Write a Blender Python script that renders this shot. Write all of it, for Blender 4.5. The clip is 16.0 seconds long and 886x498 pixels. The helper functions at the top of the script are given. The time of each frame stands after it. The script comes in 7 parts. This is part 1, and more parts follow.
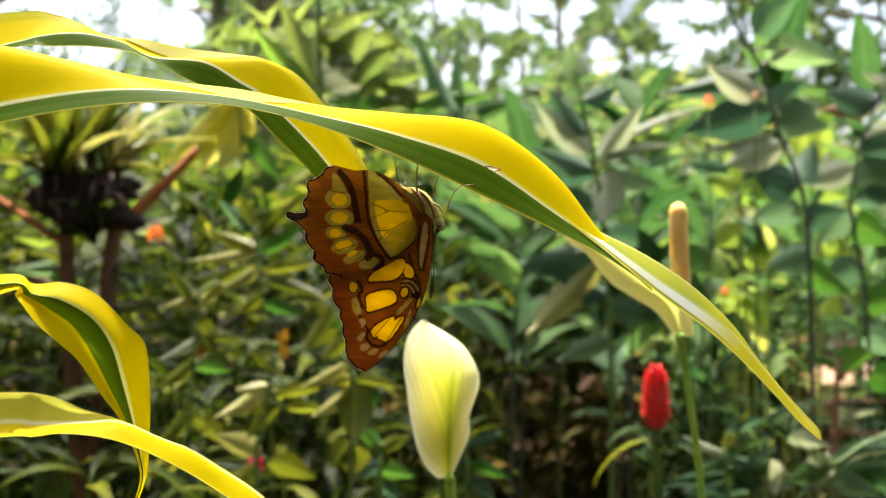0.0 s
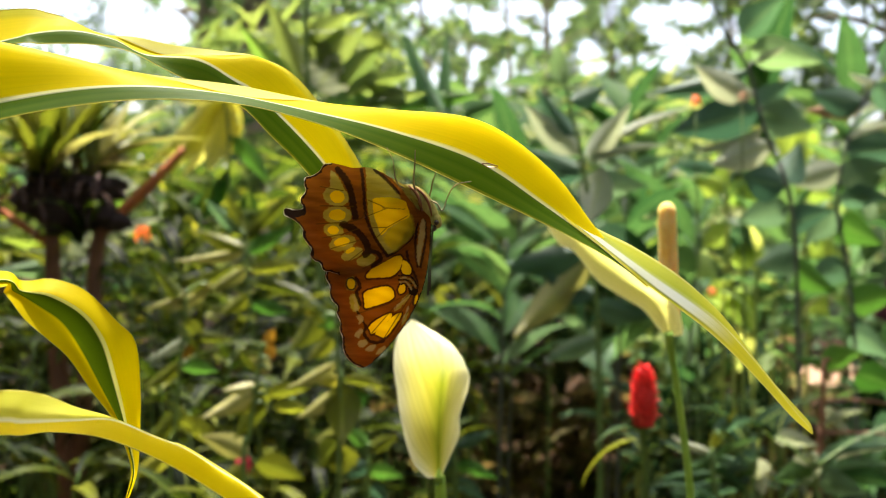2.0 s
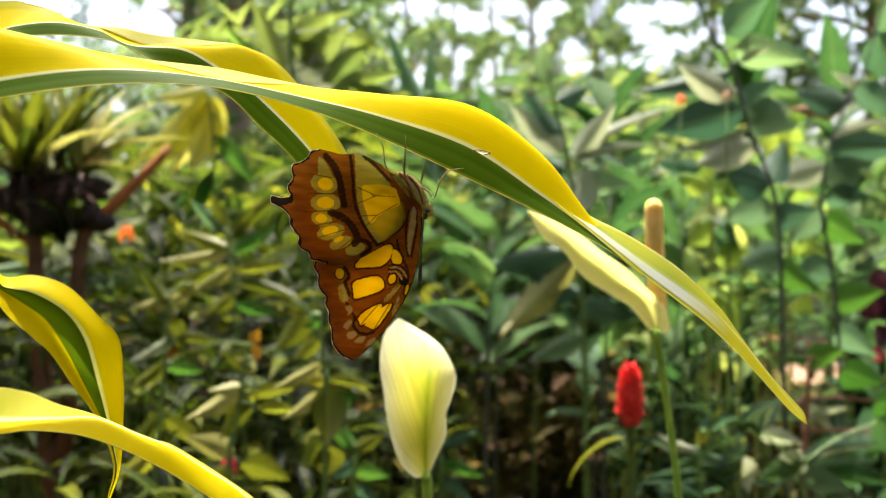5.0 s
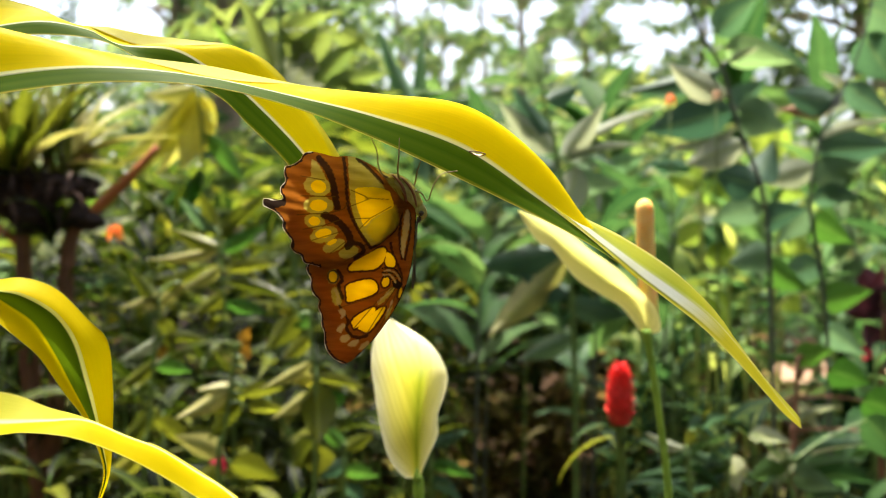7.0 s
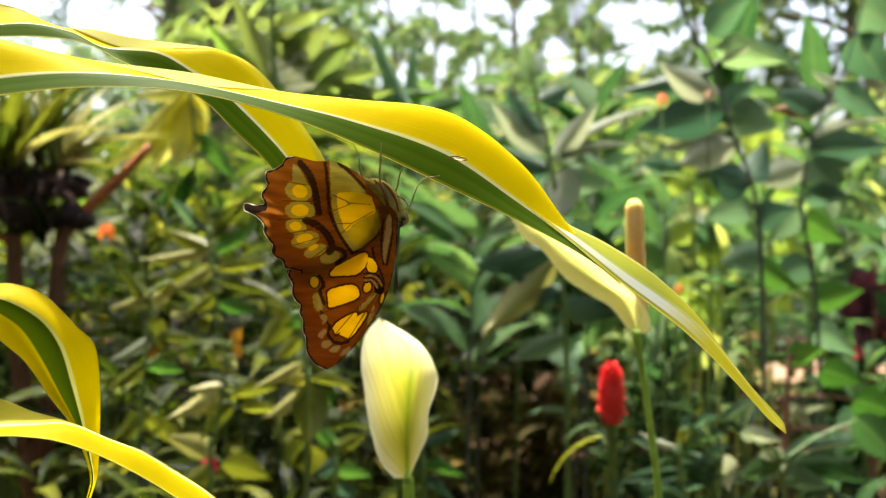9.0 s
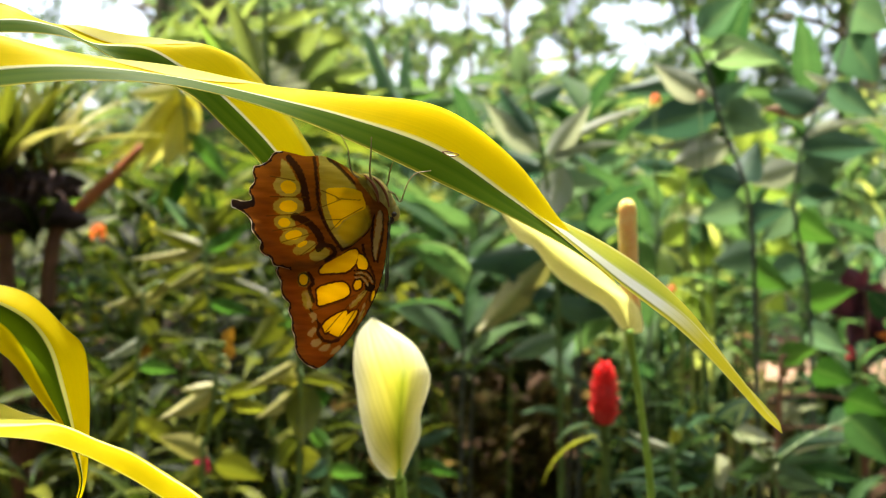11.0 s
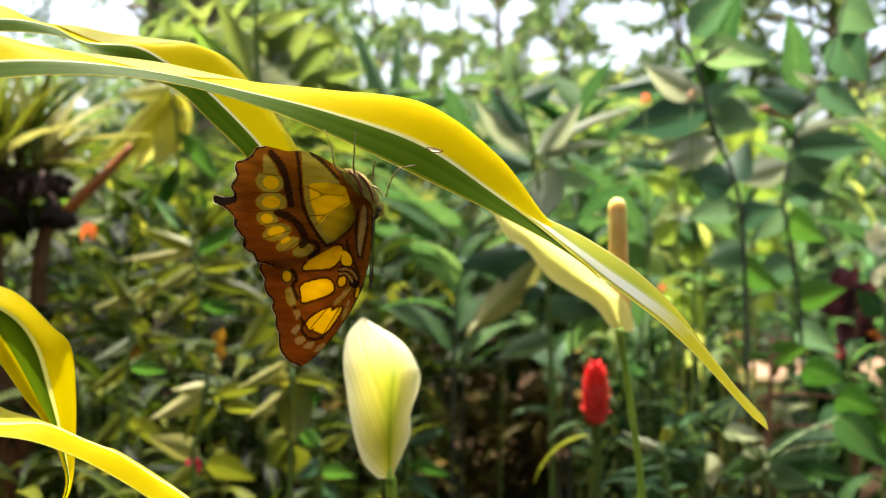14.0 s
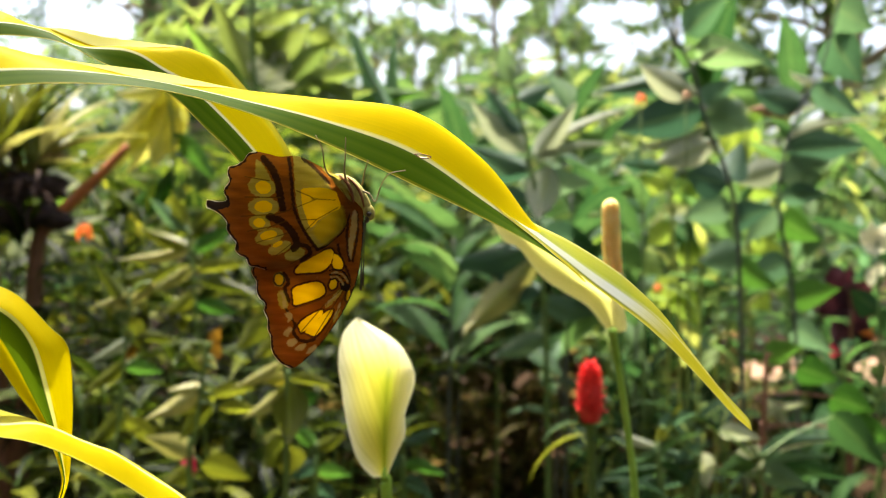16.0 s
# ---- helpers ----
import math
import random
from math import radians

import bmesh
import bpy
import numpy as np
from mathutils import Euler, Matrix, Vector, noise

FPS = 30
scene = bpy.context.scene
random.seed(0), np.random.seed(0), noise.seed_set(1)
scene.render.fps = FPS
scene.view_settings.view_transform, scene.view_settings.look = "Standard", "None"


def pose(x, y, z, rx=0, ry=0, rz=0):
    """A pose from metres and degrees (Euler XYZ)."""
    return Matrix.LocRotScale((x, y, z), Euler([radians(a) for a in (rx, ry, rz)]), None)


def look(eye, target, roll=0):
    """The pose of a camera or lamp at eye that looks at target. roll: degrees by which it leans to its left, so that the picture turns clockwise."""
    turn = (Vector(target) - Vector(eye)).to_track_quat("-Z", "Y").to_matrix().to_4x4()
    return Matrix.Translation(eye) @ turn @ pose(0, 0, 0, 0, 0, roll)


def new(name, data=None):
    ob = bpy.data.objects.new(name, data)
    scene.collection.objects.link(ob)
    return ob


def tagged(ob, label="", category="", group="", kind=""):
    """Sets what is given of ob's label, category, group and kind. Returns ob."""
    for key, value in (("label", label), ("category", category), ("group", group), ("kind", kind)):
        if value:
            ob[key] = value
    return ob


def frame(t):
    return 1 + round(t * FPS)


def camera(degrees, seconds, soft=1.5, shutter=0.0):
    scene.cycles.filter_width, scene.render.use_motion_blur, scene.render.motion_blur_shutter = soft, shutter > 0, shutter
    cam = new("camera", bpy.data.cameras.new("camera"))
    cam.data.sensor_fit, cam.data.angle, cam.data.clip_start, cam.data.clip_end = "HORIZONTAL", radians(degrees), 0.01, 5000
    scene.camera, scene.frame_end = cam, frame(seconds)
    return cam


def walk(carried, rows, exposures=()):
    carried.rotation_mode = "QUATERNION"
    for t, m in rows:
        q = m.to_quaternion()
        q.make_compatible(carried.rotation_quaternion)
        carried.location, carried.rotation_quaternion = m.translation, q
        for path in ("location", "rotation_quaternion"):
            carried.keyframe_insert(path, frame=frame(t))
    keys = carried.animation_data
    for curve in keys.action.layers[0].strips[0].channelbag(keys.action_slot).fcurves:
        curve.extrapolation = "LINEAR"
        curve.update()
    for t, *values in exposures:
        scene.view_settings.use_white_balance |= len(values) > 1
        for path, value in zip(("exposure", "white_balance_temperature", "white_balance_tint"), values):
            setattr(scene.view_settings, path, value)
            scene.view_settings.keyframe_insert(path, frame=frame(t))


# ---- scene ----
# ------------------------------------------------------------------ camera
cam = camera(48.0, 16.0, soft=1.1)
cam.data.dof.use_dof = True
cam.data.dof.focus_distance = 0.276
cam.data.dof.aperture_fstop = 17.5


def aim(yaw, pitch, roll, eye):
    """The hand-held camera: it drifts by a few millimetres and turns slowly to the right."""
    return pose(*eye, 90 + pitch, 0, -yaw) @ pose(0, 0, 0, 0, 0, -roll)


walk(cam, [
    (0.0, aim(0.000, 0.000, 0.000, (0.0000, 0.0000, 1.0000))),
    (0.5, aim(0.189, 0.010, -0.046, (-0.0002, 0.0006, 0.9995))),
    (1.0, aim(0.399, 0.028, -0.053, (-0.0002, 0.0010, 0.9990))),
    (1.5, aim(0.538, 0.058, 0.009, (-0.0002, 0.0012, 0.9985))),
    (2.0, aim(0.709, 0.067, 0.024, (-0.0004, 0.0015, 0.9983))),
    (2.5, aim(0.880, 0.069, 0.022, (-0.0007, 0.0019, 0.9982))),
    (3.0, aim(1.011, 0.074, 0.048, (-0.0009, 0.0021, 0.9981))),
    (3.5, aim(1.164, 0.066, 0.084, (-0.0008, 0.0023, 0.9979))),
    (4.0, aim(1.283, 0.057, 0.103, (-0.0006, 0.0028, 0.9978))),
    (6.5, aim(2.004, 0.039, 0.173, (-0.0015, 0.0047, 0.9976))),
    (7.0, aim(2.141, 0.003, 0.120, (-0.0013, 0.0046, 0.9979))),
    (7.5, aim(2.242, 0.002, 0.139, (-0.0011, 0.0045, 0.9981))),
    (8.0, aim(2.366, -0.011, 0.135, (-0.0009, 0.0044, 0.9982))),
    (8.5, aim(2.479, -0.030, 0.108, (-0.0005, 0.0044, 0.9983))),
    (9.0, aim(2.544, -0.041, 0.117, (-0.0000, 0.0047, 0.9983))),
    (11.5, aim(3.019, -0.049, 0.137, (0.0005, 0.0064, 0.9980))),
    (12.0, aim(3.093, -0.054, 0.173, (0.0008, 0.0063, 0.9979))),
    (12.5, aim(3.202, -0.036, 0.189, (0.0009, 0.0064, 0.9978))),
    (13.0, aim(3.273, -0.038, 0.217, (0.0009, 0.0065, 0.9976))),
    (13.5, aim(3.352, -0.038, 0.211, (0.0009, 0.0063, 0.9976))),
    (14.0, aim(3.423, -0.045, 0.209, (0.0008, 0.0061, 0.9976))),
    (14.5, aim(3.495, -0.065, 0.168, (0.0007, 0.0058, 0.9976))),
    (15.0, aim(3.563, -0.035, 0.170, (0.0008, 0.0053, 0.9977))),
    (15.5, aim(3.627, -0.041, 0.227, (0.0010, 0.0045, 0.9978))),
    (16.0, aim(3.647, -0.059, 0.228, (0.0015, 0.0033, 0.9979))),
])

# ------------------------------------------------------------------ light
SUN_AZ, SUN_EL = -18.0, 73.0   # the sun stands ahead of the camera, a little to one side
world = bpy.data.worlds.new("world")
scene.world = world
world.use_nodes = True
wt = world.node_tree
sky = wt.nodes.new("ShaderNodeTexSky")
sky.sky_type = "NISHITA"
sky.sun_disc = False
sky.sun_elevation = radians(SUN_EL)
sky.sun_rotation = radians(SUN_AZ)
sky.dust_density = 7.0
sky.air_density = 1.0
sky.ozone_density = 0.6
wt.links.new(sky.outputs[0], wt.nodes["Background"].inputs[0])
wt.nodes["Background"].inputs[1].default_value = 0.15
sun_data = bpy.data.lights.new("sun", "SUN")
sun_data.energy, sun_data.angle, sun_data.color = 4.3, radians(0.8), (1.0, 0.955, 0.85)
sun = new("sun", sun_data)
way = Vector((math.sin(radians(SUN_AZ)) * math.cos(radians(SUN_EL)), math.cos(radians(SUN_AZ)) * math.cos(radians(SUN_EL)), math.sin(radians(SUN_EL))))
sun.matrix_world = look(way * 30, (0, 0, 0))
scene.view_settings.exposure = 1.86


# ------------------------------------------------------------------ materials
def node(tree, kind, **values):
    n = tree.nodes.new(kind)
    for k, v in values.items():
        n.inputs[k.replace("_", " ")].default_value = v
    return n


def ramp(tree, source, stops, smooth=False):
    n = tree.nodes.new("ShaderNodeValToRGB")
    n.color_ramp.interpolation = "EASE" if smooth else "LINEAR"
    while len(n.color_ramp.elements) < len(stops):
        n.color_ramp.elements.new(0.5)
    for e, (p, c) in zip(n.color_ramp.elements, stops):
        e.position, e.color = p, (*c, 1)
    tree.links.new(source, n.inputs[0])
    return n.outputs[0]


def mix(tree, a, b, fac, kind="MIX"):
    n = tree.nodes.new("ShaderNodeMix")
    n.data_type, n.blend_type = "RGBA", kind
    for socket, value in ((n.inputs[0], fac), (n.inputs[6], a), (n.inputs[7], b)):
        if isinstance(value, (int, float)):
            socket.default_value = value
        elif isinstance(value, tuple):
            socket.default_value = (*value, 1)
        else:
            tree.links.new(value, socket)
    return n.outputs[2]


def maths(tree, op, a, b=0.0, clamp=False):
    n = tree.nodes.new("ShaderNodeMath")
    n.operation, n.use_clamp = op, clamp
    for socket, value in zip(n.inputs, (a, b)):
        if isinstance(value, (int, float)):
            socket.default_value = value
        else:
            tree.links.new(value, socket)
    return n.outputs[0]


def sheen(tree, colour, through_colour, share, rough, bump=None, strength=0.3, distance=0.001, coat=0.0, specular=0.5):
    """A thin leaf or petal: a glossy face, and light that comes through it."""
    p = tree.nodes.new("ShaderNodeBsdfPrincipled")
    p.inputs["Roughness"].default_value = rough
    p.inputs["Specular IOR Level"].default_value = specular
    tree.links.new(colour, p.inputs["Base Color"])
    t = tree.nodes.new("ShaderNodeBsdfTranslucent")
    tree.links.new(through_colour, t.inputs[0])
    m = tree.nodes.new("ShaderNodeMixShader")
    m.inputs[0].default_value = share
    tree.links.new(p.outputs[0], m.inputs[1])
    tree.links.new(t.outputs[0], m.inputs[2])
    if bump is not None:
        b = node(tree, "ShaderNodeBump", Strength=strength, Distance=distance)
        tree.links.new(bump, b.inputs["Height"])
        tree.links.new(b.outputs[0], p.inputs["Normal"])
        tree.links.new(b.outputs[0], t.inputs["Normal"])
    tree.links.new(m.outputs[0], tree.nodes["Material Output"].inputs[0])


def blank(name):
    m = bpy.data.materials.new(name)
    m.use_nodes = True
    m.node_tree.nodes.remove(m.node_tree.nodes["Principled BSDF"])
    return m, m.node_tree


def foliage(name, stops, share=0.45, rough=0.5, rib=(0.28, 0.34, 0.04), by="object", glow=1.0, rib_width=0.06, specular=0.22, blotch=0.5):
    """Leaf green that varies from leaf to leaf and within each leaf, with a paler midrib and side veins."""
    m, t = blank(name)
    if by == "object":
        chance = t.nodes.new("ShaderNodeObjectInfo").outputs["Random"]
    else:
        chance = t.nodes.new("ShaderNodeNewGeometry").outputs["Random Per Island"]
    colour = ramp(t, chance, stops)
    at = t.nodes.new("ShaderNodeTexCoord")
    grain = node(t, "ShaderNodeTexNoise", Scale=28.0, Detail=4.0)
    t.links.new(at.outputs["Object"], grain.inputs["Vector"])
    shade = ramp(t, grain.outputs[0], [(0.3, (0.62, 0.62, 0.62)), (0.7, (1.25, 1.2, 1.1))])
    colour = mix(t, colour, shade, blotch, "MULTIPLY")
    sep = t.nodes.new("ShaderNodeSeparateXYZ")
    t.links.new(at.outputs["UV"], sep.inputs[0])
    off = maths(t, "ABSOLUTE", maths(t, "SUBTRACT", sep.outputs[1], 0.5))
    on_rib = ramp(t, off, [(rib_width * 0.4, (1, 1, 1)), (rib_width, (0, 0, 0))])
    colour = mix(t, colour, rib, maths(t, "MULTIPLY", on_rib, 0.35))
    slant = maths(t, "SINE", maths(t, "MULTIPLY", maths(t, "SUBTRACT", sep.outputs[0], maths(t, "MULTIPLY", off, 0.35)), 90.0))
    colour = mix(t, colour, ramp(t, maths(t, "ADD", maths(t, "MULTIPLY", slant, 0.5), 0.5), [(0.0, (0.8, 0.82, 0.8)), (0.5, (1, 1, 1)), (1.0, (1.12, 1.1, 1.0))]), 0.6, "MULTIPLY")
    lit = mix(t, colour, (glow, glow, glow * 0.75), 1.0, "MULTIPLY")
    sheen(t, colour, lit, share, rough, slant, 0.25, 0.002, specular=specular)
    return m


def variegated(name, stops, streak=0.08, rough=0.5, share=0.66, gloss=0.05, ending=None):
    """Striped strap leaf: the stripes run along it, their place across it is given by the sheet's own v."""
    m, t = blank(name)
    at = t.nodes.new("ShaderNodeTexCoord")
    sep = t.nodes.new("ShaderNodeSeparateXYZ")
    t.links.new(at.outputs["UV"], sep.inputs[0])
    lines = t.nodes.new("ShaderNodeCombineXYZ")
    t.links.new(maths(t, "MULTIPLY", sep.outputs[0], 5.0), lines.inputs[0])
    t.links.new(maths(t, "MULTIPLY", sep.outputs[1], 60.0), lines.inputs[1])
    fine = node(t, "ShaderNodeTexNoise", Scale=1.0, Detail=3.0)
    t.links.new(lines.outputs[0], fine.inputs["Vector"])
    broad = node(t, "ShaderNodeTexNoise", Scale=9.0, Detail=2.0)
    t.links.new(at.outputs["Object"], broad.inputs["Vector"])
    wobble = maths(t, "MULTIPLY", maths(t, "SUBTRACT", fine.outputs[0], 0.5), 0.05)
    colour = ramp(t, maths(t, "ADD", sep.outputs[1], wobble), stops)
    if ending:
        start, stop, last = ending
        colour = mix(t, colour, ramp(t, maths(t, "ADD", sep.outputs[1], wobble), last), ramp(t, sep.outputs[0], [(start, (0, 0, 0)), (stop, (1, 1, 1))]))
    colour = mix(t, colour, ramp(t, fine.outputs[0], [(0.3, (0.75, 0.8, 0.6)), (0.65, (1.05, 1.03, 1.0))]), streak, "MULTIPLY")
    colour = mix(t, colour, ramp(t, broad.outputs[0], [(0.3, (0.86, 0.9, 0.75)), (0.7, (1.05, 1.0, 1.0))]), 0.6, "MULTIPLY")
    sheen(t, colour, colour, share, rough, fine.outputs[0], 0.1, 0.0004, specular=gloss)
    return m


def solid(name, stops, rough=0.6, scale=40.0, bump=0.3, distance=0.002, specular=0.4, stretch=(1, 1, 1)):
    """An opaque rough surface in two scales of grain: bark, soil, stalks, clay."""
    m, t = blank(name)
    at = t.nodes.new("ShaderNodeTexCoord")
    fit = t.nodes.new("ShaderNodeMapping")
    fit.inputs["Scale"].default_value = stretch
    t.links.new(at.outputs["Object"], fit.inputs[0])
    big = node(t, "ShaderNodeTexNoise", Scale=scale * 0.2, Detail=3.0)
    small = node(t, "ShaderNodeTexNoise", Scale=scale, Detail=6.0)
    for n in (big, small):
        t.links.new(fit.outputs[0], n.inputs["Vector"])
    both = maths(t, "ADD", maths(t, "MULTIPLY", big.outputs[0], 0.5), maths(t, "MULTIPLY", small.outputs[0], 0.5))
    p = node(t, "ShaderNodeBsdfPrincipled", Roughness=rough)
    p.inputs["Specular IOR Level"].default_value = specular
    t.links.new(ramp(t, both, stops), p.inputs["Base Color"])
    b = node(t, "ShaderNodeBump", Strength=bump, Distance=distance)
    t.links.new(small.outputs[0], b.inputs["Height"])
    t.links.new(b.outputs[0], p.inputs["Normal"])
    t.links.new(p.outputs[0], t.nodes["Material Output"].inputs[0])
    return m


YELLOW, CREAM, GREEN = (0.85, 0.69, 0.0), (0.82, 0.78, 0.22), (0.056, 0.126, 0.003)
M_STRAP = variegated("strap_leaf", streak=0.25, stops=[(0.0, (0.17, 0.20, 0.01)), (0.02, (0.17, 0.20, 0.01)), (0.035, GREEN), (0.15, (0.082, 0.148, 0.006)), (0.2, GREEN), (0.285, (0.082, 0.148, 0.006)), (0.306, (0.88, 0.87, 0.62)), (0.328, (0.88, 0.86, 0.5)), (0.342, YELLOW), (0.72, YELLOW), (0.82, (0.68, 0.60, 0.015)), (0.985, (0.70, 0.64, 0.05)), (1.0, CREAM)], rough=0.5, gloss=0.05)
# the bluish white stripe is reflected sky painted into the ramp; it fades out lengthwise
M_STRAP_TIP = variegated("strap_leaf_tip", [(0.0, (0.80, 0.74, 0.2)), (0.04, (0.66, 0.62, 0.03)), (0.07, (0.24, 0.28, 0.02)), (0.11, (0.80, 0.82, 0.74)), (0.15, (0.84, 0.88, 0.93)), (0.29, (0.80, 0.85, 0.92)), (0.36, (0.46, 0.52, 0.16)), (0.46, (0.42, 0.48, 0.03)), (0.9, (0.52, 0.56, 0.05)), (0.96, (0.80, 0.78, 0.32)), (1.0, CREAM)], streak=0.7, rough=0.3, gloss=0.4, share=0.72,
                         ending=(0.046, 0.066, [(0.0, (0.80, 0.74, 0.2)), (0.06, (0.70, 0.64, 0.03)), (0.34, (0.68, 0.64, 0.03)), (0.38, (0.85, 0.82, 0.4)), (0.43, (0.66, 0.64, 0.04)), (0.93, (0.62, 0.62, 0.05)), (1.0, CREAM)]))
DEEP = (0.74, 0.60, 0.0)
M_STRAP_DROOP = variegated("drooping_strap_leaf", [(0.0, (0.78, 0.61, 0.0)), (0.30, (0.78, 0.61, 0.0)), (0.335, (0.085, 0.135, 0.003)), (0.62, (0.045, 0.085, 0.002)), (0.65, CREAM), (0.68, CREAM), (0.70, (0.78, 0.61, 0.0)), (1.0, (0.78, 0.61, 0.0))])
M_STRAP_LOW = variegated("low_strap_leaf", [(0.0, CREAM), (0.03, DEEP), (0.47, DEEP), (0.52, (0.80, 0.80, 0.5)), (0.57, (0.76, 0.74, 0.35)), (0.61, (0.60, 0.59, 0.05)), (0.97, (0.64, 0.62, 0.06)), (1.0, CREAM)])
M_MARGIN = variegated("leaf_margin", [(0.0, (0.50, 0.46, 0.08)), (1.0, (0.56, 0.52, 0.13))], share=0.5)
# paler than the blade: sky reflected off the upper face is in the colour
M_FACE = variegated("strap_leaf_face", [(0.0, (0.47, 0.455, 0.07)), (1.0, (0.51, 0.49, 0.12))], share=0.6, rough=0.6, gloss=0.1)
M_TEAR = solid("torn_edge", [(0.3, (0.10, 0.03, 0.01)), (0.7, (0.28, 0.10, 0.03))], 0.7, 900)
# pale fill that stands for bright background showing in the hole
M_HOLE_FILL = variegated("hole_fill", [(0.0, (0.88, 0.84, 0.6)), (1.0, (0.88, 0.86, 0.7))], share=0.75)
M_CANE = solid("cane_bark", [(0.3, (0.12, 0.09, 0.05)), (0.7, (0.3, 0.24, 0.14))], 0.8, 60)
# the near-black stops imitate shade between the leaves
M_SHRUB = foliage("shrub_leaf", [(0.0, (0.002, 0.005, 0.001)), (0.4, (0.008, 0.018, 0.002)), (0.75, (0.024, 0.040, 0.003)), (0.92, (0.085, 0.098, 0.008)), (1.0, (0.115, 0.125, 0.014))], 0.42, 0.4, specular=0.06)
M_GINGER = foliage("ginger_leaf", [(0.0, (0.020, 0.060, 0.020)), (0.6, (0.052, 0.120, 0.038)), (1.0, (0.11, 0.19, 0.06))], 0.58, 0.5, rib=(0.12, 0.2, 0.06), specular=0.09)
# bright yellow-green that imitates light shining through the leaf
M_GLOW_TINT = foliage("glow_tint_leaf", [(0.0, (0.13, 0.25, 0.04)), (1.0, (0.32, 0.41, 0.07))], 0.7, 0.5, rib=(0.4, 0.5, 0.1))
# near-black copy of leaf green: the shade low down is put into the colour
M_SHADE_TINT = foliage("shade_tint_leaf", [(0.0, (0.004, 0.014, 0.006)), (0.7, (0.012, 0.032, 0.012)), (1.0, (0.03, 0.06, 0.02))], 0.5, 0.55, specular=0.04)
# pale grey: sky sheen on glossy leaves is put into the base colour
M_GREY = foliage("sheen_grey_leaf", [(0.0, (0.26, 0.30, 0.22)), (1.0, (0.42, 0.45, 0.35))], 0.5, 0.46, specular=0.2)
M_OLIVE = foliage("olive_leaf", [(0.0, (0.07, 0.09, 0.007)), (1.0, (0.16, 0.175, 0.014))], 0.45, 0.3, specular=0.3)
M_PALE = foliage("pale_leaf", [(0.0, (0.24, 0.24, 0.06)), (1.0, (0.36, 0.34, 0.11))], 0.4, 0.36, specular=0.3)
# pale teal: brightness and haze of the upper right are painted in
M_LIGHT = foliage("hazed_light_leaf", [(0.0, (0.055, 0.14, 0.075)), (0.6, (0.115, 0.225, 0.115)), (1.0, (0.19, 0.30, 0.14))], 0.58, 0.48, rib=(0.2, 0.28, 0.12))
M_VIVID = foliage("smooth_green_leaf", [(0.0, (0.035, 0.115, 0.016)), (1.0, (0.085, 0.20, 0.03))], 0.5, 0.4, rib=(0.16, 0.3, 0.06), specular=0.2)
# lighter copy of leaf green, with sunshine put into the colour
M_SUN_TINT = foliage("sun_tint_leaf", [(0.0, (0.05, 0.12, 0.04)), (0.4, (0.10, 0.19, 0.07)), (0.75, (0.25, 0.35, 0.10)), (1.0, (0.5, 0.52, 0.14))], 0.62, 0.48)
# extra blue in the far and canopy greens imitates the sky's veil
M_FAR = foliage("far_leaf", [(0.0, (0.026, 0.07, 0.026)), (0.5, (0.08, 0.142, 0.056)), (0.8, (0.165, 0.225, 0.075)), (1.0, (0.33, 0.345, 0.10))], 0.6, 0.5, by="island")
M_THICKET = foliage("thicket_leaf", [(0.0, (0.015, 0.035, 0.006)), (0.5, (0.05, 0.085, 0.010)), (0.85, (0.17, 0.21, 0.022)), (1.0, (0.40, 0.37, 0.035))], 0.6, 0.5, by="island", specular=0.05)
M_CANOPY = foliage("canopy_leaf", [(0.0, (0.06, 0.12, 0.06)), (0.7, (0.15, 0.24, 0.10)), (1.0, (0.28, 0.37, 0.12))], 0.7, 0.5, by="island")
M_FEATHER = foliage("feathery_leaflet", [(0.0, (0.10, 0.155, 0.04)), (1.0, (0.19, 0.235, 0.065))], 0.7, 0.5)
# bluish green: veiling haze from the bright sky is mixed into the leaf colour
M_HAZED = foliage("hazed_leaf", [(0.0, (0.028, 0.074, 0.048)), (0.6, (0.066, 0.138, 0.084)), (1.0, (0.13, 0.212, 0.12))], 0.55, 0.5, rib=(0.14, 0.22, 0.1), specular=0.35)
M_HANG = foliage("hanging_leaflet", [(0.0, (0.40, 0.42, 0.08)), (1.0, (0.56, 0.53, 0.14))], 0.75, 0.5)
M_FROND = foliage("frond_leaflet", [(0.0, (0.20, 0.23, 0.02)), (1.0, (0.40, 0.36, 0.04))], 0.55, 0.5)
M_DRY = foliage("dry_leaf", [(0.0, (0.2, 0.10, 0.05)), (1.0, (0.42, 0.26, 0.15))], 0.35, 0.7, rib=(0.3, 0.18, 0.1))
M_STEM = solid("green_stem", [(0.3, (0.05, 0.10, 0.02)), (0.7, (0.13, 0.2, 0.04))], 0.5, 80)
M_PALE_STEM = solid("pale_green_stem", [(0.3, (0.18, 0.24, 0.04)), (0.7, (0.36, 0.38, 0.08))], 0.5, 80)
M_DARK_STEM = solid("dark_stem", [(0.3, (0.03, 0.04, 0.03)), (0.7, (0.09, 0.10, 0.07))], 0.5, 60)
M_RED_STEM = solid("reddish_stem", [(0.3, (0.10, 0.04, 0.02)), (0.7, (0.24, 0.10, 0.05))], 0.6, 60)
M_BARK = solid("bark", [(0.3, (0.12, 0.09, 0.05)), (0.7, (0.34, 0.25, 0.15))], 0.9, 12, 0.7, 0.02, stretch=(1, 1, 0.25))
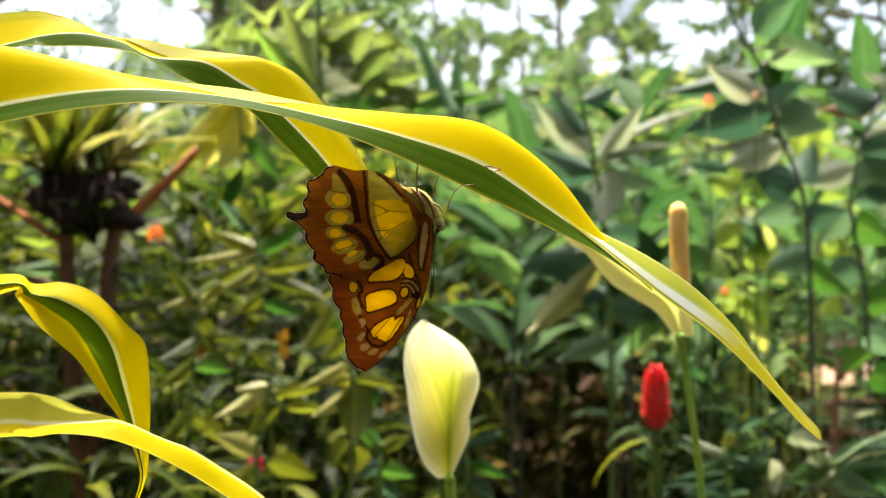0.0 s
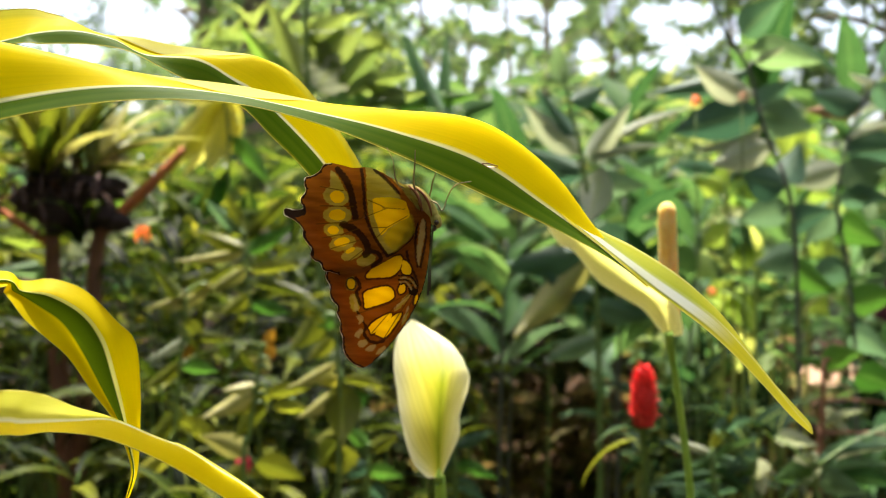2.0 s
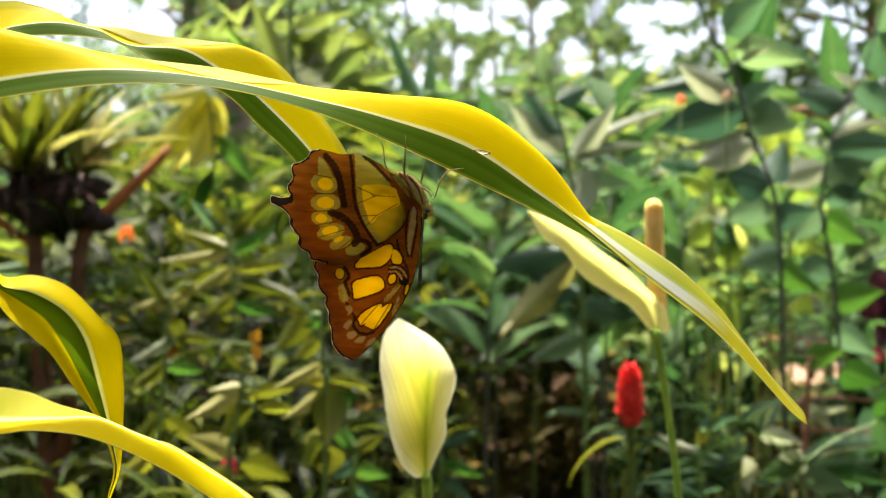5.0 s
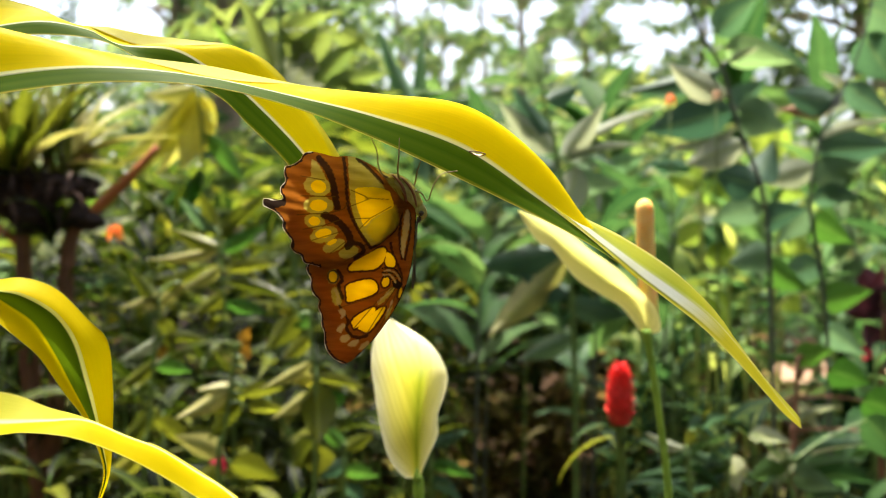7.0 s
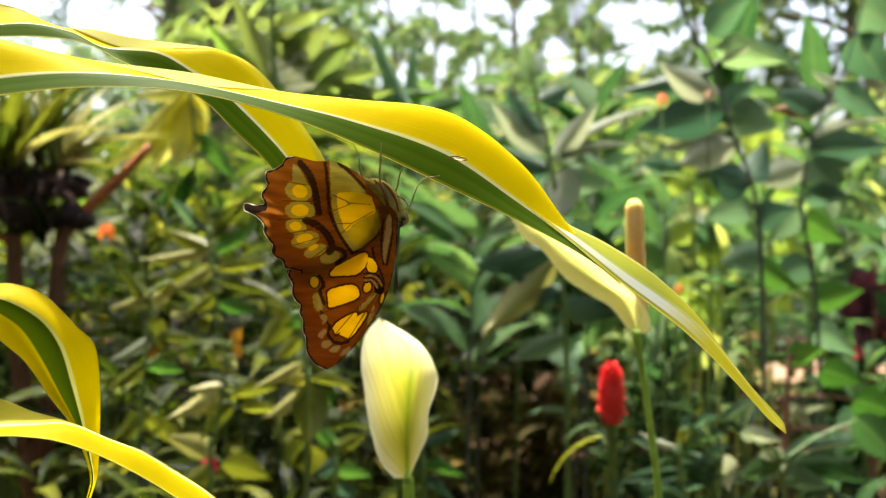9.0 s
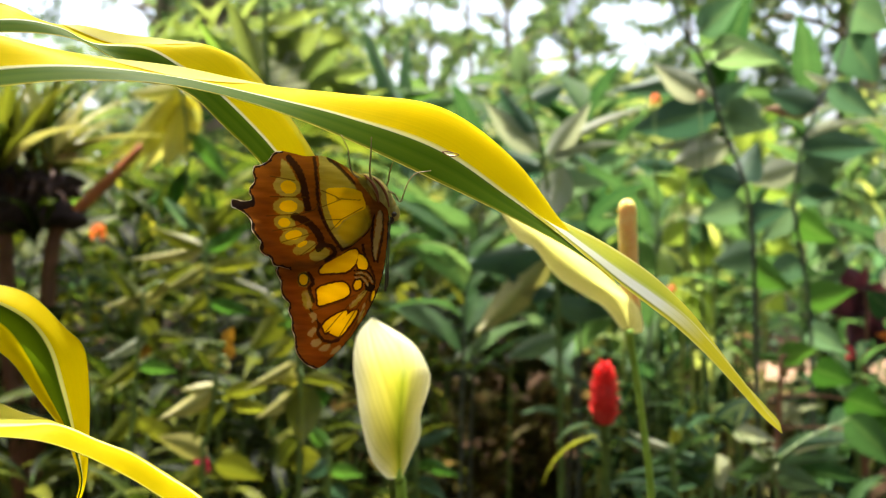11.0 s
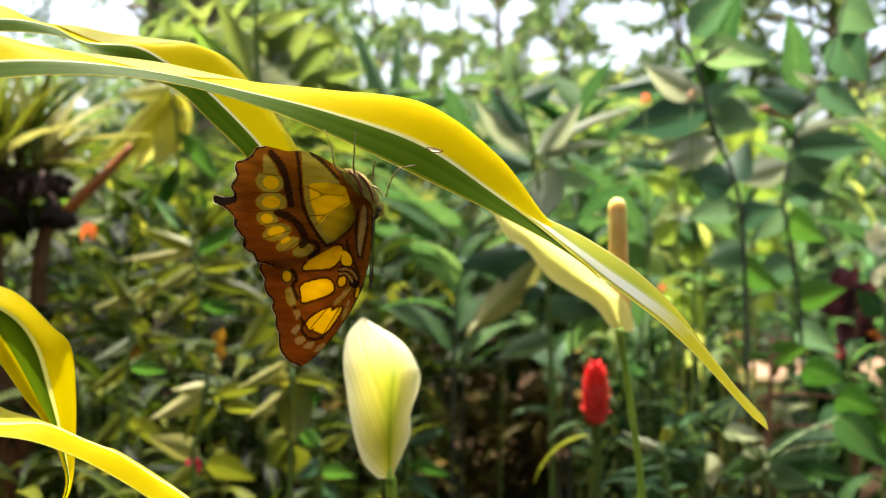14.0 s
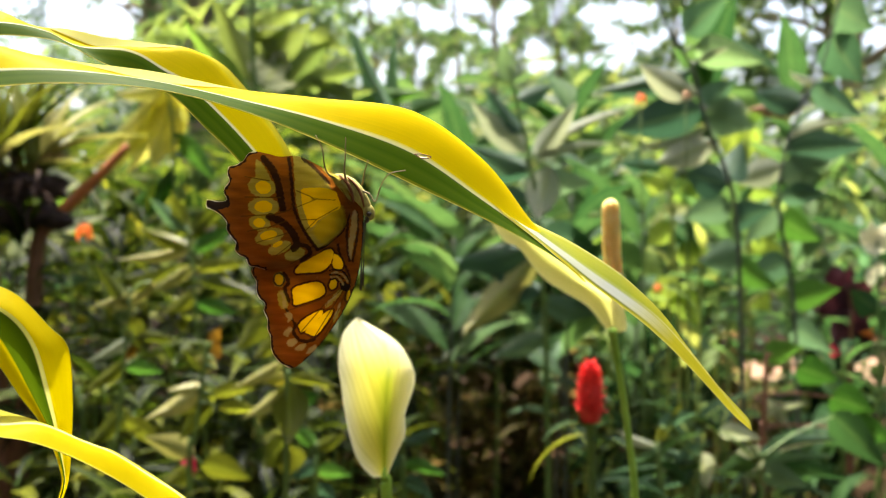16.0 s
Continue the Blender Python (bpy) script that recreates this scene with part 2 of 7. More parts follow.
M_SOIL = solid("soil", [(0.35, (0.014, 0.009, 0.005)), (0.52, (0.028, 0.016, 0.008)), (0.7, (0.065, 0.034, 0.017))], 0.95, 6, 0.6, 0.03, specular=0.05)
M_BROWN = foliage("brown_leaf", [(0.0, (0.02, 0.011, 0.012)), (1.0, (0.10, 0.05, 0.036))], 0.3, 0.6, rib=(0.1, 0.05, 0.03))
M_RUST = foliage("rust_leaf", [(0.0, (0.16, 0.07, 0.008)), (1.0, (0.28, 0.15, 0.015))], 0.45, 0.6, rib=(0.3, 0.18, 0.03))
M_ROOT = solid("root_mass", [(0.3, (0.012, 0.009, 0.012)), (0.7, (0.05, 0.030, 0.030))], 0.95, 90, 0.9, 0.006)
M_BRANCH = solid("rusty_branch", [(0.3, (0.24, 0.065, 0.02)), (0.7, (0.56, 0.17, 0.05))], 0.8, 50, stretch=(1, 1, 0.3))
M_CLAY = solid("clay", [(0.3, (0.16, 0.09, 0.05)), (0.7, (0.32, 0.19, 0.12))], 0.85, 15)
M_PURPLE = foliage("purple_leaf", [(0.0, (0.03, 0.008, 0.016)), (1.0, (0.07, 0.018, 0.03))], 0.35, 0.4, rib=(0.2, 0.05, 0.07))
M_ORANGE = foliage("orange_petal", [(0.0, (0.85, 0.17, 0.03)), (1.0, (0.9, 0.30, 0.06))], 0.5, 0.5, rib=(0.7, 0.2, 0.03))
M_PINK = foliage("pink_petal", [(0.0, (0.42, 0.012, 0.05)), (1.0, (0.5, 0.03, 0.1))], 0.4, 0.5, rib=(0.7, 0.1, 0.2))
M_WHITE = foliage("white_petal", [(0.0, (0.72, 0.72, 0.6)), (1.0, (0.82, 0.8, 0.68))], 0.4, 0.5, rib=(0.75, 0.75, 0.55))
M_RED = solid("red_bract", [(0.3, (0.60, 0.018, 0.022)), (0.7, (0.80, 0.06, 0.05))], 0.5, 300, 0.4, 0.001)
M_SPADIX = solid("spadix", [(0.35, (0.88, 0.60, 0.15)), (0.65, (0.93, 0.76, 0.30))], 0.8, 900, 0.8, 0.0012, specular=0.2)
for socket, value in (("Subsurface Weight", 0.6), ("Subsurface Scale", 0.006), ("Subsurface Radius", (1.0, 0.75, 0.3))):
    M_SPADIX.node_tree.nodes["Principled BSDF"].inputs[socket].default_value = value
M_UNDER = foliage("undergrowth_leaf", [(0.0, (0.07, 0.060, 0.030)), (0.6, (0.14, 0.115, 0.05)), (0.85, (0.25, 0.15, 0.065)), (1.0, (0.20, 0.22, 0.08))], 0.5, 0.7, by="island", specular=0.03)


# ------------------------------------------------------------------ helpers for meshes
def mesh_of(name, verts, faces, uvs=None, smooth=True):
    me = bpy.data.meshes.new(name)
    me.from_pydata([tuple(v) for v in verts], [], [tuple(f) for f in faces])
    if uvs is not None:
        layer = me.uv_layers.new(name="UVMap")
        loops = np.empty(len(me.loops), dtype=np.int32)
        me.loops.foreach_get("vertex_index", loops)
        layer.data.foreach_set("uv", np.asarray(uvs, dtype=np.float32)[loops].ravel())
    me.polygons.foreach_set("use_smooth", [smooth] * len(me.polygons))
    me.update()
    return me


SHARED = {}


def piece(name, me, material, parent=None, label="", at=None):
    """One mesh object; alike pieces of one material share their mesh."""
    if material is not None:
        if not me.materials:
            me.materials.append(material)
        elif me.materials[0] is not material and me.materials[0].name != material.name:
            key = (me.name, material.name)
            if key not in SHARED:
                twin = me.copy()
                twin.materials.clear()
                twin.materials.append(material)
                SHARED[key] = twin
            me = SHARED[key]
    ob = new(name, me)
    if parent is not None:
        ob.parent = parent
    if at is not None:
        ob.matrix_basis = at
    if label:
        tagged(ob, label)
    return ob


def thing(name, place, label, category, group="", kind=""):
    ob = new(name)
    ob.empty_display_size = 0.05
    ob.location = place
    return tagged(ob, label, category, group, kind)


def spline(points, n):
    """A smooth curve through the points, n steps to each span."""
    p = np.asarray(points, dtype=float)
    q = np.vstack([2 * p[0] - p[1], p, 2 * p[-1] - p[-2]])
    t = np.linspace(0, 1, n, endpoint=False)[:, None]
    out = []
    for i in range(len(p) - 1):
        a, b, c, d = q[i], q[i + 1], q[i + 2], q[i + 3]
        out.append(0.5 * (2 * b + (c - a) * t + (2 * a - 5 * b + 4 * c - d) * t ** 2 + (3 * b - 3 * c + d - a) * t ** 3))
    return np.vstack([*out, p[-1:]])


def grid_faces(rows, cols, closed=False):
    faces = []
    for i in range(rows - 1):
        for j in range(cols if closed else cols - 1):
            k = (j + 1) % cols
            faces.append((i * cols + j, i * cols + k, (i + 1) * cols + k, (i + 1) * cols + j))
    return faces


def tube(points, radii, sides=8, n=4):
    """A tapered round stalk along a smooth curve; radii are given for the points."""
    pts = spline(points, n)
    rad = np.interp(np.linspace(0, 1, len(pts)), np.linspace(0, 1, len(radii)), radii)
    ahead = np.gradient(pts, axis=0)
    ahead /= np.linalg.norm(ahead, axis=1)[:, None] + 1e-12
    up = np.array([0.0, 0.0, 1.0]) if abs(ahead[0][2]) < 0.9 else np.array([0.0, 1.0, 0.0])
    verts, uvs = [], []
    for i, (p, a, r) in enumerate(zip(pts, ahead, rad)):
        up = up - a * np.dot(up, a)
        up /= np.linalg.norm(up) + 1e-12
        side = np.cross(a, up)
        for j in range(sides):
            w = 2 * math.pi * j / sides
            verts.append(p + r * (math.cos(w) * up + math.sin(w) * side))
            uvs.append((i / len(pts), j / sides))
    faces = grid_faces(len(pts), sides, True)
    faces.append(tuple(range(sides))[::-1])
    faces.append(tuple(range(len(verts) - sides, len(verts))))
    return verts, faces, uvs


def leaf_mesh(name, length, width, droop=0.6, fold=0.25, tip=1.0, n=7, wave=0.0, stalk=0.06):
    """One leaf along +X that arches over its length, creased along the midrib."""
    verts, uvs = [], []
    x = z = 0.0
    for i in range(n + 1):
        t = i / n
        bend = 0.35 - droop * 1.6 * t
        if i:
            x += length / n * math.cos(bend)
            z += length / n * math.sin(bend)
        s = max(0.0, (t - stalk) / (1 - stalk))
        w = width * 0.5 * (math.sin(math.pi * s ** 0.72) ** 1.05 * (1.1 - 0.3 * s * tip) if 0 < s < 1 else 0.0) + width * 0.02 * (1 - t)
        lift = w * fold
        rip = wave * width * math.sin(9 * t)
        for v, k in ((0.0, -1), (0.25, -0.55), (0.5, 0), (0.75, 0.55), (1.0, 1)):
            verts.append((x - lift * abs(k) * math.sin(bend), k * w, z + lift * abs(k) * (1.3 - 0.3 * abs(k)) + (rip if k == 1 else -rip if k == -1 else 0)))
            uvs.append((t, v))
    return mesh_of(name, verts, grid_faces(n + 1, 5), uvs)


def placed(p, azimuth, rise, roll=0.0, size=1.0):
    """The pose of a leaf whose base is at p, which points to the azimuth and rises by so many degrees."""
    return Matrix.Translation(p) @ Euler((radians(roll), radians(-rise), radians(azimuth))).to_matrix().to_4x4() @ Matrix.Scale(size, 4)


# ------------------------------------------------------------------ ground
def ground():
    """Reddish garden soil, uneven near by and level towards the horizon."""
    xs = np.concatenate([-np.geomspace(400, 6, 14), np.linspace(-5, 5, 41), np.geomspace(6, 400, 14)])
    ys = np.concatenate([-np.geomspace(400, 3, 12), np.linspace(-2, 12, 57), np.geomspace(13, 400, 14)])
    verts, uvs = [], []
    for yy in ys:
        for xx in xs:
            far = min(1.0, 12.0 / (1 + math.hypot(xx, yy)))
            verts.append((xx, yy, 0.05 * far * (noise.noise((xx * 0.6, yy * 0.6, 0)) + 0.4 * noise.noise((xx * 2.3, yy * 2.3, 4)))))
            uvs.append((xx, yy))
    ob = piece("ground", mesh_of("ground", verts, grid_faces(len(ys), len(xs)), uvs), M_SOIL)
    tagged(ob, "uneven reddish brown garden soil under the plants", "ground", kind="structure")
    edge = [(2.4, 7.0), (3.2, 6.5), (4.6, 6.6), (7.0, 6.2), (7.0, 8.0), (4.8, 8.3), (3.4, 8.0), (2.5, 7.6)]
    ring = spline(edge + edge[:1], 6)[:-1]
    verts = [(px, py, 0.075 + 0.006 * noise.noise((px * 2, py * 2, 0))) for px, py in ring] + [(px, py, -0.1) for px, py in ring]
    n = len(ring)
    faces = [tuple(range(n))] + [(i, (i + 1) % n, n + (i + 1) % n, n + i) for i in range(n)]
    path = piece("path", mesh_of("path", verts, faces, None, False), M_CLAY)
    tagged(path, "pinkish bare earth path beyond the plants", "path", kind="structure")


ground()


# ------------------------------------------------------------------ striped strap-leaved plant
def loft(name, rails, values, material, parent, at, label, n=10, across=5):
    """A strap leaf lofted over lengthwise rails; values give each rail's place across the blade."""
    curves = np.stack([spline(r, n) for r in rails])              # rail, step, xyz
    steps = curves.shape[1]
    cross = np.stack([spline(curves[:, i, :], across) for i in range(steps)])
    v = spline(np.array(values)[:, None], across)[:, 0]
    run = np.concatenate([[0], np.cumsum(np.linalg.norm(np.diff(curves[1], axis=0), axis=1))])
    cols = cross.shape[1]
    uvs = [(run[i], v[j]) for i in range(steps) for j in range(cols)]
    leaf = piece(name, mesh_of(name, cross.reshape(-1, 3), grid_faces(steps, cols), uvs), material, parent, label, at)
    if parent is not strap_plant:
        return leaf
    for rail in (curves[0], curves[-1]):
        vv, ff, uu = tube(rail[::3], [0.00010, 0.00012, 0.00012, 0.00008], 6, 2)
        piece("leaf_margin", mesh_of("leaf_margin", vv, ff, uu), M_MARGIN, leaf, "pale cream leaf edge")
    return leaf


PLANT_BASE = Vector((-0.26, 0.30, 0.0))
strap_plant = thing("strap_leaf_plant", PLANT_BASE, "yellow and green striped strap-leaved plant with arching blades", "plant")
cane_top = Vector((0.0, 0.0, 1.03))
vv, ff, uu = tube([(0.03, 0.02, 0.0), (0.012, 0.01, 0.5), (0, 0, 0.85), cane_top], [0.016, 0.013, 0.011, 0.008], 12)
piece("cane", mesh_of("cane", vv, ff, uu), M_CANE, strap_plant, "brown ringed cane")
arch_leaf_rail_a = [(0.0020, -0.0029, -0.0045), (0.0373, 0.0035, 0.0059), (0.0577, 0.0070, 0.0128), (0.0788, 0.0105, 0.0173), (0.0975, 0.0136, 0.0192), (0.1182, 0.0169, 0.0185), (0.1394, 0.0201, 0.0138), (0.1612, 0.0234, 0.0058), (0.1850, 0.0270, -0.0050), (0.2045, 0.0298, -0.0141), (0.2194, 0.0319, -0.0216), (0.2286, 0.0332, -0.0273), (0.2354, 0.0341, -0.0327)]
arch_leaf_rail_b = [(-0.0008, 0.0011, 0.0045), (0.0352, 0.0075, 0.0131), (0.0560, 0.0110, 0.0187), (0.0774, 0.0145, 0.0226), (0.0964, 0.0176, 0.0234), (0.1174, 0.0209, 0.0214), (0.1389, 0.0241, 0.0173), (0.1610, 0.0274, 0.0125), (0.1852, 0.0310, 0.0048), (0.2050, 0.0338, -0.0081), (0.2184, 0.0357, -0.0180), (0.2285, 0.0371, -0.0262), (0.2362, 0.0381, -0.0328)]
arch_leaf_rail_c = [(-0.0042, 0.0061, 0.0272), (0.0325, 0.0125, 0.0372), (0.0537, 0.0160, 0.0345), (0.0726, 0.0191, 0.0310), (0.0950, 0.0226, 0.0259), (0.1179, 0.0261, 0.0217), (0.1383, 0.0291, 0.0201), (0.1607, 0.0324, 0.0188), (0.1862, 0.0361, 0.0158), (0.2068, 0.0390, 0.0025), (0.2205, 0.0408, -0.0144), (0.2288, 0.0420, -0.0235), (0.2375, 0.0431, -0.0328)]
arch_leaf_rail_d = [(-0.0090, 0.0131, 0.0270), (0.0288, 0.0195, 0.0368), (0.0506, 0.0230, 0.0339), (0.0715, 0.0263, 0.0312), (0.0945, 0.0298, 0.0278), (0.1149, 0.0329, 0.0257), (0.1309, 0.0352, 0.0229), (0.1604, 0.0394, 0.0179), (0.1873, 0.0432, 0.0136), (0.2059, 0.0457, -0.0006), (0.2195, 0.0476, -0.0151), (0.2285, 0.0488, -0.0239), (0.2389, 0.0501, -0.0333)]
arch_leaf_seat = (0.0856, -0.0450, 1.0204)
arch_leaf = loft("strap_leaf", [arch_leaf_rail_a, arch_leaf_rail_b, arch_leaf_rail_c, arch_leaf_rail_d], [0, 0.33, 0.66, 1.0], M_STRAP, strap_plant, pose(*arch_leaf_seat), "long arching leaf, yellow with a green stripe, folded near its tip")
arch_tip_rail_a = [(0.2100, 0.0345, -0.0112), (0.2278, 0.0345, -0.0256), (0.2364, 0.0357, -0.0326), (0.2451, 0.0369, -0.0390), (0.2538, 0.0380, -0.0455), (0.2627, 0.0392, -0.0534), (0.2716, 0.0403, -0.0624), (0.2806, 0.0414, -0.0720), (0.2859, 0.0427, -0.0765), (0.2880, 0.0440, -0.0780)]
arch_tip_rail_b = [(0.2114, 0.0396, -0.0102), (0.2300, 0.0393, -0.0234), (0.2391, 0.0405, -0.0295), (0.2486, 0.0417, -0.0357), (0.2579, 0.0429, -0.0424), (0.2659, 0.0441, -0.0502), (0.2750, 0.0452, -0.0607), (0.2834, 0.0463, -0.0710), (0.2885, 0.0475, -0.0764), (0.2900, 0.0487, -0.0788)]
arch_tip_rail_c = [(0.2129, 0.0447, -0.0090), (0.2214, 0.0445, -0.0150), (0.2333, 0.0457, -0.0208), (0.2468, 0.0469, -0.0291), (0.2565, 0.0480, -0.0371), (0.2646, 0.0492, -0.0454), (0.2740, 0.0502, -0.0583), (0.2851, 0.0513, -0.0703), (0.2905, 0.0525, -0.0760), (0.2921, 0.0537, -0.0798)]
arch_tip = loft("folded_tip", [arch_tip_rail_a, arch_tip_rail_b, arch_tip_rail_c], [0, 0.4, 1.0], M_STRAP_TIP, arch_leaf, pose(0, 0, 0), "glossy folded leaf tip, olive green with a painted sky-reflection stripe")
back_leaf_rail_a = [(0.0008, -0.0012, 0.0113), (0.0676, 0.0030, 0.0272), (0.0818, 0.0050, 0.0286), (0.0945, 0.0067, 0.0288), (0.1058, 0.0082, 0.0271), (0.1156, 0.0096, 0.0222), (0.1288, 0.0113, 0.0157), (0.1387, 0.0126, 0.0108), (0.1471, 0.0137, 0.0023), (0.1581, 0.0151, -0.0091), (0.1658, 0.0161, -0.0225), (0.1716, 0.0169, -0.0301)]
back_leaf_rail_b = [(-0.0012, 0.0018, 0.0134), (0.0663, 0.0060, 0.0291), (0.0774, 0.0075, 0.0323), (0.0886, 0.0091, 0.0335), (0.1000, 0.0106, 0.0314), (0.1098, 0.0119, 0.0269), (0.1247, 0.0139, 0.0261), (0.1348, 0.0152, 0.0207), (0.1449, 0.0165, 0.0139), (0.1638, 0.0189, -0.0067), (0.1689, 0.0196, -0.0207), (0.1717, 0.0199, -0.0298)]
back_leaf_rail_c = [(-0.0040, 0.0058, 0.0224), (0.0645, 0.0100, 0.0351), (0.0806, 0.0122, 0.0364), (0.0921, 0.0137, 0.0345), (0.1020, 0.0150, 0.0308), (0.1153, 0.0168, 0.0271), (0.1306, 0.0187, 0.0275), (0.1417, 0.0202, 0.0271), (0.1511, 0.0214, 0.0200), (0.1677, 0.0235, -0.0010), (0.1721, 0.0240, -0.0187), (0.1717, 0.0240, -0.0298)]
back_leaf_rail_d = [(-0.0060, 0.0088, 0.0272), (0.0632, 0.0130, 0.0400), (0.0811, 0.0154, 0.0397), (0.0944, 0.0172, 0.0342), (0.1044, 0.0185, 0.0334), (0.1162, 0.0200, 0.0310), (0.1316, 0.0220, 0.0294), (0.1420, 0.0233, 0.0279), (0.1551, 0.0249, 0.0205), (0.1736, 0.0272, -0.0060), (0.1740, 0.0273, -0.0195), (0.1718, 0.0270, -0.0297)]
back_leaf_seat = (0.0623, -0.0110, 1.0314)
back_leaf = loft("strap_leaf", [back_leaf_rail_a, back_leaf_rail_b, back_leaf_rail_c, back_leaf_rail_d], [0, 0.33, 0.66, 1.0], M_STRAP, strap_plant, pose(*back_leaf_seat), "arching striped leaf bending down behind the butterfly")
droop_leaf_rail_a = [(0.0011, -0.0018, -0.0117), (0.0447, 0.0000, 0.0057), (0.0486, 0.0006, 0.0050), (0.0533, 0.0014, -0.0016), (0.0594, 0.0024, -0.0074), (0.0643, 0.0032, -0.0123), (0.0701, 0.0041, -0.0214), (0.0747, 0.0048, -0.0279), (0.0780, 0.0053, -0.0353), (0.0799, 0.0056, -0.0430), (0.0784, 0.0054, -0.0505)]
droop_leaf_rail_b = [(-0.0012, 0.0018, -0.0068), (0.0432, 0.0036, 0.0073), (0.0493, 0.0050, 0.0053), (0.0557, 0.0060, 0.0011), (0.0614, 0.0069, -0.0035), (0.0662, 0.0077, -0.0112), (0.0709, 0.0084, -0.0205), (0.0753, 0.0091, -0.0296), (0.0778, 0.0095, -0.0369), (0.0791, 0.0097, -0.0442), (0.0773, 0.0094, -0.0518)]
droop_leaf_rail_c = [(-0.0007, 0.0012, -0.0030), (0.0433, 0.0030, 0.0084), (0.0518, 0.0044, 0.0056), (0.0589, 0.0055, 0.0042), (0.0669, 0.0067, -0.0008), (0.0719, 0.0075, -0.0082), (0.0749, 0.0080, -0.0189), (0.0775, 0.0084, -0.0301), (0.0790, 0.0086, -0.0375), (0.0798, 0.0088, -0.0444), (0.0778, 0.0084, -0.0517)]
droop_leaf_rail_d = [(-0.0038, 0.0062, 0.0030), (0.0411, 0.0080, 0.0108), (0.0497, 0.0094, 0.0082), (0.0573, 0.0105, 0.0086), (0.0658, 0.0118, 0.0054), (0.0740, 0.0131, -0.0032), (0.0789, 0.0138, -0.0091), (0.0801, 0.0140, -0.0213), (0.0800, 0.0140, -0.0323), (0.0792, 0.0139, -0.0448), (0.0765, 0.0135, -0.0533)]
droop_leaf_seat = (0.0986, -0.0380, 0.9823)
droop_leaf = loft("strap_leaf", [droop_leaf_rail_a, droop_leaf_rail_b, droop_leaf_rail_c, droop_leaf_rail_d], [0, 0.31, 0.66, 1.0], M_STRAP_DROOP, strap_plant, pose(*droop_leaf_seat), "drooping yellow leaf with a dark green centre stripe")
low_leaf_rail_a = [(0.0022, -0.0036, -0.0049), (0.0426, 0.0000, -0.0020), (0.0504, 0.0018, -0.0022), (0.0570, 0.0033, -0.0017), (0.0677, 0.0057, -0.0034), (0.0772, 0.0078, -0.0073), (0.0869, 0.0099, -0.0129), (0.0954, 0.0117, -0.0188), (0.1028, 0.0120, -0.0242), (0.1147, 0.0120, -0.0357)]
low_leaf_rail_b = [(-0.0009, 0.0014, -0.0017), (0.0404, 0.0050, 0.0005), (0.0483, 0.0068, -0.0001), (0.0605, 0.0095, -0.0001), (0.0695, 0.0115, -0.0004), (0.0793, 0.0136, -0.0050), (0.0871, 0.0152, -0.0086), (0.0957, 0.0170, -0.0148), (0.1041, 0.0170, -0.0204), (0.1162, 0.0170, -0.0327)]
low_leaf_rail_c = [(-0.0052, 0.0084, 0.0058), (0.0373, 0.0120, 0.0075), (0.0496, 0.0147, 0.0061), (0.0580, 0.0165, 0.0023), (0.0658, 0.0181, -0.0004), (0.0739, 0.0199, -0.0045), (0.0795, 0.0210, -0.0075), (0.0858, 0.0223, -0.0098), (0.1048, 0.0240, -0.0230), (0.1168, 0.0240, -0.0347)]
low_leaf_seat = (0.1060, -0.0500, 0.9547)
low_leaf = loft("strap_leaf", [low_leaf_rail_a, low_leaf_rail_b, low_leaf_rail_c], [0, 0.5, 1.0], M_STRAP_LOW, strap_plant, pose(*low_leaf_seat), "low yellow leaf with a pale cream stripe")


def rolled_edge(leaf, low, high, first, last, n=10):
    """Where the blade rolls over, a pale overlay lens shows its upper face; reflected sky is put into its colour."""
    a, b = spline(low, n)[first:last], spline(high, n)[first:last]
    swell = np.sin(np.linspace(0.0, math.pi, len(a)))[:, None] ** 0.7
    out = np.array((0.0, -0.0004, 0.0002))
    rows = [b + swell * out + k * swell * (a - b) for k in (0.0, 0.33, 0.66, 1.0)]
    verts = np.stack(rows, axis=1).reshape(-1, 3)
    uvs = [(0.004 * i, j / 3) for i in range(len(a)) for j in range(4)]
    piece("rolled_edge", mesh_of("rolled_edge", verts, grid_faces(len(a), 4), uvs), M_FACE, leaf, "pale upper face of the rolled leaf edge, reflected sky in its colour")


rolled_edge(arch_leaf, arch_leaf_rail_c, arch_leaf_rail_d, 38, 66)
rolled_edge(back_leaf, back_leaf_rail_c, back_leaf_rail_d, 33, 76)
# a torn hole with a brown edge, filled by a pale disc for the brightness behind it
tear_seat = (0.1887, 0.0295, 0.0025)
vv, ff, uu = tube([(-0.0024, 0, 0.0003), (-0.0008, -0.0002, 0.0006), (0.0007, -0.0002, 0.0005), (0.0023, 0, 0.0002), (0.0007, -0.0002, -0.0005), (-0.0008, -0.0002, -0.0004), (-0.0024, 0, 0.0003)], [0.00013] * 7, 6, 4)
piece("torn_spot", mesh_of("torn_spot", vv, ff, uu), M_TEAR, arch_leaf, "brown rim of a torn hole", pose(*tear_seat, 0, 8, 0))
verts = [(0.0014 * math.cos(a) * (1 - 0.2 * math.sin(a)), -0.00015 - 0.0002 * (r == 0), 0.00048 * r * math.sin(a)) if r else (0.0, -0.0004, 0.0) for r in (1, 0) for a in [2 * math.pi * k / 14 for k in range(14)]]
piece("scar", mesh_of("scar", verts, grid_faces(2, 14, True), None), M_HOLE_FILL, arch_leaf, "pale disc standing for the brightness seen in the torn hole", pose(*tear_seat, 0, 8, 0))


